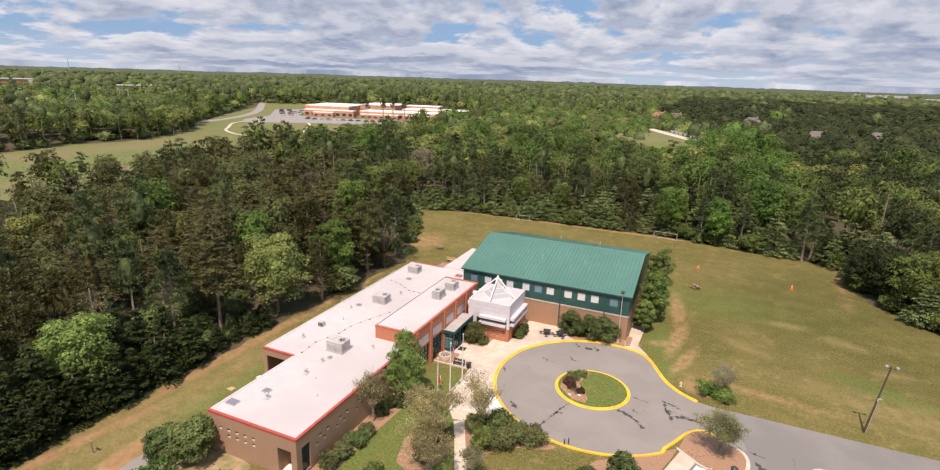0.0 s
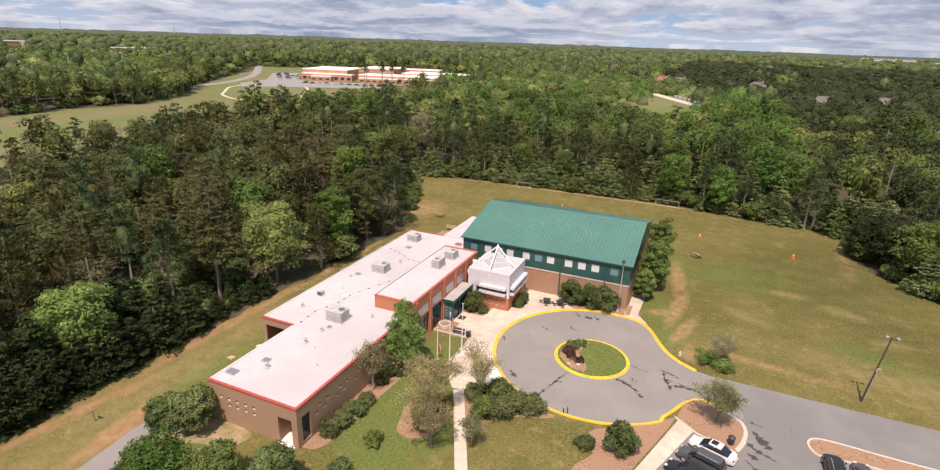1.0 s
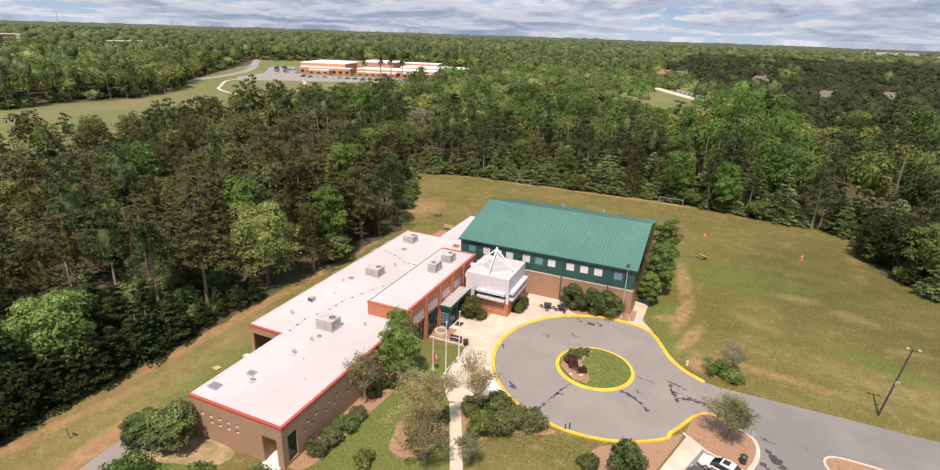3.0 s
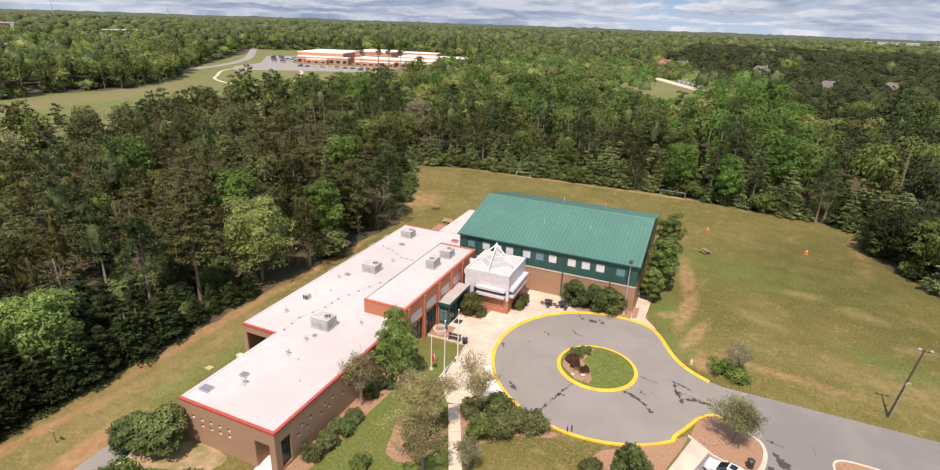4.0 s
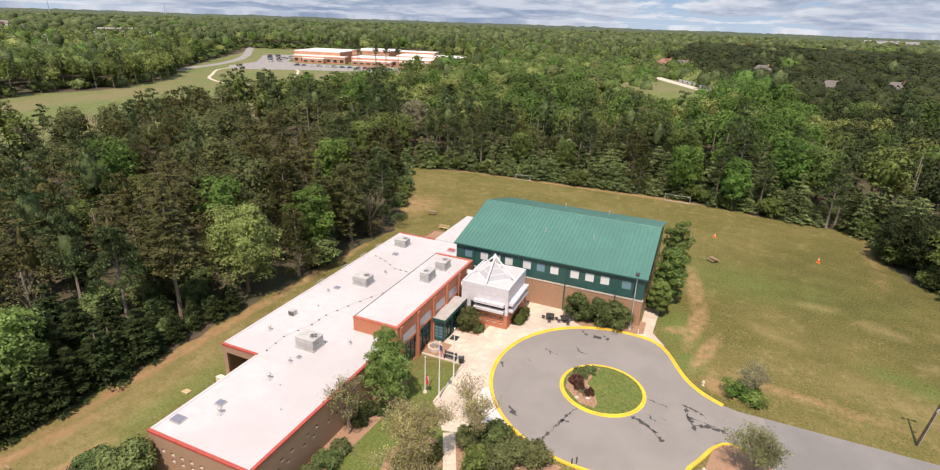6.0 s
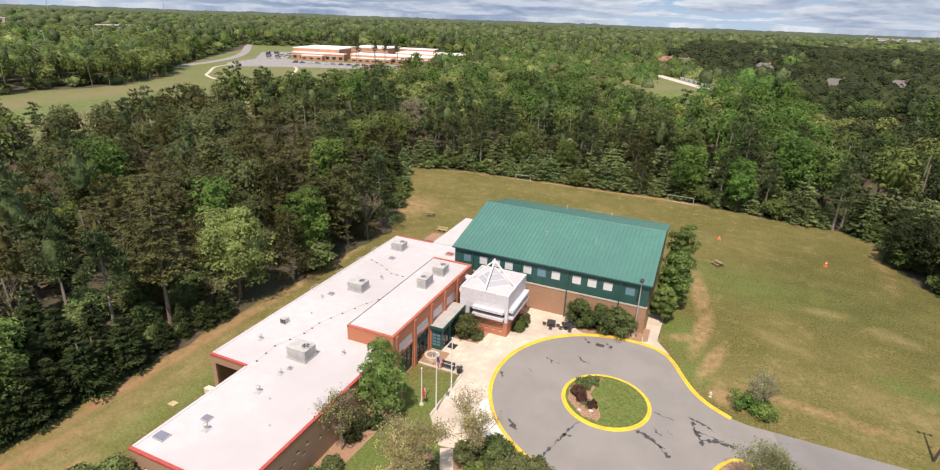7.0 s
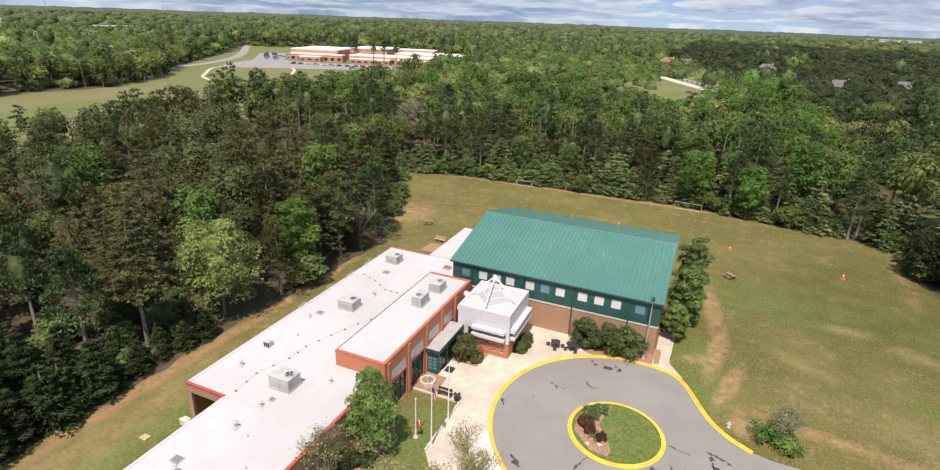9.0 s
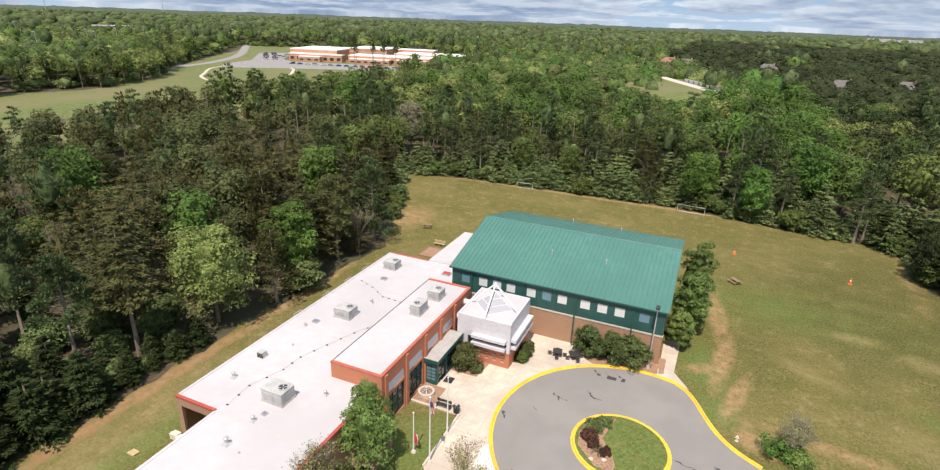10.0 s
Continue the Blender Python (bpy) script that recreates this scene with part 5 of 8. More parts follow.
first = set()
for x, y, r, e in near_spots:
    k = species(x, y, rnd)
    if x > 26 and e < 14:
        k = rnd.choice((3, 13, 13, 0, 12))
    elif e < 5 and rnd.random() < (0.12 if x < -55 and y < 105 else 0.55):
        k = rnd.choice((12, 12, 9, 8, 3) if x > 8 else (12, 12, 12, 10, 4) if y > 110 else (3, 9, 9, 10, 4))
    sc = rnd.uniform(0.74, 1.16) * (0.86 if e < 5 else 1.0)
    m = Matrix.LocRotScale((x, y, -0.05), Euler((rnd.uniform(-0.03, 0.03), rnd.uniform(-0.03, 0.03), rnd.uniform(0, 6.28))), (sc * rnd.uniform(0.9, 1.1), sc * rnd.uniform(0.9, 1.1), sc))
    if k not in first:
        first.add(k)
        MADE[k].matrix_basis = m
    else:
        c = copy_thing(MADE[k], Matrix.Identity(4))
        c.matrix_basis = m
for k, ob in enumerate(MADE):
    if k not in first:
        ob.matrix_basis = pose(-90 - 6 * k, 60, 0)
for x, y, sc in ((-66.0, 61.5, 0.55), (-70.5, 62.5, 0.8), (-71.5, 57.0, 0.7), (-76.5, 59.0, 0.9), (-66.0, 53.5, 0.6), (-75.5, 49.5, 0.9), (-70.0, 51.0, 0.7), (-79.0, 54.0, 1.0), (-65.0, 57.0, 0.35), (-73.0, 65.5, 0.9)):
    c = copy_thing(MADE[9], Matrix.Identity(4))
    c.matrix_basis = Matrix.LocRotScale((x, y, -0.05), Euler((0, 0, x * 7)), (sc, sc, sc * 0.8))
for q in range(15):
    c = copy_thing(MADE[3], Matrix.Identity(4))
    sc = rnd.uniform(0.28, 0.5)
    c.matrix_basis = Matrix.LocRotScale((-63.9 - (q % 3) * 1.6 + rnd.uniform(-0.4, 0.4), 50.5 + q * 1.05, -0.05), Euler((0, 0, q)), (sc * 1.3, sc * 1.3, sc))
# a close row of dark conifers along the strip of grass
for row, (rx, step) in enumerate(((-64.6, 2.5), (-68.4, 3.2))):
    for q in range(int(46 / step)):
        y = 6 + q * step + rnd.uniform(-0.5, 0.5)
        if row and abs(y - 36.5) < 4.5:
            continue
        sc = rnd.uniform(0.78, 1.02) if not row else rnd.uniform(0.95, 1.2)
        c = copy_thing(MADE[3], Matrix.Identity(4))
        c.matrix_basis = Matrix.LocRotScale((rx + rnd.uniform(-0.7, 0.7), y, -0.05), Euler((0, 0, rnd.uniform(0, 6.28))), (sc * 1.05, sc * 1.05, sc * (0.85 if not row else 1.0)))
# bushes fill the foot of the wood along the clearing
foot = [(-62.5, 22), (-62.5, 60), (-61.3, 96), (-61, 103), (-69, 121), (-82, 145), (-83, 151), (-69, 155), (-40, 156.5), (-10, 157.5), (3, 154.5), (16, 151.5), (28, 151), (33, 145), (33, 132), (35.5, 124), (39.5, 118), (46, 111), (58, 104)]
rows = [(0.0, 0.0, foot), (0.0, 5.5, foot[6:]), (1.5, 10.0, foot[7:])]
for ox, oy, (x0, y0), (x1, y1) in [(ox, oy, p, q) for ox, oy, line in rows for p, q in zip(line, line[1:])]:
    n = int(math.hypot(x1 - x0, y1 - y0) / (2.3 if y0 > 140 and not oy else 3.2))
    for q in range(n):
        if rnd.random() < (0.66 if x0 < -55 and y0 < 105 else 0.1) or (x0 < -55 and y0 + (y1 - y0) * q / max(n, 1) < 65) or (x0 < -55 and 47 < y0 + (y1 - y0) * q / max(n, 1) < 65):
            continue
        t = (q + rnd.uniform(-0.3, 0.3)) / max(n, 1)
        k = 12 if oy else rnd.choice((10, 12, 12, 12) if y0 > 140 else (9, 3, 10, 12))
        sc = rnd.uniform(0.6, 1.08) * (0.95 if k in (3, 12) else 1.0) * (1.25 if oy else 1.0)
        c = copy_thing(MADE[k], Matrix.Identity(4))
        c.matrix_basis = Matrix.LocRotScale((x0 + (x1 - x0) * t + rnd.uniform(-1, 0.6) + ox + 0.4 * oy * (x0 > 27), y0 + (y1 - y0) * t + rnd.uniform(-0.4, 1.2) + oy, -0.05), Euler((0, 0, rnd.uniform(0, 6.28))), (sc * 1.15, sc * 1.15, sc))


def crown_bank(q, levels, variants=5):
    """Several crowns of one kind: a dense inside and loose leaves round it."""
    nm, kd, h, r, mt, lb, b, sz, dn = TEMPLATES[q]
    cnt, per, size, level, low = levels
    total = cnt * per
    bank = []
    for v in range(variants):
        g = np.random.default_rng(100 + q * 7 + v)
        base = max(b, low) * h
        loose = []
        if size:
            if kd == "layer":
                loose.append(layered_crown(g, h, r * 1.05, base, 11, 6, max(6, total // 52), size * 1.05))
            elif kd == "puff":
                loose.append(puff_crown(g, h, r, base, 16, total // 16, size * 1.05)[0])
            elif kd == "bare":
                limbs, tips = bare_branches(g, h, r, 3 if size < 0.4 else 2)
                tri = [(limbs.v[f[0]], limbs.v[f[i]], limbs.v[f[i + 1]]) for f in limbs.f for i in range(1, len(f) - 1)]
                loose += [np.array(tri), twig_leaves(g, tips, total // 6, size * 0.45, 0.6)]
            else:
                loose.append(clump_crown(g, h, r * 1.06, base, max(cnt, 8), total // max(cnt, 8), size, 0.22)[0])
        inner = {"layer": 0.32, "puff": 0.28 if size and size < 0.5 else 0.55, "bare": 0.0}.get(kd, 0.8 if size and size > 0.5 else 0.44) if size else 0.92
        verts, faces, at = [], [], 0
        if inner:
            cv, cf = leafy_mass(g, h * ((0.8 if kd in ("layer", "puff") and size < 0.5 else 0.93) if size else g.uniform(0.85, 1.0)), r * inner, base * (1.1 if kd != "puff" else 1.2), level, kd == "layer" and size > 0)
            verts, faces, at = [cv], [cf], len(cv)
        if loose:
            pts = np.concatenate(loose)
            verts.append(pts.reshape(-1, 3))
            faces.append(np.arange(pts.shape[0] * 3).reshape(-1, 3) + at)
        bank.append((np.concatenate(verts), np.concatenate(faces)))
    return bank


def joined_wood(name, spots, label, levels, scale_up=1.0):
    """The rest of the wood: real crowns joined into one object a kind of tree."""
    banks = {}
    out = {}
    for x, y, r, e in spots:
        k = 9 + int(e) if e in (0.0, 1.0) else species(x, y, rnd)
        if k not in banks:
            banks[k] = crown_bank(k, levels)
        v, f = banks[k][rnd.randrange(5)]
        a, sc = rnd.uniform(0, 6.28), rnd.uniform(0.7, 1.22) * scale_up * (0.97 if x < -108 and y < 240 and r < 230 else 1.0)
        ca, sa = math.cos(a) * sc, math.sin(a) * sc
        rot = np.array([[ca, sa, 0], [-sa, ca, 0], [0, 0, sc / scale_up ** 0.8 * rnd.uniform(0.9, 1.1)]])
        out.setdefault(TEMPLATES[k][4].name, []).append((v @ rot + np.array([x, y, 0]), f))
    for mname, lst in out.items():
        at = np.cumsum([0] + [len(v) for v, f in lst[:-1]])
        ob = new(name, joined(name, np.concatenate([v for v, f in lst]), np.concatenate([f + o for (v, f), o in zip(lst, at)]), bpy.data.materials[mname]))
        tagged(ob, label, "woodland", kind="stuff")


field_edge = {s for s in wood_spots if 190 <= s[2] < 560 and edge_distance(s[0], s[1], FIELD) < 20}
foot_spots = [(s[0] + rnd.uniform(-4, 4), s[1] + rnd.uniform(-4, 4), s[2], float(rnd.randrange(2))) for s in sorted(field_edge) for _ in range(2)]
foot_spots = [s for s in foot_spots if not clear(s[0], s[1])]
infill = [(s[0] + rnd.uniform(-5, 5), s[1] + rnd.uniform(-5, 5), s[2], 50.0) for s in sorted(field_edge)]
infill = [s for s in infill if not clear(s[0], s[1])]
joined_wood("wood_interior", [s for s in wood_spots if s[2] < 190], "dense interior of the mixed pine wood", (24, 56, 0.30, 2, 0.3))
joined_wood("woodland", [s for s in wood_spots if 190 <= s[2] < 300 and s not in field_edge], "mixed spring woodland behind the meadow", (24, 40, 0.34, 2, 0.28), 1.08)
joined_wood("field_edge_wood", [s for s in wood_spots if s in field_edge] + infill, "tall trees along the far field's edge", (16, 30, 0.45, 2, 0.34), 1.0)
joined_wood("field_edge_bushes", foot_spots, "green bushes under the trees of the far field", (8, 8, 0.6, 1, 0.0), 1.1)
far_foot = [(s[0] + rnd.uniform(-6, 6), s[1] + rnd.uniform(-6, 6), s[2], float(rnd.randrange(2))) for s in wood_spots if 560 <= s[2] < 950 and edge_distance(s[0], s[1], FIELD) < 60 for _ in range(2)]
joined_wood("field_edge_bushes", [s for s in far_foot if not clear(s[0], s[1])], "green bushes under the trees of the far field", (8, 5, 0.7, 1, 0.0), 1.9)
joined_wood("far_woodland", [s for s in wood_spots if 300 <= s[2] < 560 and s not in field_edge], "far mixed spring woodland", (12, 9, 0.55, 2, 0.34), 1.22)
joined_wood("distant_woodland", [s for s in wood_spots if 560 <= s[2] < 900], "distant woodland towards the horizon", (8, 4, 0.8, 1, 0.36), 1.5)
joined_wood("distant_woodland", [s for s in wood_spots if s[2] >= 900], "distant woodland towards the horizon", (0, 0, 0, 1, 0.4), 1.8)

# bare trunks show along the edges of the woods
stems = Geo()
for x, y, r, e in wood_spots:
    if (x, y, r, e) in field_edge or (r < 300 and edge_distance(x, y, SITE) < 40):
        stems.tube((x, y, -0.1), (x + rnd.uniform(-0.5, 0.5), y + rnd.uniform(-0.5, 0.5), 14.0 if y > 150 else 9.5), rnd.uniform(0.16, 0.32), 0.1, 4)
tagged(solid("wood_trunks", stems, M_PALEBARK, "bare trunks along the woods' edges", "woodland", "stuff"))


def canopy_sheet():
    """Unbroken woodland out to the horizon as a bumpy canopy."""
    radii = np.concatenate([np.linspace(1900, 2800, 44), np.linspace(2815, 4900, 40)])
    angs = np.linspace(radians(-32), radians(80), 300)
    vs, fs = [], []
    for i, r in enumerate(radii):
        for a in angs:
            x, y = -r * math.sin(a), r * math.cos(a)
            z = 10 + 8 * noise.noise((x * 0.06, y * 0.06, 0)) + 6 * noise.noise((x * 0.0032, y * 0.0032, 4)) + 5 * noise.noise((x * 0.018, y * 0.018, 2))
            vs.append((x, y, z if i else -0.2))
    m = len(angs)
    for i in range(len(radii) - 1):
        for j in range(m - 1):
            fs.append((i * m + j, i * m + j + 1, (i + 1) * m + j + 1, (i + 1) * m + j))
    g = Geo()
    g.v, g.f = vs, fs
    return g


# canopy green shifted slightly to blue, a mild distance haze in the colour
M_CANOPY = material("canopy_hazy_green", [(0.030, 0.05, 0.03), (0.10, 0.125, 0.06), (0.05, 0.075, 0.045)], 1.0, 0.06, 0.004, 1.0, bump_scale=0.09, spread=0.35)
tagged(solid("horizon_woodland", canopy_sheet(), M_CANOPY, "unbroken woodland out to the horizon", "woodland", "stuff"))

# ---- things on the roofs ----


def rooftop_unit(at, sx, sy, h, fans, label):
    """A packaged air-conditioning unit: cabinet on a curb with louvred panels and fans on top."""
    x, y, z = at
    u = thing("rooftop_unit", at, label, "air conditioner", "rooftop air conditioners")
    part("curb", Geo().box(x - sx / 2 - 0.08, y - sy / 2 - 0.08, z, x + sx / 2 + 0.08, y + sy / 2 + 0.08, z + 0.25), M_METAL, u)
    part("cabinet", Geo().box(x - sx / 2, y - sy / 2, z + 0.25, x + sx / 2, y + sy / 2, z + h), M_UNIT, u)
    part("lid", Geo().box(x - sx / 2 - 0.05, y - sy / 2 - 0.05, z + h, x + sx / 2 + 0.05, y + sy / 2 + 0.05, z + h + 0.06), M_UNIT, u)
    n = 6
    for k in range(n):
        zz = z + 0.35 + (h - 0.55) * k / n
        part("louvre", Geo().box(x - sx * 0.42, y - sy / 2 - 0.04, zz, x + sx * 0.1, y - sy / 2 - 0.004, zz + 0.06), M_METAL, u)
        part("louvre", Geo().box(x + sx / 2 + 0.004, y - sy * 0.4, zz, x + sx / 2 + 0.04, y + sy * 0.4, zz + 0.06), M_METAL, u)
    part("access_panel", Geo().box(x + sx * 0.15, y - sy / 2 - 0.03, z + 0.35, x + sx * 0.45, y - sy / 2 - 0.004, z + h - 0.1), M_METAL, u)
    part("hood", Geo().add([(x - sx / 2 - 0.45, y - sy * 0.3, z + 0.55), (x - sx / 2 - 0.45, y + sy * 0.3, z + 0.55), (x - sx / 2 - 0.002, y + sy * 0.3, z + 0.55), (x - sx / 2 - 0.002, y - sy * 0.3, z + 0.55),
                            (x - sx / 2 - 0.002, y - sy * 0.3, z + h - 0.15), (x - sx / 2 - 0.002, y + sy * 0.3, z + h - 0.15)], [(0, 1, 2, 3), (0, 4, 5, 1), (3, 2, 5, 4), (0, 3, 4), (1, 5, 2)]), M_UNIT, u)
    for fx, fy, r in fans:
        fan = part("fan_ring", Geo().sweep(arc(x + fx, y + fy, r, 0, 342, 20), [(-0.05, z + h + 0.06), (-0.05, z + h + 0.16), (0.05, z + h + 0.16), (0.05, z + h + 0.06)], True), M_METAL, u)
        part("fan_well", Geo().tube((x + fx, y + fy, z + h + 0.062), (x + fx, y + fy, z + h + 0.085), r - 0.05, r - 0.05, 16), M_DARK, fan, "dark fan opening")
        blades = Geo()
        for k in range(4):
            a = k * math.pi / 2 + 0.4
            c, s2 = math.cos(a), math.sin(a)
            blades.add([(x + fx, y + fy, z + h + 0.10), (x + fx + (r - 0.08) * c, y + fy + (r - 0.08) * s2, z + h + 0.11), (x + fx + (r - 0.08) * math.cos(a + 0.5), y + fy + (r - 0.08) * math.sin(a + 0.5), z + h + 0.13)], [(0, 1, 2)])
        part("fan_blades", blades, M_METAL, fan)


M_UNIT = material("painted_sheet_metal", [(0.44, 0.44, 0.42), (0.52, 0.52, 0.50), (0.38, 0.38, 0.37)], 0.5, 2.5, 0.5, 0.05)
UNIT = "pale grey sheet-metal rooftop air conditioner"
rooftop_unit((-42.2, 54.3, 4.9), 2.5, 1.9, 1.45, [(0.65, 0.1, 0.5)], "large " + UNIT + " with one round fan")
rooftop_unit((-46.0, 71.0, 4.9), 2.3, 1.9, 1.25, [(0.55, 0.2, 0.45)], UNIT)
rooftop_unit((-48.3, 86.2, 4.9), 2.0, 1.8, 1.2, [(0.5, 0.2, 0.42)], UNIT)
rooftop_unit((-36.6, 73.2, 6.72), 1.3, 2.2, 1.35, [(0, -0.4, 0.42)], UNIT + " on the raised roof")
rooftop_unit((-36.4, 77.6, 6.72), 1.6, 1.9, 1.2, [(0.2, 0.3, 0.42)], UNIT + " on the raised roof")


def roof_vent(at, size):
    x, y, z = at
    v = thing("roof_vent", at, "small grey metal roof vent with a hooded cap", "vent", "roof vents")
    part("flashing", Geo().add([(x - size, y - size, z), (x + size, y - size, z), (x + size, y + size, z), (x - size, y + size, z), (x, y, z + size * 0.8)], [(0, 1, 4), (1, 2, 4), (2, 3, 4), (3, 0, 4)]), M_METAL, v)
    part("stack", Geo().tube((x, y, z), (x, y, z + size * 1.5), size * 0.42, size * 0.42, 10), M_METAL, v)
    part("cap", Geo().ball((x, y, z + size * 1.6), size * 0.68, size * 0.68, size * 0.38, 5, 10), M_METAL, v, smooth=True)


for x, y, s0 in ((-48.8, 55.0, 0.34), (-48.9, 66.6, 0.26), (-44.9, 75.2, 0.36), (-38.4, 56.8, 0.3), (-42.1, 50.7, 0.32), (-42.0, 47.4, 0.38), (-42.3, 41.1, 0.38), (-47.4, 62.5, 0.16), (-40.2, 47.0, 0.12), (-37.5, 44.0, 0.12)):
    roof_vent((x, y, 4.9), s0)
v = thing("exhaust_box", (-48.9, 59.2, 4.9), "square grey metal exhaust box with open louvres on the roof", "vent")
part("box", Geo().box(-49.3, 58.9, 4.9, -48.5, 59.6, 5.6), M_UNIT, v)
for k in range(3):
    part("louvre", Geo().box(-49.2 + 0.28 * k, 58.82, 5.0, -49.05 + 0.28 * k, 58.897, 5.5), M_DARK, v)


def roof_hatch(x, y, z, sx, sy, mat, label):
    h = thing("roof_hatch", (x, y, z), label, "hatch", "roof hatches")
    part("curb", Geo().box(x - sx / 2, y - sy / 2, z, x + sx / 2, y + sy / 2, z + 0.16), M_METAL, h)
    part("cover", Geo().box(x - sx / 2 + 0.07, y - sy / 2 + 0.07, z + 0.16, x + sx / 2 - 0.07, y + sy / 2 - 0.07, z + 0.22), mat, h)


M_HATCH = glass_material("grey_rooflight", (0.20, 0.21, 0.27), 0.3)
for x, y, sx, sy in ((-45.1, 38.7, 1.3, 1.0), (-43.4, 42.2, 0.9, 0.8), (-48.4, 68.0, 0.8, 0.7), (-47.3, 82.2, 0.9, 0.8), (-41.8, 51.9, 0.5, 0.5)):
    roof_hatch(x, y, 4.9, sx, sy, M_HATCH, "flat grey rooflight set in the white roof")
roof_hatch(-39.9, 87.9, 4.95, 1.2, 1.0, M_RED, "flat red roof hatch on the white roof")
pipe = thing("roof_conduit", (-45, 68, 4.9), "thin grey roof conduit on dark support blocks", "pipe")
run = [(-46.0, 51.4), (-46.3, 54.6), (-45.1, 58.3), (-45.0, 61.0), (-43.9, 64.3), (-42.6, 67.9), (-41.0, 71.3)]
run2 = [(-49.8, 80.2), (-47.3, 79.2), (-44.5, 77.4), (-42.5, 77.3), (-40.6, 77.0)]
for seq in (run, run2):
    for (x0, y0), (x1, y1) in zip(seq, seq[1:]):
        part("conduit", Geo().tube((x0, y0, 5.0), (x1, y1, 5.0), 0.014, 0.014, 5), M_ROOF, pipe)
    spaced = [(x0 + (x1 - x0) * k / 2, y0 + (y1 - y0) * k / 2) for (x0, y0), (x1, y1) in zip(seq, seq[1:]) for k in range(2)] + [seq[-1]]
    for x, y in spaced:
        part("block", Geo().box(x - 0.11, y - 0.07, 4.9, x + 0.11, y + 0.07, 4.98), M_DARK, pipe, "dark support block")
for x0, y0, x1, y1 in ((WX0 + 0.3, WYN, WX1 - 0.35, WYN), (-39.81, 60.2, -39.81, 81.9), (WXL + 0.4, 66.0, -40.0, 66.0), (WXL + 0.4, 79.0, -40.0, 79.0)):
    part("membrane_seam", Geo().box(min(x0, x1) - 0.02, min(y0, y1) - 0.02, 4.9, max(x0, x1) + 0.02, max(y0, y1) + 0.03, 4.912), M_KERB, wing, "weld seam in the roof membrane")

KSL = (GR - GZ + 0.05) / (GYM - GY0 + 0.45)
for x, y in ((-25.2, 92.4), (-17.4, 92.5), (-26.2, 109.5), (-17.9, 108.6)):
    z = GZ - 0.05 + (y - GY0 + 0.45) * KSL if y < GYM else GR - (y - GYM) * KSL
    part("roof_pipe", Geo().tube((x, y, z - 0.1), (x, y, z + 0.6), 0.07, 0.07, 8).tube((x, y, z + 0.6), (x, y, z + 0.72), 0.12, 0.08, 8), M_METAL, gym, "grey vent pipe")

# ducts between the raised block and the tower
for y, z in ((80.2, 5.6), (77.9, 4.7)):
    d0 = thing("link_duct", (-33, y, z), "short white round duct between block and tower", "duct", "link ducts")
    part("duct", Geo().tube((HX1, y, z), (TX0, y, z), 0.42, 0.42, 12), M_TUBE, d0, smooth=False)
    part("collar", Geo().tube((HX1 + 0.02, y, z), (HX1 + 0.14, y, z), 0.5, 0.5, 12), M_METAL, d0)
    part("drop", Geo().box(-33.1, y - 0.3, 0.1, -32.8, y + 0.3, z - 0.3), M_UNIT, d0)

# ---- poles ----


def flagpole(x, y, h, flag):
    p = thing("flagpole", (x, y, 0), "white tapered flagpole on the lawn " + ("flying a limp striped flag" if flag == 1 else "with a limp red flag" if flag == 2 else "with no flag"), "flagpole", "flagpoles")
    part("base", Geo().tube((x, y, 0), (x, y, 0.2), 0.28, 0.2, 12), M_KERB, p)
    part("pole", Geo().tube((x, y, 0.2), (x, y, h), 0.085, 0.045, 10), M_TUBE, p)
    part("finial", Geo().ball((x, y, h + 0.09), 0.1, 0.1, 0.1), M_TUBE, p, smooth=True)
    if not flag:
        return
    top = h - 0.25 if flag == 1 else h * 0.55
    fl = None
    strips = 7 if flag == 1 else 3
    for k in range(strips):
        # a limp flag hangs in folds beside the pole
        w = 0.62 / strips
        g = Geo()
        n = 6
        vs = []
        for j in range(n + 1):
            z = top - 1.35 * j / n
            for e in (0, 1):
                u = (k + e) * w
                vs.append((x + 0.07 + u * (0.55 + 0.35 * j / n), y + 0.10 * math.sin(u * 14 + j * 0.5), z - u * 0.55))
        g.add(vs, [(2 * j, 2 * j + 1, 2 * j + 3, 2 * j + 2) for j in range(n)])
        cols = [M_FLAGRED, M_FLAGWHITE] if flag == 1 else [M_FLAGRED, M_FLAGRED, M_FLAGWHITE]
        part("flag_fold", g, cols[k % len(cols)], p)
    if flag == 1:
        part("flag_canton", Geo().box(x + 0.06, y - 0.14, top - 0.62, x + 0.34, y - 0.11, top - 0.05), M_FLAGBLUE, p)


M_FLAGRED = material("flag_red", [(0.50, 0.05, 0.05), (0.58, 0.07, 0.06)], 0.8, 6, bump=0.05)
M_FLAGWHITE = material("flag_white", [(0.62, 0.60, 0.60), (0.7, 0.68, 0.68)], 0.8, 6, bump=0.05)
M_FLAGBLUE = material("flag_blue", [(0.05, 0.06, 0.18), (0.06, 0.07, 0.22)], 0.8, 6, bump=0.05)
flagpole(-27.05, 57.85, 7.7, 1)
flagpole(-27.2, 62.1, 7.1, 0)
flagpole(-29.15, 58.4, 4.75, 2)

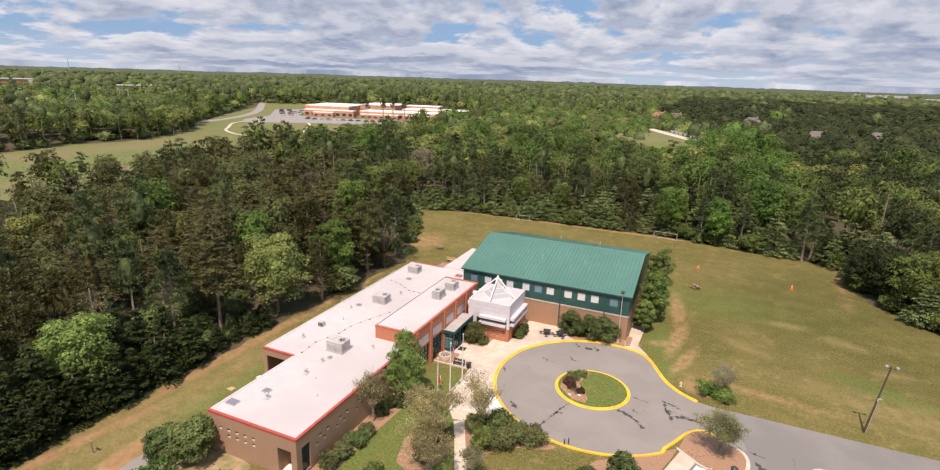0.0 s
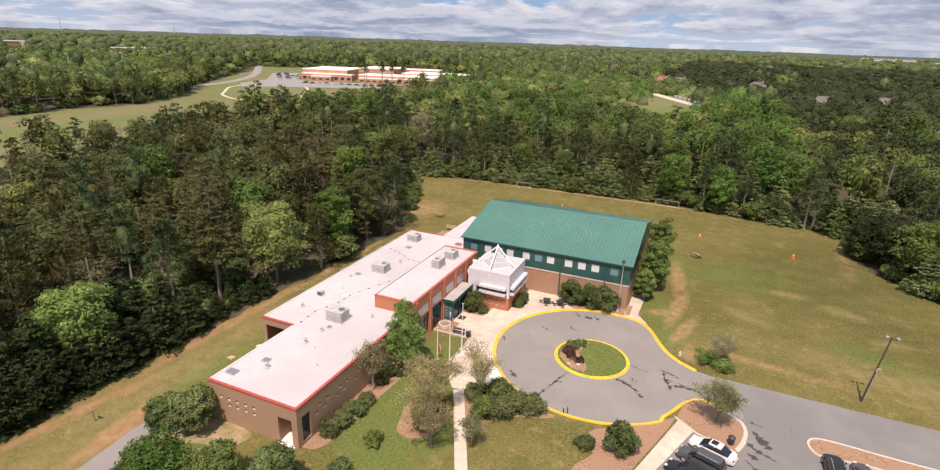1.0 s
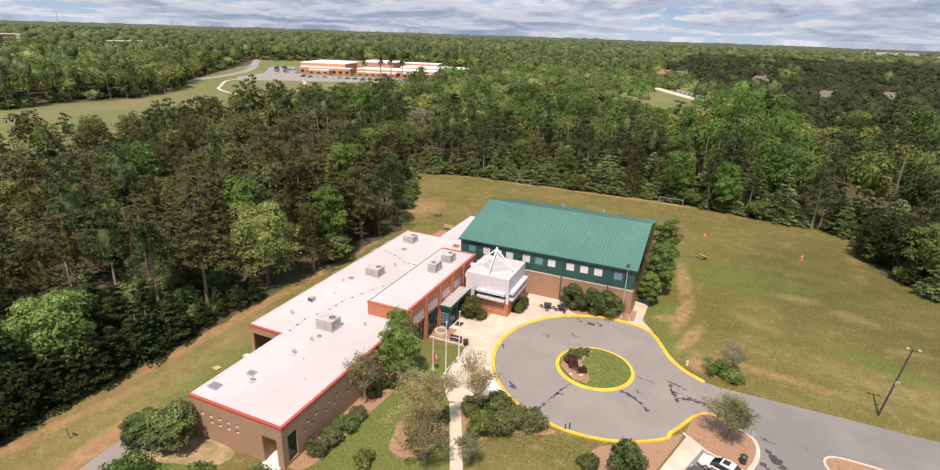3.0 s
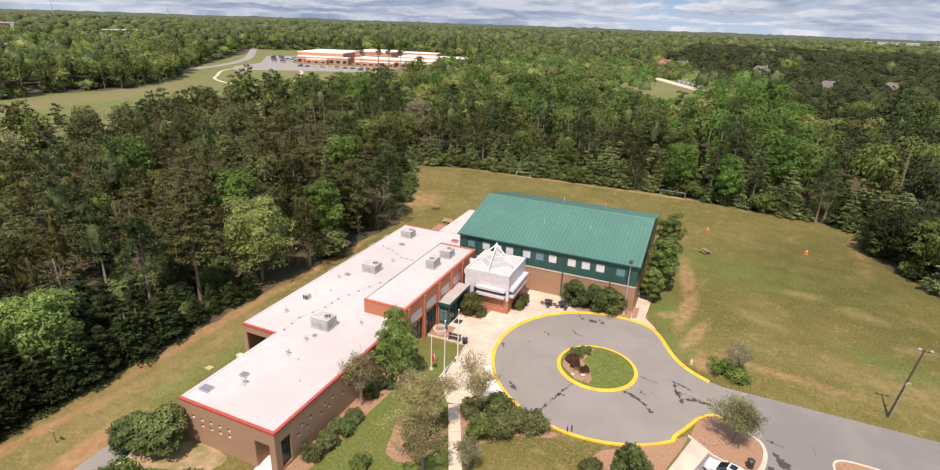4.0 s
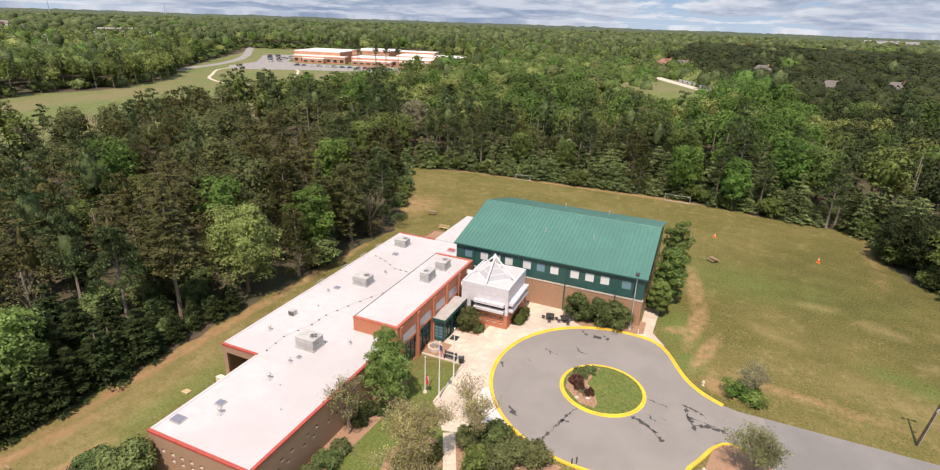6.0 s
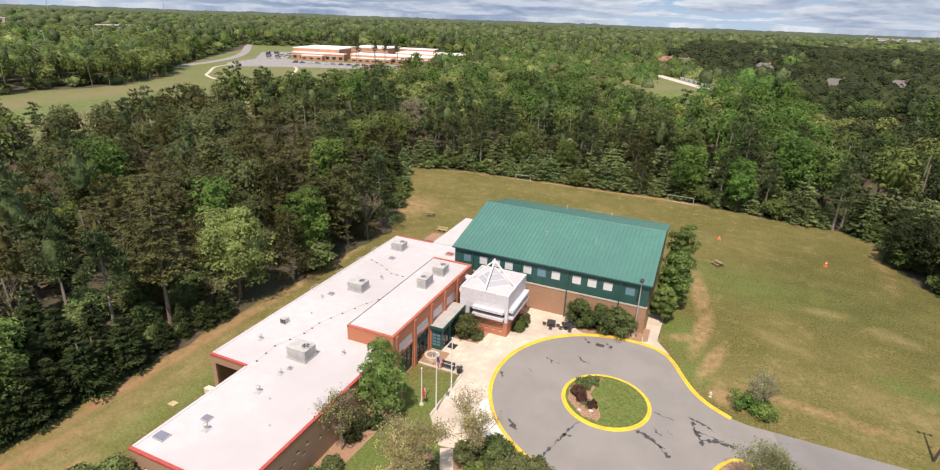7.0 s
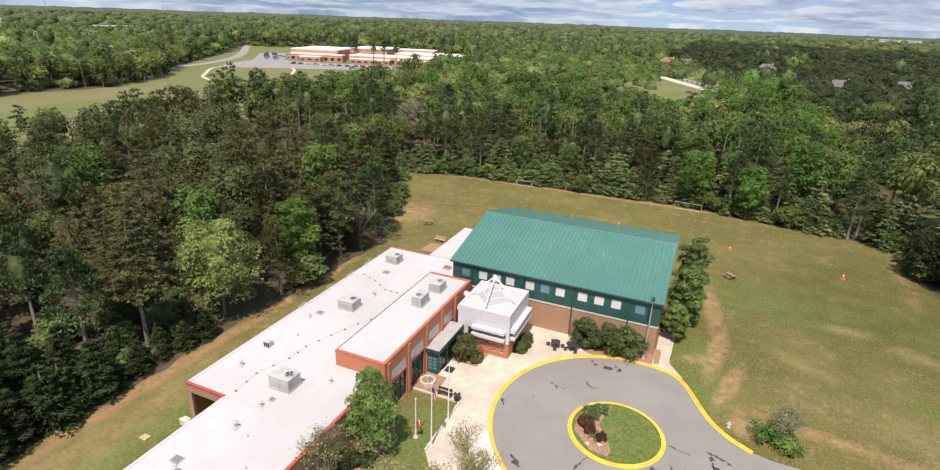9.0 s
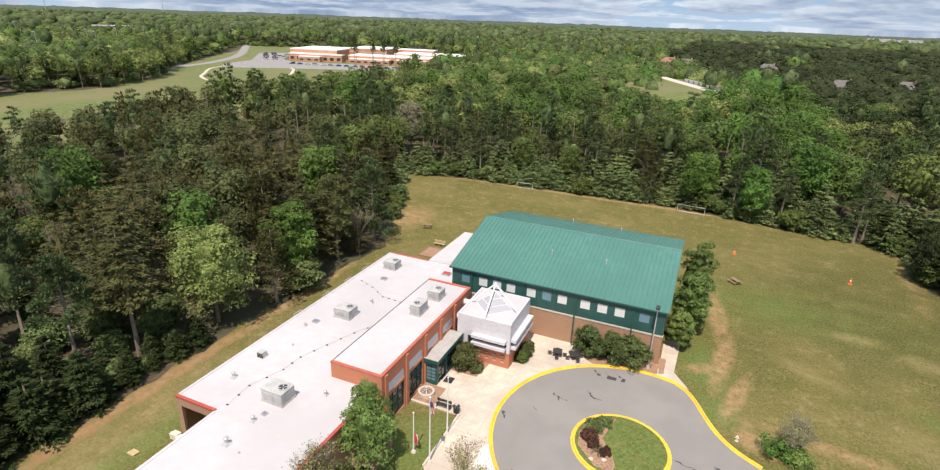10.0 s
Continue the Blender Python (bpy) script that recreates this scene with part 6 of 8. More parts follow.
M_UNITGREY = material("grey_lamp_paint", [(0.25, 0.25, 0.24), (0.32, 0.32, 0.31)], 0.5, 4, 0.5, 0.03)
M_POLEWOOD = material("treated_pole_wood", [(0.06, 0.042, 0.03), (0.10, 0.072, 0.05)], 0.9, 4, 0.6, 0.3)
lp = thing("light_pole", (22.5, 73.6, 0), "tall brown leaning timber light pole with two lamps", "light pole")
part("pole", Geo().tube((22.5, 73.6, -0.1), (23.55, 73.6, 9.4), 0.13, 0.085, 10), M_POLEWOOD, lp)
part("cross_arm", Geo().box(23.0, 73.5, 9.16, 24.2, 73.6, 9.24), M_POLEWOOD, lp)
for x in (23.05, 24.15):
    lh = part("lamp_head", Geo().tube((x, 73.5, 9.24), (x, 73.45, 9.42), 0.12, 0.2, 10).tube((x, 73.45, 9.42), (x, 73.4, 9.5), 0.2, 0.12, 10), M_UNITGREY, lp, "grey round floodlight")
    part("lens", Geo().tube((x, 73.52, 9.2), (x, 73.5, 9.235), 0.1, 0.12, 10), M_WHITEPANE, lh)
part("meter_box", Geo().box(23.0, 73.45, 4.9, 23.45, 73.6, 5.03).box(22.98, 73.48, 4.6, 23.16, 73.6, 4.9), M_METAL, lp)
part("conduit", Geo().tube((22.68, 73.5, 0), (23.12, 73.5, 4.6), 0.03, 0.03, 6), M_METAL, lp)

l2 = thing("light_pole", (-9.4, 84.2, 0), "slim grey steel light pole beside the gymnasium", "light pole")
part("base", Geo().tube((-9.4, 84.2, 0.08), (-9.4, 84.2, 0.55), 0.28, 0.28, 12), M_KERB, l2)
part("pole", Geo().tube((-9.4, 84.2, 0.5), (-9.4, 84.2, 8.9), 0.10, 0.07, 10), M_METAL, l2)
part("lamp_head", Geo().box(-9.65, 83.4, 8.85, -9.15, 84.3, 9.05), M_DARK, l2, "dark box lamp head")
po = thing("small_post", (-57.2, 30.2, 0), "short dark timber post with a top plate in the grass", "post")
part("post", Geo().tube((-57.2, 30.2, -0.1), (-57.3, 30.1, 1.45), 0.08, 0.07, 8), M_WOOD, po)
part("plate", Geo().box(-57.7, 30.0, 1.4, -56.9, 30.15, 1.6), M_WOOD, po)

for y in (68.6, 74.5, 79.6, 84.0):
    g0 = thing("roof_edge_bracket", (WXL, y, 4.9), "small grey metal bracket on the roof's edge", "bracket", "roof edge brackets")
    part("rail", Geo().tube((WXL - 0.25, y - 0.7, 5.05), (WXL - 0.25, y + 0.7, 5.05), 0.04, 0.04, 6), M_METAL, g0)
    for e in (-0.7, 0.7):
        part("foot", Geo().tube((WXL - 0.25, y + e, 5.05), (WXL + 0.5, y + e, 4.92), 0.03, 0.03, 6), M_METAL, g0)

# ---- forecourt furniture ----
bn = thing("bench", (-29.4, 65.75, 0.09), "long dark metal bench on the forecourt", "bench")
for k in range(4):
    part("seat_slat", Geo().box(-30.3, 65.5 + 0.12 * k, 0.52, -28.5, 65.59 + 0.12 * k, 0.56), M_DARK, bn)
for k in range(3):
    part("back_slat", Geo().box(-30.3, 65.98, 0.65 + 0.13 * k, -28.5, 66.02, 0.74 + 0.13 * k), M_DARK, bn)
for x in (-30.2, -28.65):
    part("leg", Geo().box(x, 65.5, 0.09, x + 0.07, 65.98, 0.52).box(x, 65.98, 0.09, x + 0.07, 66.05, 1.05), M_DARK, bn)
bi = thing("litter_bin", (-27.75, 65.6, 0.09), "round dark metal litter bin on the forecourt", "bin")
part("drum", Geo().tube((-27.75, 65.6, 0.09), (-27.75, 65.6, 0.95), 0.34, 0.38, 14), M_DARK, bi)
part("lid", Geo().tube((-27.75, 65.6, 0.95), (-27.75, 65.6, 1.15), 0.42, 0.2, 14), M_DARK, bi)
part("opening", Geo().tube((-27.75, 65.6, 1.151), (-27.75, 65.6, 1.16), 0.15, 0.15, 12), M_METAL, bi)
fo = thing("round_planter", (-32.3, 67.1, 0.1), "round grey planter ring with a low metal sculpture", "planter")
part("rim", Geo().sweep(arc(-32.3, 67.1, 0.85, 0, 345, 24), [(-0.12, 0.1), (-0.12, 0.5), (0.12, 0.5), (0.12, 0.1)], True), M_KERB, fo)
part("fill", Geo().tube((-32.3, 67.1, 0.1), (-32.3, 67.1, 0.38), 0.73, 0.73, 20), M_MULCH, fo)
for k in range(6):
    a = k * math.pi / 3
    part("sculpture_arm", Geo().tube((-32.3 + 0.6 * math.cos(a), 67.1 + 0.6 * math.sin(a), 0.4), (-32.3 - 0.25 * math.cos(a), 67.1 - 0.25 * math.sin(a), 1.0), 0.05, 0.04, 6), M_METAL, fo)
solid("lawn_edging", Geo().box(-27.42, 57.0, -0.1, -27.2, 65.3, 0.28).box(-33.3, 65.25, -0.1, -27.42, 65.42, 0.16), M_KERB, "pale concrete edging along the lawn", "kerb", "structure")
solid("door_mat", Geo().box(-31.6, 70.0, 0.09, -30.5, 71.2, 0.11), M_DARK, "dark doormat in front of the entrance", "mat")


def picnic_table(at, turn, mat, label, name="picnic_table"):
    """Table with two benches fixed to A-frame legs."""
    x, y, z = at
    t = thing(name, at, label, "table", "outdoor tables")
    for k in range(5):
        part("top_board", Geo().box(x - 0.9, y - 0.37 + 0.15 * k, z + 0.70, x + 0.9, y - 0.24 + 0.15 * k, z + 0.75), mat, t)
    for s in (-1, 1):
        for k in range(2):
            part("bench_board", Geo().box(x - 0.9, y + s * 0.68 - 0.14 + 0.15 * k, z + 0.42, x + 0.9, y + s * 0.68 - 0.01 + 0.15 * k, z + 0.46), mat, t)
    for sx in (-0.65, 0.65):
        for s in (-1, 1):
            part("leg", Geo().tube((x + sx, y + s * 0.62, z), (x + sx, y + s * 0.25, z + 0.70), 0.05, 0.05, 4), mat, t)
        part("cross_beam", Geo().box(x + sx - 0.03, y - 0.82, z + 0.36, x + sx + 0.03, y + 0.82, z + 0.42), mat, t)
    t.rotation_euler = (0, 0, radians(turn))
    return t


picnic_table((1.1, 117.0, 0), -50, M_WOOD, "weathered brown timber picnic table on the meadow")
picnic_table((-57.6, 115.4, 0), 20, M_WOOD, "weathered brown timber picnic table by the wood")
for x, y, a in ((-20.6, 81.6, 10), (-18.4, 81.9, 40)):
    t = thing("patio_table", (x, y, 0.09), "square dark metal mesh table with fixed seats on the forecourt", "table", "forecourt tables")
    part("top", Geo().box(x - 0.6, y - 0.6, 0.80, x + 0.6, y + 0.6, 0.84), M_DARK, t)
    part("pedestal", Geo().tube((x, y, 0.09), (x, y, 0.8), 0.07, 0.07, 8), M_DARK, t)
    for k in range(4):
        c, s2 = math.cos(k * math.pi / 2), math.sin(k * math.pi / 2)
        part("seat", Geo().box(x + 0.98 * c - 0.24, y + 0.98 * s2 - 0.24, 0.5, x + 0.98 * c + 0.24, y + 0.98 * s2 + 0.24, 0.54), M_DARK, t)
        part("seat_arm", Geo().tube((x, y, 0.3), (x + 0.98 * c, y + 0.98 * s2, 0.5), 0.035, 0.035, 5), M_DARK, t)
    t.rotation_euler = (0, 0, radians(a))

# back corner: sand box and yellow bench
yb = thing("yellow_bench", (-51.0, 107.9, 0), "weathered yellowish timber bench behind the wing", "bench")
M_YWOOD = material("yellow_timber", [(0.42, 0.325, 0.17), (0.52, 0.41, 0.23)], 0.9, 4, bump=0.2)
for k in range(3):
    part("seat_board", Geo().box(-52.2, 107.6 + 0.17 * k, 0.45, -49.9, 107.74 + 0.17 * k, 0.5), M_YWOOD, yb)
part("back_board", Geo().box(-52.2, 108.15, 0.6, -49.9, 108.2, 1.0), M_YWOOD, yb)
for x in (-52.0, -51.05, -50.1):
    part("leg", Geo().box(x - 0.05, 107.65, 0, x + 0.05, 108.15, 0.45).box(x - 0.05, 108.2, 0, x + 0.05, 108.27, 1.0), M_YWOOD, yb)
sb = thing("sand_box", (-49.5, 104, 0), "square timber-edged bed of reddish soil", "sand box")
part("soil", Geo().box(-52.4, 102.2, -0.05, -46.8, 106.4, 0.06), M_MULCH, sb)
for b in ((-52.55, 102.05, -46.65, 102.2), (-52.55, 106.4, -46.65, 106.55), (-52.55, 102.2, -52.4, 106.4), (-46.8, 102.2, -46.65, 106.4)):
    part("edge_board", Geo().box(b[0], b[1], -0.05, b[2], b[3], 0.2), M_WOOD, sb)

# ---- meadow things ----


def goal(at, width, height, turn):
    g = thing("football_goal", at, "white tubular football goal without net at the wood", "goal", "football goals")
    x, y, z = at
    for s in (-1, 1):
        part("post", Geo().tube((x + s * width / 2, y, z - 0.05), (x + s * width / 2, y, z + height), 0.05, 0.05, 8), M_METAL, g)
        part("back_stay", Geo().tube((x + s * width / 2, y, z + height), (x + s * width / 2, y + 1.1, z), 0.035, 0.035, 6), M_TUBE, g)
    part("crossbar", Geo().tube((x - width / 2 - 0.05, y, z + height), (x + width / 2 + 0.05, y, z + height), 0.05, 0.05, 8), M_METAL, g)
    part("ground_bar", Geo().tube((x - width / 2, y + 1.1, z + 0.04), (x + width / 2, y + 1.1, z + 0.04), 0.035, 0.035, 6), M_TUBE, g)
    g.rotation_euler = (0, 0, radians(turn))


goal((-8.2, 152.6, 0), 6.0, 1.95, -6)
goal((-48.6, 152.0, 0), 4.0, 1.7, 4)
M_CONE = material("orange_plastic", [(0.75, 0.13, 0.02), (0.82, 0.17, 0.03)], 0.5, 3, bump=0.0)
for x, y, h in ((19.6, 126.3, 1.15), (1.1, 131.4, 0.8)):
    c = thing("traffic_cone", (x, y, 0), "bright orange traffic cone standing on the grass", "cone", "traffic cones")
    part("base", Geo().box(x - 0.32, y - 0.32, 0, x + 0.32, y + 0.32, 0.06), M_CONE, c)
    part("cone", Geo().tube((x, y, 0.06), (x, y, h), 0.26, 0.05, 12), M_CONE, c)
    part("band", Geo().tube((x, y, h * 0.5), (x, y, h * 0.66), 0.168, 0.132, 12), M_TUBE, c, "white reflective band")
hy = thing("fire_hydrant", (0.95, 74.7, 0), "white and yellow fire hydrant beside the kerb", "hydrant")
M_HYD = material("hydrant_paint", [(0.66, 0.62, 0.5), (0.72, 0.68, 0.56)], 0.5, 5, bump=0.05)
part("barrel", Geo().tube((0.95, 74.7, 0), (0.95, 74.7, 0.72), 0.15, 0.15, 10), M_HYD, hy)
part("bonnet", Geo().ball((0.95, 74.7, 0.74), 0.18, 0.18, 0.16), M_HYD, hy, smooth=True)
for s in (-1, 1):
    part("nozzle", Geo().tube((0.95, 74.7, 0.5), (0.95 + s * 0.28, 74.7, 0.5), 0.08, 0.08, 8), M_HYD, hy)
hy.scale = (0.75, 0.75, 0.75)
part("flange", Geo().tube((0.95, 74.7, 0.0), (0.95, 74.7, 0.06), 0.24, 0.24, 10), M_HYD, hy)
for x, y in ((-8.1, 83.4), (-10.2, 55.0), (-10.6, 54.6)):
    b = thing("marker_post", (x, y, 0), "short pale marker post in the mulch beside the kerb", "post", "marker posts")
    part("post", Geo().tube((x, y, 0), (x, y, 0.75), 0.07, 0.07, 8), M_HYD if y > 60 else M_DARK, b)
    part("cap", Geo().ball((x, y, 0.76), 0.08, 0.08, 0.06), M_HYD if y > 60 else M_DARK, b)
ub = thing("utility_box", (-53.2, 63.5, 0), "pale green ground-mounted utility box behind the wing", "utility box")
M_UBOX = material("pale_green_paint", [(0.30, 0.34, 0.26), (0.36, 0.40, 0.31)], 0.6, 3, bump=0.03)
part("pad", Geo().box(-54.3, 62.4, -0.05, -52.1, 64.6, 0.12), M_KERB, ub)
part("cabinet", Geo().box(-54.0, 62.7, 0.12, -52.4, 64.3, 1.5), M_UBOX, ub)
part("lid", Geo().box(-54.06, 62.64, 1.5, -52.34, 64.36, 1.58), M_UBOX, ub)
for k, (x, y) in enumerate(((-51.9, 49.6), (-50.9, 49.4), (-53.8, 46.3))):
    c = thing("clutter_box", (x, y, 0), "pale cardboard or plastic box on the ground by the loading bay", "box", "loading bay boxes")
    part("body", Geo().box(x - 0.45, y - 0.35, 0, x + 0.45, y + 0.35, 0.6 if k < 2 else 0.12), M_HYD if k < 2 else M_YWOOD, c)
    part("flap", Geo().box(x - 0.47, y - 0.37, (0.6 if k < 2 else 0.12), x + 0.47, y, (0.66 if k < 2 else 0.16)), M_HYD if k < 2 else M_YWOOD, c)

# ---- cracks and patches in the asphalt ----


def crack(name, pts, width, seed):
    rng = random.Random(seed)
    path = []
    for (x0, y0), (x1, y1) in zip(pts, pts[1:]):
        n = max(2, int(math.hypot(x1 - x0, y1 - y0) / 0.22))
        path += [(x0 + (x1 - x0) * k / n + rng.uniform(-0.13, 0.13), y0 + (y1 - y0) * k / n + rng.uniform(-0.13, 0.13)) for k in range(n)]
    path.append(pts[-1])
    g = Geo()
    vs, fs = [], []
    for i, (x, y) in enumerate(path):
        w = width * rng.choice((0.15, 0.3, 0.5, 0.9, 1.5)) * (0.3 if i in (0, len(path) - 1) else 1)
        a, b = path[max(0, i - 1)], path[min(len(path) - 1, i + 1)]
        d = Vector((b[0] - a[0], b[1] - a[1])).normalized()
        vs += [(x - d.y * w, y + d.x * w, 0.022), (x + d.y * w, y - d.x * w, 0.022)]
    fs = [(2 * i, 2 * i + 1, 2 * i + 3, 2 * i + 2) for i in range(len(path) - 1)]
    g.add(vs, fs)
    solid(name, g, M_TAR, "dark sealed crack in the asphalt", "crack", "structure")


for k, (pts, w) in enumerate((
        ([(-1.2, 69.6), (0.4, 69.0), (1.6, 68.2)], 0.12), ([(-0.7, 69.3), (-0.5, 67.7), (0.4, 66.2), (0.5, 65.4)], 0.2), ([(0.3, 66.3), (1.8, 66.7), (3.1, 66.7), (3.9, 66.5)], 0.2),
        ([(-0.6, 67.6), (1.2, 67.3), (2.6, 67.0)], 0.1), ([(-6.2, 64.8), (-5.0, 64.3), (-3.8, 63.4), (-2.6, 62.0)], 0.24), ([(-4.6, 66.0), (-4.0, 65.2), (-3.6, 65.3)], 0.08), ([(-3.2, 66.2), (-2.5, 65.6)], 0.06), ([(-4.2, 63.6), (-3.0, 63.2)], 0.1), ([(-11.9, 64.2), (-13.0, 61.2), (-14.4, 56.5)], 0.13),
        ([(-13.3, 60.6), (-12.4, 60.9)], 0.16), ([(-15.3, 76.2), (-14.9, 75.5), (-14.4, 75.0)], 0.14), ([(-14.6, 75.1), (-13.5, 75.0)], 0.16), ([(-19.0, 73.9), (-18.2, 73.4), (-17.8, 72.6)], 0.1),
        ([(-18.2, 73.4), (-17.0, 73.3)], 0.07), ([(-23.2, 68.2), (-22.6, 67.2)], 0.25), ([(-19.5, 60.6), (-18.8, 59.8), (-18.0, 59.2)], 0.28), ([(-4.9, 68.8), (-2.6, 68.2)], 0.08),
        ([(9.3, 62.9), (10.9, 62.5)], 0.2), ([(9.9, 61.2), (10.4, 60.3), (11.5, 58.6)], 0.4), ([(9.2, 58.6), (10.5, 57.6), (12, 56.8)], 0.25), ([(9.0, 56.9), (10.2, 56.2)], 0.3),
        ([(9.0, 55.6), (9.9, 54.6), (11.4, 53.9)], 0.35), ([(14.0, 64.0), (13.8, 62.2)], 0.03), ([(-20.5, 70.5), (-19.6, 70.0)], 0.06))):
    crack("crack", pts, w, k)
for x, y, sx, sy in ((-13.2, 79.9, 1.1, 0.7), (-11.8, 80.1, 0.4, 0.8), (-14.8, 80.0, 0.5, 0.5)):
    solid("asphalt_patch", Geo().prism(ragged([(x - sx / 2, y - sy / 2), (x + sx / 2, y - sy / 2), (x + sx / 2, y + sy / 2), (x - sx / 2, y + sy / 2)], 0.4, 0.07, int(x * -7)), 0.0, 0.02), M_TAR, "dark square patch in the asphalt", "patch", "structure")
    crack("crack", [(x - 0.9, y + 0.9), (x - 0.3, y + 0.3)], 0.1, int(y))
M_PAINT = material("white_road_paint", [(0.55, 0.54, 0.52), (0.66, 0.65, 0.63)], 0.8, 4, bump=0.05)
SD = Vector((0.938, -0.346))
for k in range(5):
    ox, oy = 3.0 - 0.95 * k, 54.4 - 2.58 * k
    n = Vector((-SD.y, SD.x)) * 0.06
    a, b = Vector((ox, oy)), Vector((ox, oy)) + SD * 5.2
    solid("stall_line", Geo().prism([(a - n)[:], (b - n)[:], (b + n)[:], (a + n)[:]], 0.0, 0.021), M_PAINT, "white painted parking stall line", "road marking", "structure")


# ---- cars ----


def paint(name, col, rough=0.3):
    return material(name, [col, tuple(min(1, c * 1.08) for c in col)], rough, 3, 0.4, 0.0)


P_WHITE, P_BLACK, P_GREY = paint("white_car_paint", (0.62, 0.62, 0.62)), paint("black_car_paint", (0.015, 0.016, 0.02)), paint("grey_car_paint", (0.07, 0.075, 0.08))
P_SILVER, P_RED, P_BLUE = paint("silver_car_paint", (0.38, 0.39, 0.40)), paint("red_car_paint", (0.35, 0.03, 0.03)), paint("blue_car_paint", (0.04, 0.08, 0.2))
M_TYRE = material("tyre_rubber", [(0.015, 0.015, 0.015), (0.03, 0.03, 0.03)], 0.9, 6, bump=0.1)
M_CARGLASS = glass_material("car_glass", (0.015, 0.02, 0.025), 0.05)
M_TAIL, M_HEAD = paint("tail_lamp_red", (0.35, 0.01, 0.01)), paint("head_lamp", (0.6, 0.6, 0.62), 0.1)


def loft(stations):
    """Stations along x: (x, half width at foot, half width at top, z foot, z top), skinned into a closed body."""
    g = Geo()
    vs = []
    for x, wf, wt, zf, zt in stations:
        zm = zf + (zt - zf) * 0.55
        wm = max(wf, wt)
        vs += [(x, -wf * 0.92, zf), (x, -wm, zf + (zt - zf) * 0.22), (x, -wm, zm), (x, -wt, zt), (x, -wt * 0.5, zt + 0.02), (x, wt * 0.5, zt + 0.02), (x, wt, zt), (x, wm, zm), (x, wm, zf + (zt - zf) * 0.22), (x, wf * 0.92, zf)]
    m = 10
    fs = [tuple(range(m))]
    for i in range(len(stations) - 1):
        fs += [(i * m + k, (i + 1) * m + k, (i + 1) * m + (k + 1) % m, i * m + (k + 1) % m) for k in range(m)]
    fs.append(tuple((len(stations) - 1) * m + k for k in range(m))[::-1])
    return g.add(vs, [f[::-1] for f in fs])


def car_template(kind, mat, label, roof_hole=False):
    c = thing("car", (0, 0, 0), label, "car", "parked cars")
    h = {"sedan": 1.45, "suv": 1.72}[kind]
    L = 2.4
    belt = 0.92 if kind == "sedan" else 1.08
    body = [(-L, 0.70, 0.62, 0.38, 0.78), (-L + 0.12, 0.82, 0.74, 0.28, belt - 0.03), (-1.6, 0.9, 0.80, 0.24, belt + 0.02), (-0.6, 0.91, 0.82, 0.22, belt), (0.7, 0.91, 0.82, 0.22, belt - 0.02), (1.3, 0.9, 0.78, 0.24, belt - 0.10), (2.1, 0.84, 0.70, 0.27, belt - 0.22), (L, 0.68, 0.58, 0.36, 0.62)]
    b = part("body", loft(body), mat, c, smooth=False)
    if kind == "sedan":
        cab = [(-1.75, 0.70, 0.62, belt - 0.02, belt + 0.04), (-0.95, 0.74, 0.58, belt - 0.04, h - 0.05), (-0.2, 0.76, 0.60, belt - 0.04, h), (0.35, 0.76, 0.58, belt - 0.04, h - 0.05), (1.25, 0.72, 0.62, belt - 0.12, belt - 0.04)]
    else:
        cab = [(-2.25, 0.74, 0.68, belt - 0.04, belt + 0.05), (-2.0, 0.78, 0.64, belt - 0.04, h - 0.06), (-0.6, 0.79, 0.66, belt - 0.04, h), (0.4, 0.78, 0.64, belt - 0.04, h - 0.05), (1.2, 0.74, 0.64, belt - 0.14, belt - 0.04)]
    part("glasshouse", loft(cab), M_CARGLASS, c, "dark car windows")
    r0, r1 = (-0.95, 0.38) if kind == "sedan" else (-2.0, 0.45)
    zt = h
    roof = part("roof", loft([(r0, 0.60, 0.56, zt - 0.06, zt - 0.025), (-0.4, 0.63, 0.59, zt - 0.03, zt + 0.03), (r1, 0.60, 0.56, zt - 0.07, zt - 0.025)]), mat, c)
    if roof_hole:
        part("sunroof", Geo().box(-0.45, -0.36, zt + 0.035, 0.2, 0.36, zt + 0.06), M_CARGLASS, roof)
    elif kind == "suv":
        for s in (-1, 1):
            part("roof_rail", Geo().tube((-1.8, s * 0.56, zt + 0.05), (0.2, s * 0.56, zt + 0.05), 0.025, 0.025, 5), M_METAL, roof)
    for s in (-1, 1):
        part("pillar", Geo().add([(-0.35, s * 0.775, belt), (-0.22, s * 0.775, belt), (-0.25, s * 0.635, h - 0.03), (-0.35, s * 0.635, h - 0.03)], [(0, 1, 2, 3)]), mat, c)
        part("mirror", Geo().box(0.78, s * 0.95 - 0.09, belt - 0.02, 0.92, s * 0.95 + 0.09, belt + 0.13), mat, c)
        part("headlight", Geo().box(2.12, s * 0.56 - 0.17, 0.60, 2.36, s * 0.56 + 0.13, 0.72), M_HEAD, c)
        part("tail_light", Geo().box(-2.40, s * 0.6 - 0.14, 0.70, -2.26, s * 0.6 + 0.14, 0.86), M_TAIL, c)
        for wx in (-1.42, 1.45):
            w = part("wheel", Geo().tube((wx, s * 0.70, 0.33), (wx, s * 0.92, 0.33), 0.33, 0.33, 16), M_TYRE, c, "black tyre")
            part("rim", Geo().tube((wx, s * 0.925, 0.33), (wx, s * 0.94, 0.33), 0.21, 0.19, 12), M_METAL, w)
    part("bumper", Geo().box(2.2, -0.66, 0.30, 2.44, 0.66, 0.46), M_DARK if kind == "suv" else mat, c)
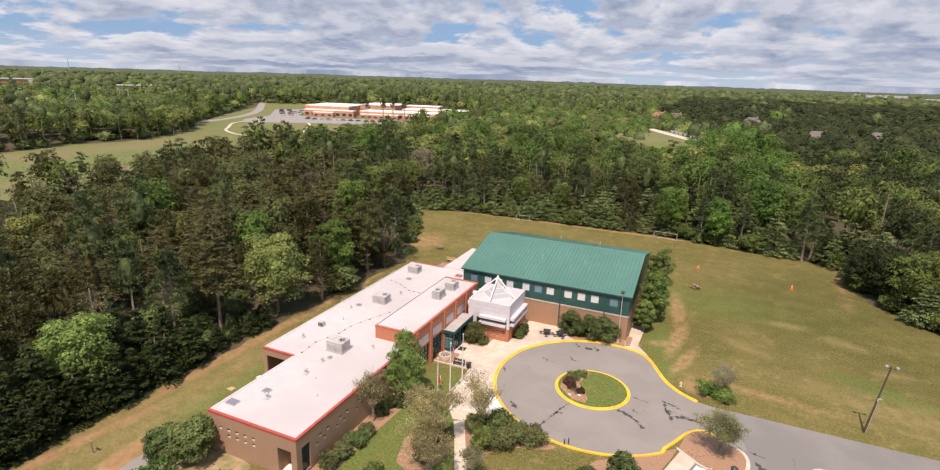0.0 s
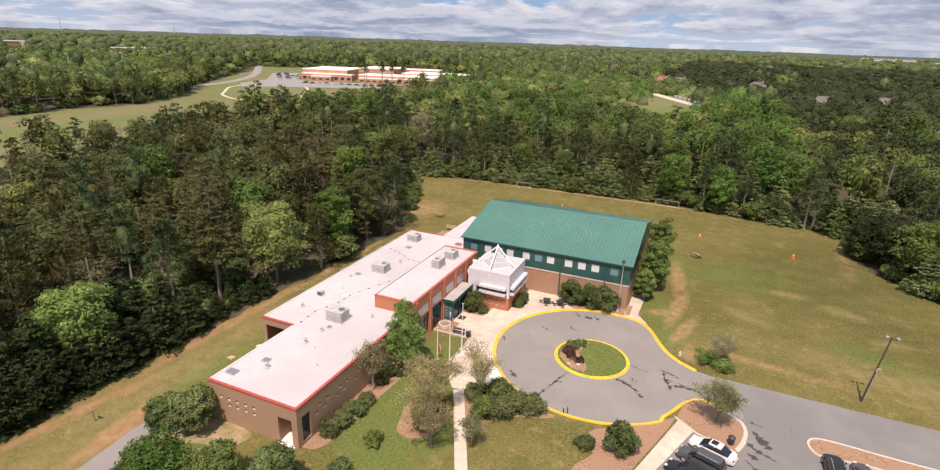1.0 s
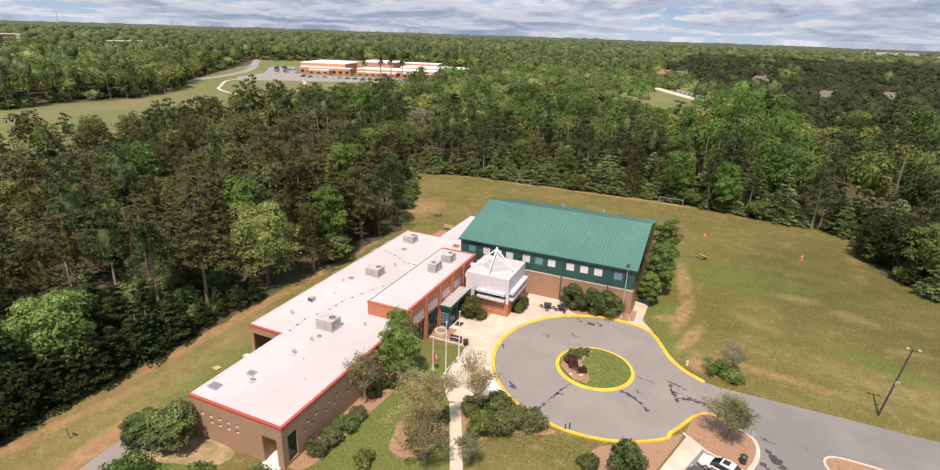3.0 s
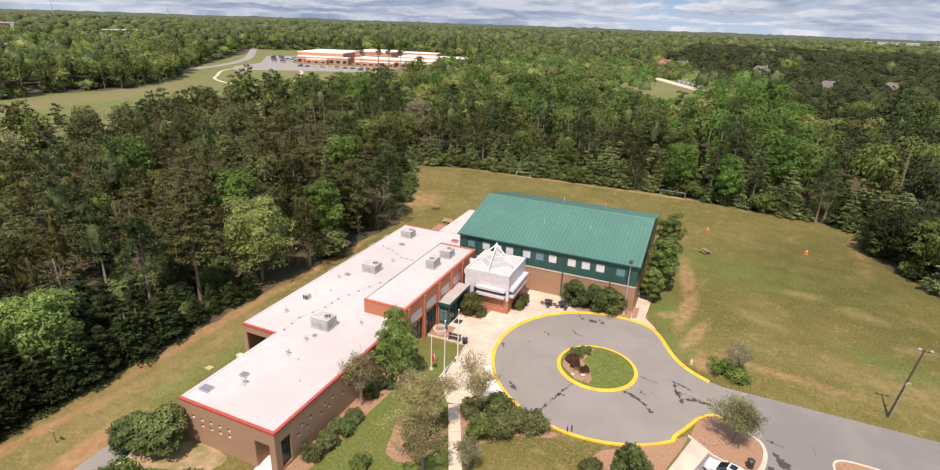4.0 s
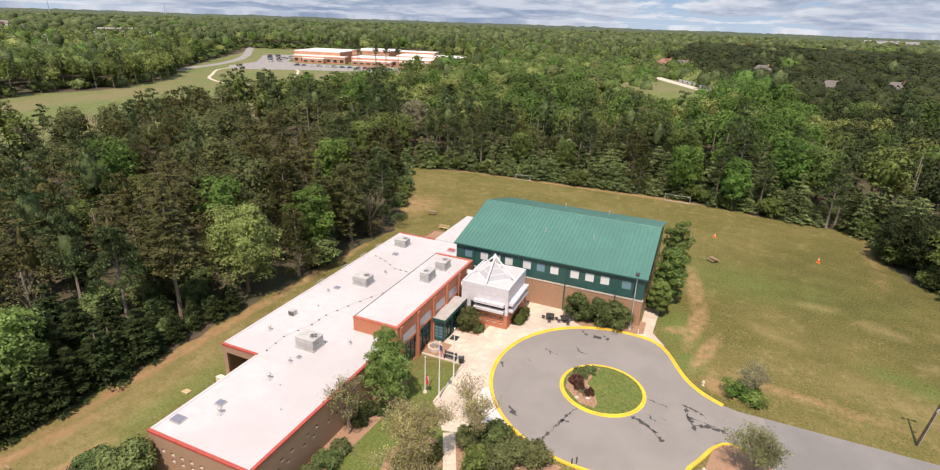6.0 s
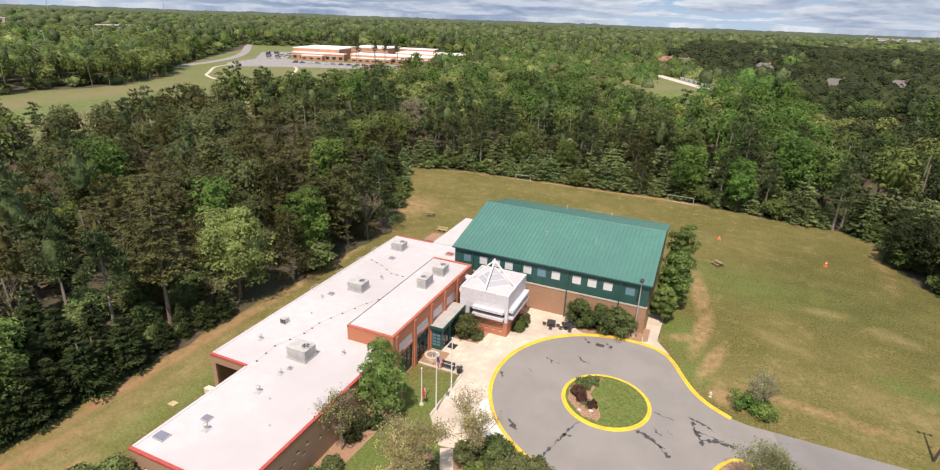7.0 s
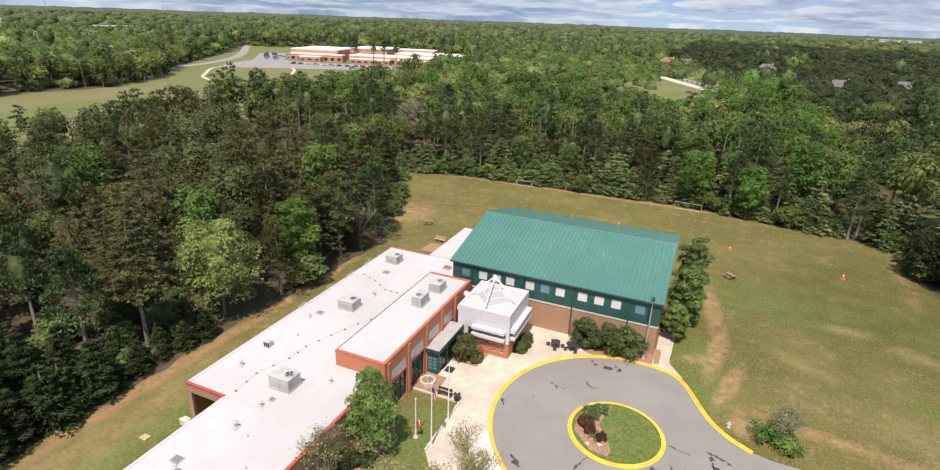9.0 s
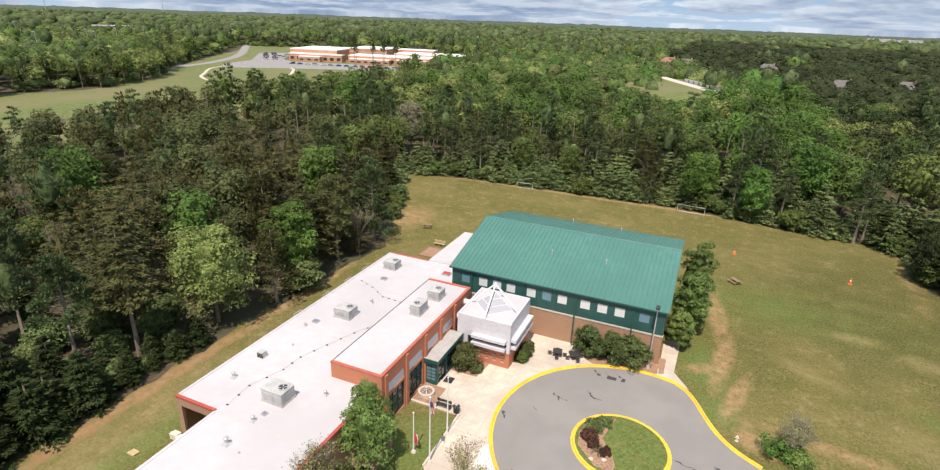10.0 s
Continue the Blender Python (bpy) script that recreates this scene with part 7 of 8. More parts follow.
    part("bumper", Geo().box(-2.46, -0.66, 0.34, -2.28, 0.66, 0.52), M_DARK if kind == "suv" else mat, c)
    part("number_plate", Geo().box(-2.475, -0.26, 0.55, -2.44, 0.26, 0.67), M_PAINT, c)
    return c


YAW = 159.7
wc = car_template("sedan", P_WHITE, "white saloon car with a sunroof in a parking stall", True)
wc.matrix_basis = pose(5.65, 55.15, 0.012, 0, 0, YAW)
gc = car_template("suv", P_GREY, "dark grey estate car with roof rails in a parking stall")
gc.matrix_basis = pose(4.55, 52.75, 0.012, 0, 0, YAW)
bc = car_template("sedan", P_BLACK, "black saloon car in a parking stall")
bc.matrix_basis = pose(3.6, 50.15, 0.012, 0, 0, YAW)
w2 = car_template("suv", P_WHITE, "white estate car in a parking stall")
w2.matrix_basis = pose(2.6, 47.5, 0.012, 0, 0, YAW)
b2 = car_template("suv", P_BLACK, "black estate car parked against the divider")
b2.matrix_basis = pose(17.3, 57.4, 0.012, 0, 0, 90)
b3 = car_template("sedan", P_GREY, "dark grey saloon car parked against the divider")
b3.matrix_basis = pose(19.9, 57.3, 0.012, 0, 0, 90)
tb = thing("parking_bin", (7.5, 57.6, 0.13), "round black rubbish bin on the mulch by the cars", "bin")
part("drum", Geo().tube((7.5, 57.6, 0.13), (7.5, 57.6, 1.0), 0.32, 0.36, 14), M_DARK, tb)
part("lid", Geo().tube((7.5, 57.6, 1.0), (7.5, 57.6, 1.2), 0.4, 0.18, 14), M_DARK, tb)

# ---- garden trees and shrubs ----


def shrub(at, h, r, mat, seed, label, name="shrub", dense=1.0, size=0.2, lobes=11, group="garden shrubs"):
    """A low bush: short stems and a crown of leaf clumps down to the ground."""
    rng = np.random.default_rng(seed)
    s = thing(name, at, label, "shrub", group)
    pts, lb = lobes_crown(rng, h * 0.97, r, 0.02, int(lobes * 1.3), int(300 * dense), size * 0.58, 0.0, 0.5, 0.82)
    pts[:, :, 2] = np.maximum(pts[:, :, 2], 0.02)
    g = Geo()
    for c, lr in lb[:5]:
        g.tube((0, 0, -0.05), tuple(c * np.array([0.8, 0.8, 0.9])), 0.05, 0.015, 5)
    st = new("stems", mesh_from("stems", g, M_BARK))
    st.parent = s
    cr = new("foliage", quads("foliage", pts, mat))
    cr.parent = s
    return s


def branchy_tree(at, h, r, seed, label, leaf_mat, leaves=700, size=0.16, name="ornamental_tree", forks=3, low_mat=None, low_leaves=900, stems=2, first=0.33):
    """A thin-crowned tree whose branches show through its sparse young leaves."""
    rng = random.Random(seed)
    nr = np.random.default_rng(seed)
    t = thing(name, at, label, "tree", "ornamental trees")
    g = Geo()
    tips = []

    def grow(p, d, ln, rad, depth):
        q = p + d * ln
        g.tube(p, q, rad, rad * 0.68, 5 if depth < 2 else 4)
        if depth >= 2:
            tips.append((p, q))
        if depth >= forks + 1:
            return
        for k in range(4 if depth == 0 else 3):
            side = Vector((rng.uniform(-1, 1), rng.uniform(-1, 1), rng.uniform(0.05, 0.9)))
            grow(p.lerp(q, rng.uniform(0.55, 1.0)), (d * 0.75 + side * (0.95 * r / h * 2.2)).normalized(), ln * rng.uniform(0.55, 0.8), rad * 0.58, depth + 1)

    lean = 0.12 * stems ** 1.5 / 2.8
    for k in range(stems):
        grow(Vector((0, 0, -0.05)), Vector((rng.uniform(-lean, lean), rng.uniform(-lean, lean), 1)).normalized(), h * first, 0.03 + 0.007 * h, 0)
    tr = new("trunk", mesh_from("trunk", g, M_PALEBARK))
    tr.parent = t
    def leaf_set(pname, count, mt, sz, low):
        cen = np.array([tuple(a.lerp(b, rng.uniform(0.2, 1.2))) for a, b in (rng.choice(tips) for _ in range(count * 2 if low else count))])
        if low:
            cen = cen[np.argsort(cen[:, 2] + nr.normal(0, 0.12 * h, len(cen)))[:count]]
        cen += nr.normal(0, 0.22, cen.shape)
        cr = new(pname, quads(pname, leaf_quads(nr, cen, nr.normal(0, 0.6, cen.shape), sz), mt))
        cr.parent = t

    leaf_set("crown", leaves, leaf_mat, size, False)
    if low_mat:
        leaf_set("lower_leaves", low_leaves, low_mat, size * 1.35, True)
    return t


def place(ob, x, y, z=0.0, turn=0.0, sc=1.0):
    ob.matrix_basis = Matrix.LocRotScale((x, y, z), Euler((0, 0, turn)), (sc, sc, sc))
    return ob


# bright tree beside the wing
place(tree_template("lawn_tree", "cone", 71, 9.8, 3.3, L_YOUNG, "bright green leafy tree between lawn and brick wall", base=0.05, size=0.16, dense=1.2), -32.2, 55.0)
# dark round trees at the wing's end
place(tree_template("end_tree", "clump", 72, 5.0, 2.5, L_DARKSHRUB, "dark green rounded tree at the end of the wing", base=0.06, size=0.13, dense=1.5), -46.4, 34.0)
place(tree_template("end_tree", "clump", 73, 3.7, 2.0, L_DARKSHRUB, "dark green rounded tree beside the service drive", base=0.04, size=0.13, dense=1.4), -49.6, 33.0)
place(tree_template("front_tree", "clump", 74, 6.0, 3.2, L_BRIGHT, "bright green leafy tree in front of the wing", base=0.1, size=0.14, dense=1.5), -42.0, 25.9)
place(tree_template("front_tree", "clump", 75, 4.6, 2.3, L_DEC, "olive-green leafy tree in front of the wing", base=0.05, size=0.14, dense=1.0), -37.6, 29.2)
place(tree_template("front_tree", "clump", 76, 4.9, 2.3, L_DARKSHRUB, "dark green dense tree in front of the wing", base=0.04, size=0.13, dense=1.4), -32.4, 31.2)
# trees behind the gymnasium's corner
place(tree_template("gym_tree", "clump", 77, 12.4, 2.7, L_GYM, "tall green tree close to the gymnasium's side wall", base=0.05, size=0.15, dense=1.4), -5.4, 101.2)
place(tree_template("gym_tree", "clump", 78, 10.0, 2.5, L_GYM, "green tree close to the gymnasium's side wall", base=0.04, size=0.15, dense=1.4), -5.5, 95.8)
place(tree_template("gym_tree", "clump", 79, 5.4, 1.7, L_GYM, "green tree at the gymnasium's corner", base=0.03, size=0.14, dense=1.2), -6.3, 91.0)
shrub((-7.3, 94.2, 0), 2.6, 1.5, L_OLIVE, 80, "grey-olive bush against the gymnasium's side wall")

# single trees that stand out along the wood's edge
place(tree_template("edge_tree", "clump", 201, 14.6, 5.4, L_LIME, "large pale lime-green tree at the wood's edge", base=0.06, size=0.2, dense=1.6), -66.0, 68.5)
place(tree_template("edge_tree", "clump", 202, 14.2, 4.0, L_BRIGHT, "bright green leafy tree at the wood's edge", base=0.06, size=0.2, dense=1.5), -64.8, 82.6)
place(tree_template("edge_tree", "clump", 203, 11.5, 4.8, L_YOUNG, "yellow-green leafy tree at the wood's edge", base=0.04, size=0.2, dense=1.5), -68.6, 36.5)
place(tree_template("edge_tree", "puff", 204, 17.0, 4.9, L_PINE, "tall grey-green rounded pine at the wood's corner", base=0.06, size=0.26, dense=1.5), -63.6, 104.5)
place(tree_template("edge_tree", "clump", 205, 16.0, 3.4, L_OLIVE, "grey-olive budding tree at the wood's edge", base=0.15, size=0.2, dense=0.9), -64.4, 94.0)
place(tree_template("edge_tree", "clump", 206, 12.0, 5.6, L_DEC, "broad green leafy tree at the meadow's far edge", base=0.03, size=0.24, dense=1.5), 40.5, 123.5)
place(tree_template("edge_tree", "clump", 207, 17.0, 4.8, L_BUD, "tall olive-brown budding tree behind the meadow", base=0.3, size=0.2, dense=1.1), -91.0, 168.0)
place(tree_template("edge_tree", "layer", 208, 17.5, 4.6, L_BROWNPINE, "tall brownish pine with a long bare trunk", base=0.45, size=0.30, dense=1.1), -68.2, 58.1)
place(tree_template("edge_tree", "puff", 209, 14.5, 3.6, L_PINE, "green pine with a slanting bare trunk", base=0.45, size=0.26, dense=1.0), -73.0, 53.5)
place(tree_template("edge_tree", "puff", 210, 15.0, 4.2, L_PINE, "lone dark conifer standing in the far field", base=0.05, size=0.3, dense=1.0), -203.6, 220.3)

branchy_tree((-62.2, 97.6, 0), 13.0, 3.2, 12, "pale grey bare-branched tree at the wood's edge", L_TWIG, 700, 0.08, forks=4)

# big evergreen shrubs before the gymnasium
for k, (x, y, h, r) in enumerate(((-17.0, 83.9, 4.0, 1.75), (-14.0, 83.8, 3.7, 1.75), (-11.5, 83.9, 3.9, 1.9))):
    shrub((x, y, 0.1), h, r, L_DARKSHRUB, 90 + k, "large dark evergreen shrub in front of the gymnasium", dense=1.8, size=0.22, lobes=14)
shrub((-30.6, 74.0, 0.1), 3.0, 1.9, L_OLIVE, 95, "olive-green rounded shrub beside the tower", dense=1.6)
shrub((-28.9, 73.8, 0.1), 0.9, 0.8, L_OLIVE, 96, "low olive plant beside the tower")
for k in range(3):
    shrub((-24.35, 78.4 + 1.25 * k, 0.1), 1.4, 0.85, L_OLIVE if k else L_DEC, 97 + k, "clipped olive-green hedge bush beside the tower", "hedge_bush")

# shrubs along the wing's side wall
for k, (x, y, h, r, mt, lb) in enumerate((
        (-32.9, 39.8, 1.5, 1.1, L_JUNIPER, "rounded olive-green shrub against the brick wall"), (-32.6, 41.8, 1.6, 1.2, L_JUNIPER, "rounded olive-green shrub against the brick wall"),
        (-32.4, 44.2, 1.35, 1.2, L_DARKSHRUB, "rounded dark green shrub against the brick wall"), (-32.2, 46.2, 1.2, 1.0, L_JUNIPER, "rounded olive-green shrub against the brick wall"),
        (-32.8, 50.4, 1.0, 0.8, L_OLIVE, "brownish shrub against the brick wall"), (-33.0, 52.4, 1.2, 1.0, L_JUNIPER, "olive-green shrub against the brick wall"),
        (-31.9, 53.2, 0.8, 0.8, L_DARKSHRUB, "dark low shrub against the brick wall"))):
    shrub((x, y, 0), h, r, mt, 110 + k, lb)
branchy_tree((-33.0, 48.6, 0), 7.2, 2.8, 5, "bare-branched small tree with young leaves against the brick wall", L_TWIG, 1200, 0.08, forks=4, low_mat=L_OLIVE, low_leaves=900)
shrub((-27.8, 40.6, 0), 1.4, 0.95, L_YOUNG, 120, "bright lime-green young bush in the lawn", dense=0.6)
shrub((-28.4, 35.6, 0), 1.4, 1.1, L_DARKSHRUB, 121, "dark green bush in the lawn")
# budding trees along the footpath
branchy_tree((-24.6, 48.0, 0), 10.5, 4.4, 6, "budding tan-green tree beside the footpath", L_TWIG, 6800, 0.08, forks=4, stems=3)
branchy_tree((-22.0, 43.0, 0), 9.5, 4.2, 7, "budding tan-green tree beside the footpath", L_TWIG, 6500, 0.08, forks=4, stems=3)
branchy_tree((-20.6, 53.4, 0), 9.6, 4.2, 8, "pale budding tree between footpath and ring", L_TWIG, 4200, 0.075, forks=4, stems=3, first=0.28)
branchy_tree((-18.2, 45.0, 0), 5.6, 3.0, 9, "budding greenish tree beside the footpath", L_PALETWIG, 2600, 0.08, forks=4, stems=3, first=0.24)
shrub((-25.4, 47.2, 0), 1.3, 1.2, L_JUNIPER, 122, "olive low shrub in the mulch beside the footpath")
shrub((-23.6, 49.3, 0), 1.4, 1.1, L_OLIVE, 123, "olive shrub in the mulch beside the footpath")
shrub((-24.0, 45.4, 0), 1.2, 1.2, L_OLIVE, 124, "olive shrub in the mulch beside the footpath")
shrub((-19.2, 49.8, 0), 2.5, 1.4, L_YOUNG, 125, "bright lime-green shrub beside the footpath", dense=1.2)
for k, (x, y, h, r) in enumerate(((-21.0, 53.2, 1.6, 1.3), (-18.4, 54.0, 2.0, 1.9), (-16.2, 53.2, 1.9, 1.8), (-14.4, 53.6, 1.6, 1.6), (-17.4, 51.4, 1.7, 1.6))):
    shrub((x, y, 0), h, r, L_JUNIPER if k != 1 else L_DARKSHRUB, 130 + k, "spreading olive-green evergreen shrub beside the ring", dense=1.3)
shrub((-3.4, 51.2, 0), 3.6, 1.5, L_DARKSHRUB, 140, "dense dark evergreen bush in the mulch beside the ring", dense=1.8, lobes=14)
shrub((-7.0, 50.2, 0), 0.9, 1.0, L_OLIVE, 141, "low olive shrub in the mulch")
branchy_tree((5.9, 61.2, 0.1), 9.6, 8.4, 10, "thin-crowned tree with green lower leaves on the parking island", L_PALETWIG, 5600, 0.07, forks=4, low_mat=L_YOUNG, low_leaves=2200, stems=4, first=0.24)
branchy_tree((6.2, 74.9, 0), 9.0, 8.0, 11, "thin-crowned small tree with pale bare twigs in the grass", L_PALETWIG, 4500, 0.06, forks=4, stems=4, first=0.2)
shrub((5.0, 74.2, 0), 1.8, 1.7, L_BRIGHT, 142, "bright green leafy bush under the small tree", dense=0.55)
shrub((6.6, 73.4, 0), 1.7, 1.4, L_YOUNG, 143, "bright yellow-green bush under the small tree", dense=0.5)
# island planting
M_RUST = leaf_material("rust_brown_leaves", (0.085, 0.045, 0.03), (0.15, 0.085, 0.055))
for k, (x, y, h, r, mt) in enumerate(((-12.4, 71.0, 0.45, 0.85, L_DARKSHRUB), (-13.0, 70.4, 0.5, 0.9, L_DARKSHRUB), (-13.3, 69.6, 0.45, 0.9, L_DARKSHRUB), (-13.4, 68.8, 0.45, 0.9, M_RUST), (-13.3, 68.0, 0.4, 0.85, M_RUST),
                                      (-12.8, 67.2, 0.4, 0.7, M_RUST), (-11.4, 66.5, 0.45, 0.6, M_RUST))):
    shrub((x, y, 0.13), h, r, mt, 150 + k, "low dark planting on the island", dense=0.55, size=0.18, lobes=8, group="island shrubs")
pl = thing("trailing_plant", (-12.2, 66.4, 0.13), "pale trailing plant with thin arching stems on the island", "plant")
arching = random.Random(21)
for k in range(22):
    a, ln = arching.uniform(0, 6.28), arching.uniform(0.6, 1.4)
    c, s2 = math.cos(a) * ln, math.sin(a) * ln
    g = Geo().tube((-12.2, 66.4, 0.13), (-12.2 + c * 0.5, 66.4 + s2 * 0.5, 0.5), 0.03, 0.03, 4)
    g.tube((-12.2 + c * 0.5, 66.4 + s2 * 0.5, 0.5), (-12.2 + c, 66.4 + s2, 0.2), 0.03, 0.015, 4)
    part("stem", g, L_PALETWIG, pl)
for k, (x, y) in enumerate(((-11.4, 65.4), (-12.6, 65.0))):
    solid("rock", Geo().ball((x, y, 0.26), 0.28, 0.23, 0.2, 5, 8, 0.15, random.Random(k)), M_KERB, "pale boulder in the island bed", "rock")

# ---- far school ----
far = thing("far_school", (-300, 450, 0), "long far school of orange brick with white flat roofs", "building")
M_FARBRICK = material("far_orange_brick", [(0.46, 0.22, 0.14), (0.56, 0.29, 0.19)], 0.9, 0.5, 0.05, 0.1)
FX = Vector((0.974, 0.225))
FY = Vector((-0.225, 0.974))


def far_block(name_roof, u0, u1, v0, v1, h):
    o = Vector((-360, 421))
    c = [o + FX * u + FY * v for u, v in ((u0, v0), (u1, v0), (u1, v1), (u0, v1))]
    w = part("block", Geo().prism([p[:] for p in c], 0, h), M_FARBRICK, far)
    part("roof", Geo().prism([p[:] for p in c], h + 0.005, h + 0.6), M_PALE, w)
    a, b = c[0] - FY * 0.2, c[1] - FY * 0.2
    part("band", Geo().prism([a[:], b[:], (b + FY * 0.18)[:], (a + FY * 0.18)[:]], h * 0.66, h * 0.73), M_CONC, w, "pale stone band")
    n = int((u1 - u0) / 6)
    for k in range(n):
        u = u0 + (k + 0.5) * (u1 - u0) / n
        a, b = o + FX * (u - 1.6) + FY * (v0 - 0.15), o + FX * (u + 1.6) + FY * (v0 - 0.15)
        a2, b2 = a + FY * 0.1, b + FY * 0.1
        part("window", Geo().prism([a[:], b[:], b2[:], a2[:]], 1.2, min(h - 1.0, 3.6)), M_GLASS, w)


far_block("roof", 0, 44.2, 12, 60, 9.0)
far_block("roof", 2.6, 52, 4, 11.9, 5.5)
far_block("roof", 44.33, 80.6, 40, 80, 10.0)
far_block("roof", 57.2, 130, 6, 30, 6.0)
far_block("roof", 91, 153.4, 30.1, 60, 7.5)
far_block("roof", 135.2, 174.2, 8, 29, 6.0)
far_block("roof", 154.7, 195, 34, 58, 8.0)
far_block("roof", 60, 96, 0, 5.8, 3.6)
far_block("roof", 101, 128, 1, 5.8, 4.2)
far_block("roof", 14, 34, -1.5, 3.8, 3.8)
far_block("roof", 84, 120, 61, 76, 9.5)
M_LOT = material("pale_asphalt", [(0.23, 0.225, 0.22), (0.31, 0.30, 0.29)], 0.95, 0.3, 0.03, 0.1)
solid("school_lot", Geo().prism([(-378, 401), (-434, 470), (-417, 494), (-363, 424), (-346, 416), (-291, 430), (-256, 440), (-228, 404), (-261, 391), (-307, 364), (-345, 338), (-367, 359)], -0.2, 0.03), M_LOT, "pale asphalt car park before the far school", "road", "structure")
solid("school_road", Geo().sweep(smooth_path([(-356, 290), (-369, 323), (-381, 360), (-406, 407), (-444, 457), (-519, 540), (-545, 575)], 5), [(-4, 0.0), (-4, 0.05), (4, 0.05), (4, 0.0)]), M_LOT, "pale road leading away past the far school", "road", "structure")
solid("field_path", Geo().sweep(smooth_path([(-352, 345), (-344, 325), (-322, 300), (-306, 283), (-281, 270.5), (-262.6, 274.8), (-247, 281), (-250, 291), (-268.3, 319.1), (-295, 356), (-306, 366)], 6), [(-1.0, 0.0), (-1.0, 0.04), (1.0, 0.04), (1.0, 0.0)]), M_CONC, "pale looped footpath in the far field", "path", "structure")
cols = [P_WHITE, P_SILVER, P_BLACK, P_RED, P_BLUE, P_GREY]
fc = [car_template("suv" if k % 2 else "sedan", cols[k], lb) for k, lb in enumerate(("white car parked at the far school", "silver car parked at the far school", "black car parked at the far school", "red car parked at the far school", "blue car parked at the far school", "grey car parked at the far school"))]
rr = random.Random(9)
for k in range(58):
    row, col = k // 15, k % 15
    x, y = -424 + col * 3.7 + row * 5, 468 - col * 4.0 + row * 6
    if k >= 44:
        x, y = -392 + (k - 44) % 7 * 4.5, 448 + (k - 44) // 7 * 14 - (k - 44) % 7 * 2.5
    elif k >= 30:
        x, y = -330 + (k - 30) * 6.5, 396 + (k - 30) * 1.6
    m = pose(x, y, 0.03, 0, 0, 60 + rr.choice((0, 180)))
    if k < 6:
        fc[k].matrix_basis = m
    else:
        copy_thing(fc[rr.randrange(6) if k < 44 else rr.choice((0, 0, 1))], m)

tall = tree_template("thin_pine", "puff", 301, 22.0, 2.3, L_PINE, "thin tall pine with a high small crown before the far school", base=0.66, size=0.3, dense=0.3, group="thin pines")
for k, (x, y, h) in enumerate(((-262, 386, 22), (-256, 380, 20), (-249, 391, 23), (-244, 384, 21), (-240, 391, 22), (-234, 383, 23), (-230, 393, 21), (-226, 386, 24))):
    place(copy_thing(tall, Matrix.Identity(4)) if k else tall, x, y, 0, k, h / 22)

# ---- far road and houses ----


def hill():
    g = Geo()
    n, m = 34, 26
    for j in range(m):
        for i in range(n):
            x, y = -75 + 110 * i / (n - 1), 255 + 140 * j / (m - 1)
            k = min(1, max(0, (y - 262) / 40)) * min(1, max(0, (x + 72) / 22)) * min(1, max(0, (32 - x) / 22)) * min(1, max(0, (394 - y) / 14))
            g.v.append((x, y, -0.2 + 11.2 * (3 * k * k - 2 * k ** 3)))
    g.f = [(j * n + i, j * n + i + 1, (j + 1) * n + i + 1, (j + 1) * n + i) for j in range(m - 1) for i in range(n - 1)]
    return g


solid("road_bank", hill(), M_FIELD, "grassy bank carrying the far road", "bank", "structure", smooth=True)
solid("far_road", Geo().sweep([(-40, 386), (-31, 366), (-17, 338), (-3.5, 311), (0, 303)], [(-3.2, 10.5), (-3.2, 11.08), (3.2, 11.08), (3.2, 10.5)]), M_KERB, "pale far road on a bank through the woods", "road", "structure")
gr = thing("guard_wall", (-15, 343, 11), "long low white wall beside the far road", "wall")
for k in range(8):
    a = Vector((-25.5 + 2.84 * k, 366 - 5.65 * k))
    part("panel", Geo().prism([a[:], (a + Vector((2.5, -5.0)))[:], (a + Vector((2.8, -4.9)))[:], (a + Vector((0.3, 0.1)))[:]], 10.8, 12.6), M_PANEL, gr)
    part("post", Geo().box(a.x - 0.35, a.y - 0.25, 10.8, a.x - 0.02, a.y + 0.25, 12.3), M_DARK, gr)


def house(at, sx, sy, h, roof_mat, label, turn):
    x, y, z = at
    o = thing("house", at, label, "house", "far houses")
    part("wall", Geo().box(x - sx / 2, y - sy / 2, 0, x + sx / 2, y + sy / 2, h), M_HOUSE, o)
    rf = part("roof", Geo().add([(x - sx / 2 - 0.5, y - sy / 2 - 0.6, h), (x + sx / 2 + 0.5, y - sy / 2 - 0.6, h), (x + sx / 2 + 0.5, y + sy / 2 + 0.6, h), (x - sx / 2 - 0.5, y + sy / 2 + 0.6, h), (x - sx / 4, y, h + 4.2), (x + sx / 4, y, h + 4.2)],
                                [(0, 1, 5, 4), (1, 2, 5), (2, 3, 4, 5), (3, 0, 4), (3, 2, 1, 0)]), roof_mat, o)
    part("chimney", Geo().box(x + sx / 4, y + 0.6, h + 1.5, x + sx / 4 + 1, y + 1.6, h + 5), M_FARBRICK, rf)
    for k in range(3):
        for zz in (1.2, 4.2):
            part("window", Geo().box(x - sx * 0.35 + k * sx * 0.3, y - sy / 2 - 0.06, zz, x - sx * 0.35 + k * sx * 0.3 + 1.3, y - sy / 2 - 0.005, zz + 1.5), M_GLASS, o)
    o.rotation_euler = (0, 0, radians(turn))


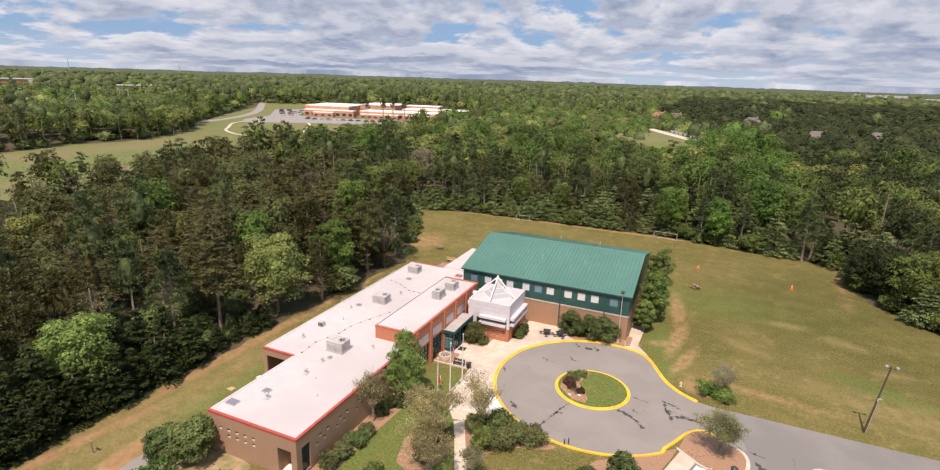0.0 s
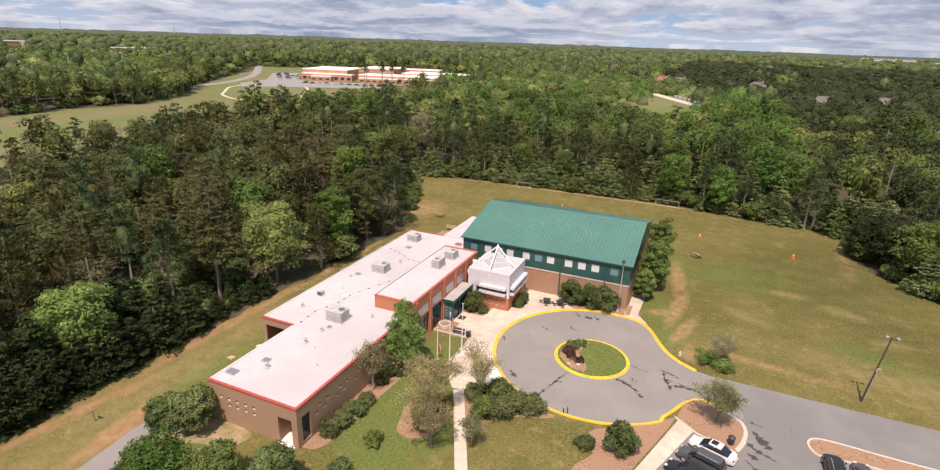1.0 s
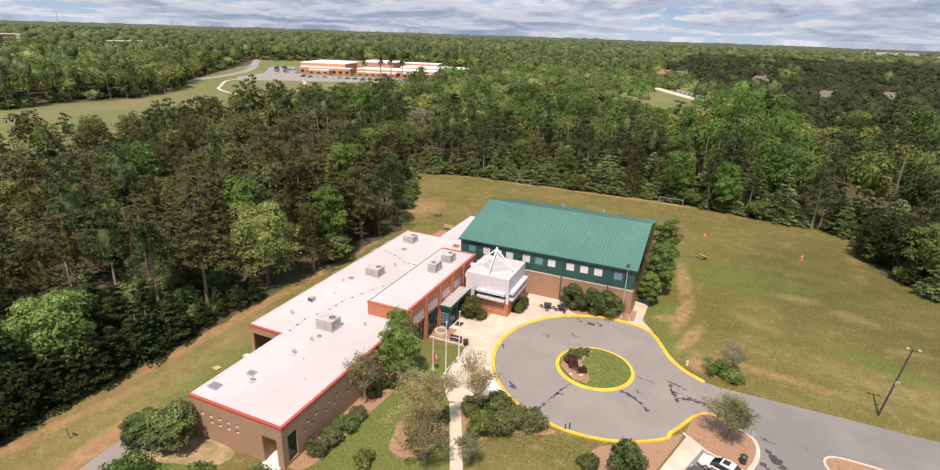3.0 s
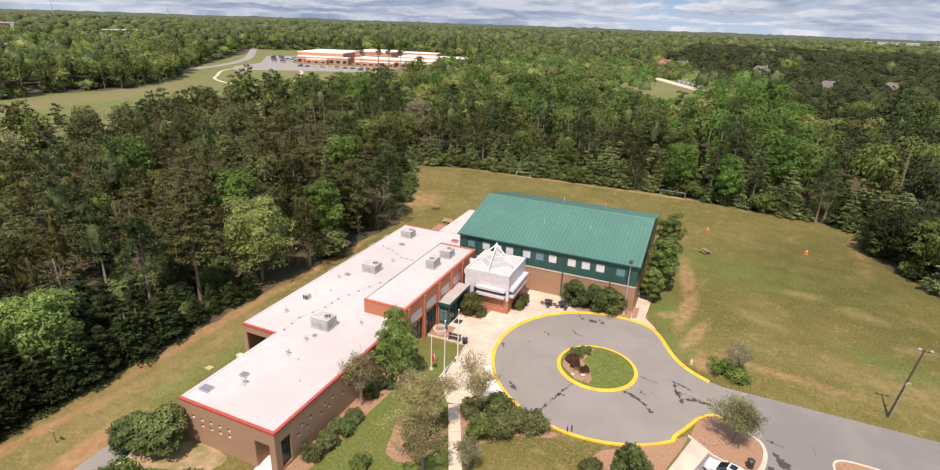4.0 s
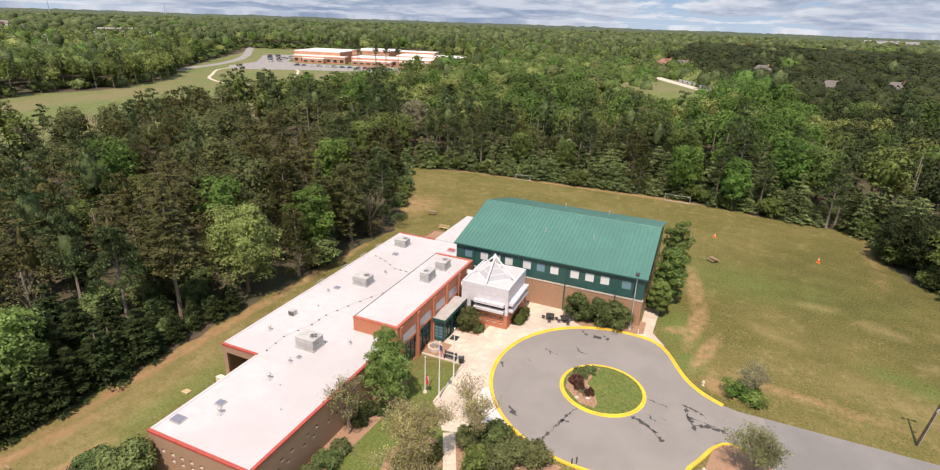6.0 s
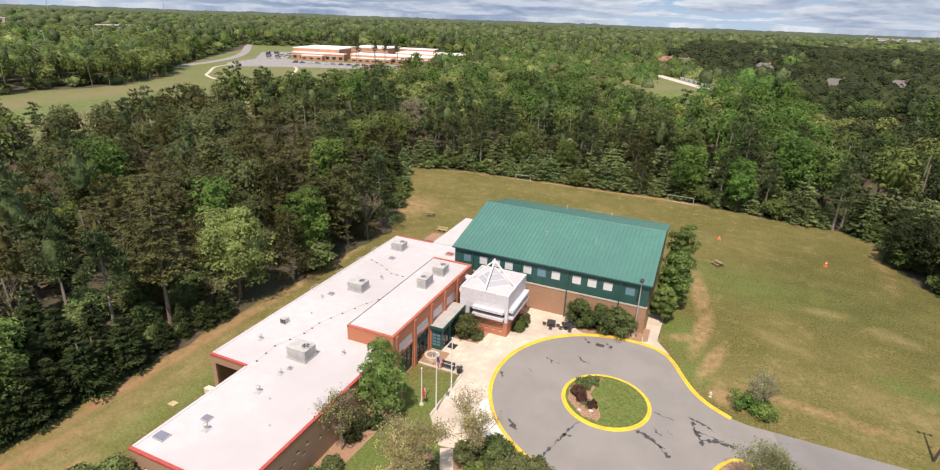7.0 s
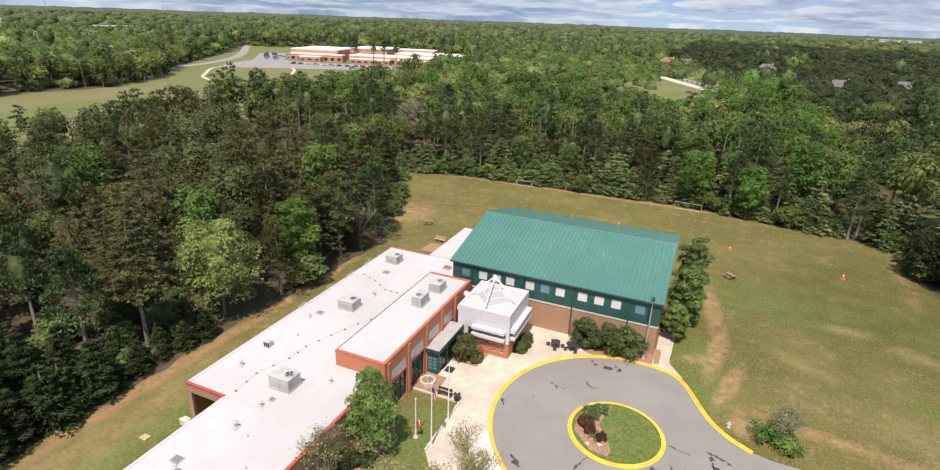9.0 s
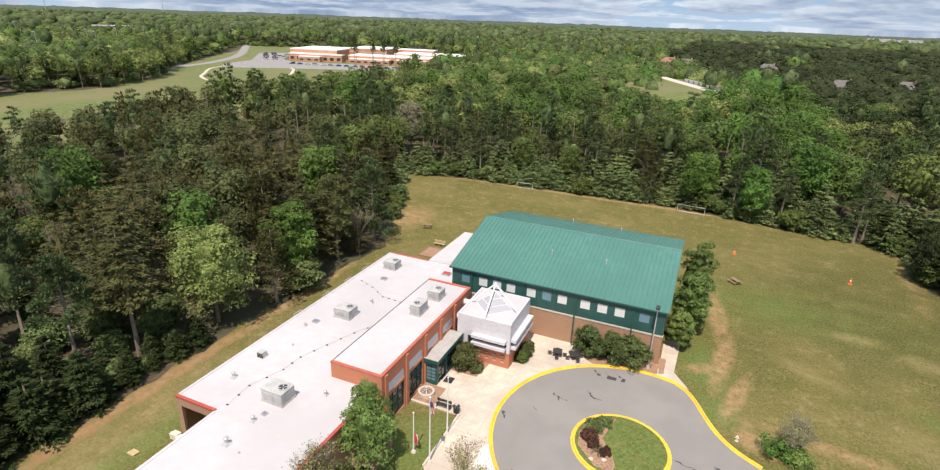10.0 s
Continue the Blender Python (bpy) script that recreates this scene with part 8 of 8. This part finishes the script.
M_HOUSE = material("house_siding", [(0.36, 0.34, 0.31), (0.46, 0.44, 0.40)], 0.8, 1, 0.1, 0.05)
M_REDROOF = material("red_shingle_roof", [(0.26, 0.13, 0.095), (0.33, 0.17, 0.125)], 0.9, 1, 0.2, 0.2)
M_GREYROOF = material("grey_shingle_roof", [(0.12, 0.11, 0.105), (0.18, 0.165, 0.155)], 0.9, 1, 0.2, 0.2)
for k, (x, y, red, turn) in enumerate(HOUSES):
    house((x, y, 0), 15, 11, 7.6 if y < 500 else 8.8, M_REDROOF if red else M_GREYROOF, "far two-storey house with a " + ("red" if red else "grey") + " roof among trees", turn)


def shed(at, sx, sy, h, wall_mat, label, turn):
    """A long low flat-roofed building far off."""
    x, y, z = at
    o = thing("far_building", at, label, "building", "distant buildings")
    part("wall", Geo().box(x - sx / 2, y - sy / 2, 0, x + sx / 2, y + sy / 2, h), wall_mat, o)
    part("roof", Geo().box(x - sx / 2 - 0.5, y - sy / 2 - 0.5, h + 0.01, x + sx / 2 + 0.5, y + sy / 2 + 0.5, h + 1.2), M_ROOF, o)
    for k in range(6):
        part("window", Geo().box(x - sx * 0.4 + k * sx * 0.15, y - sy / 2 - 0.3, h * 0.4, x - sx * 0.4 + k * sx * 0.15 + sx * 0.07, y - sy / 2 - 0.05, h * 0.75), M_GLASS, o)
    o.rotation_euler = (0, 0, radians(turn))


for at, sx, sy, h, mt, turn in (((-1070, 560, 0), 120, 40, 13, M_FARBRICK, 78), ((-1040, 600, 0), 60, 30, 11, M_PANEL, 78), ((-800, 575, 0), 62, 24, 11.5, M_FARBRICK, 60), ((-806, 622, 0), 26, 24, 11.5, M_PANEL, 60),
                                ((470, 1560, 0), 120, 60, 19, M_PANEL, -15), ((560, 1480, 0), 90, 60, 19, M_PANEL, -18), ((400, 1900, 0), 120, 60, 21, M_PANEL, -12)):
    shed(at, sx, sy, h, mt, "distant low building with a white roof above the trees", turn)
for x, y in ((-478, 254), (-465, 321), (-430, 304), (-473, 351), (-444, 354), (-430, 263), (-476, 428), (-640, 368), (-660, 396)):
    pt = thing("pitch_light", (x, y, 0), "tall pale steel floodlight mast among far trees", "light mast", "pitch lights")
    part("pole", Geo().tube((x, y, 0), (x, y, 21.5), 0.32, 0.2, 6), M_METAL, pt)
    part("lamp_bar", Geo().box(x - 1.1, y - 1.0, 21.5, x + 1.1, y - 0.4, 22.2), M_METAL, pt)
for x, y in ((-1560, 1284), (-1560, 952)):
    ms = thing("radio_mast", (x, y, 0), "thin grey radio mast on the horizon", "mast", "radio masts")
    part("mast", Geo().tube((x, y, 0), (x, y, 50), 1.3, 0.7, 6), M_METAL, ms)
    part("antenna", Geo().tube((x, y, 50), (x, y, 54), 0.4, 0.2, 6), M_METAL, ms)
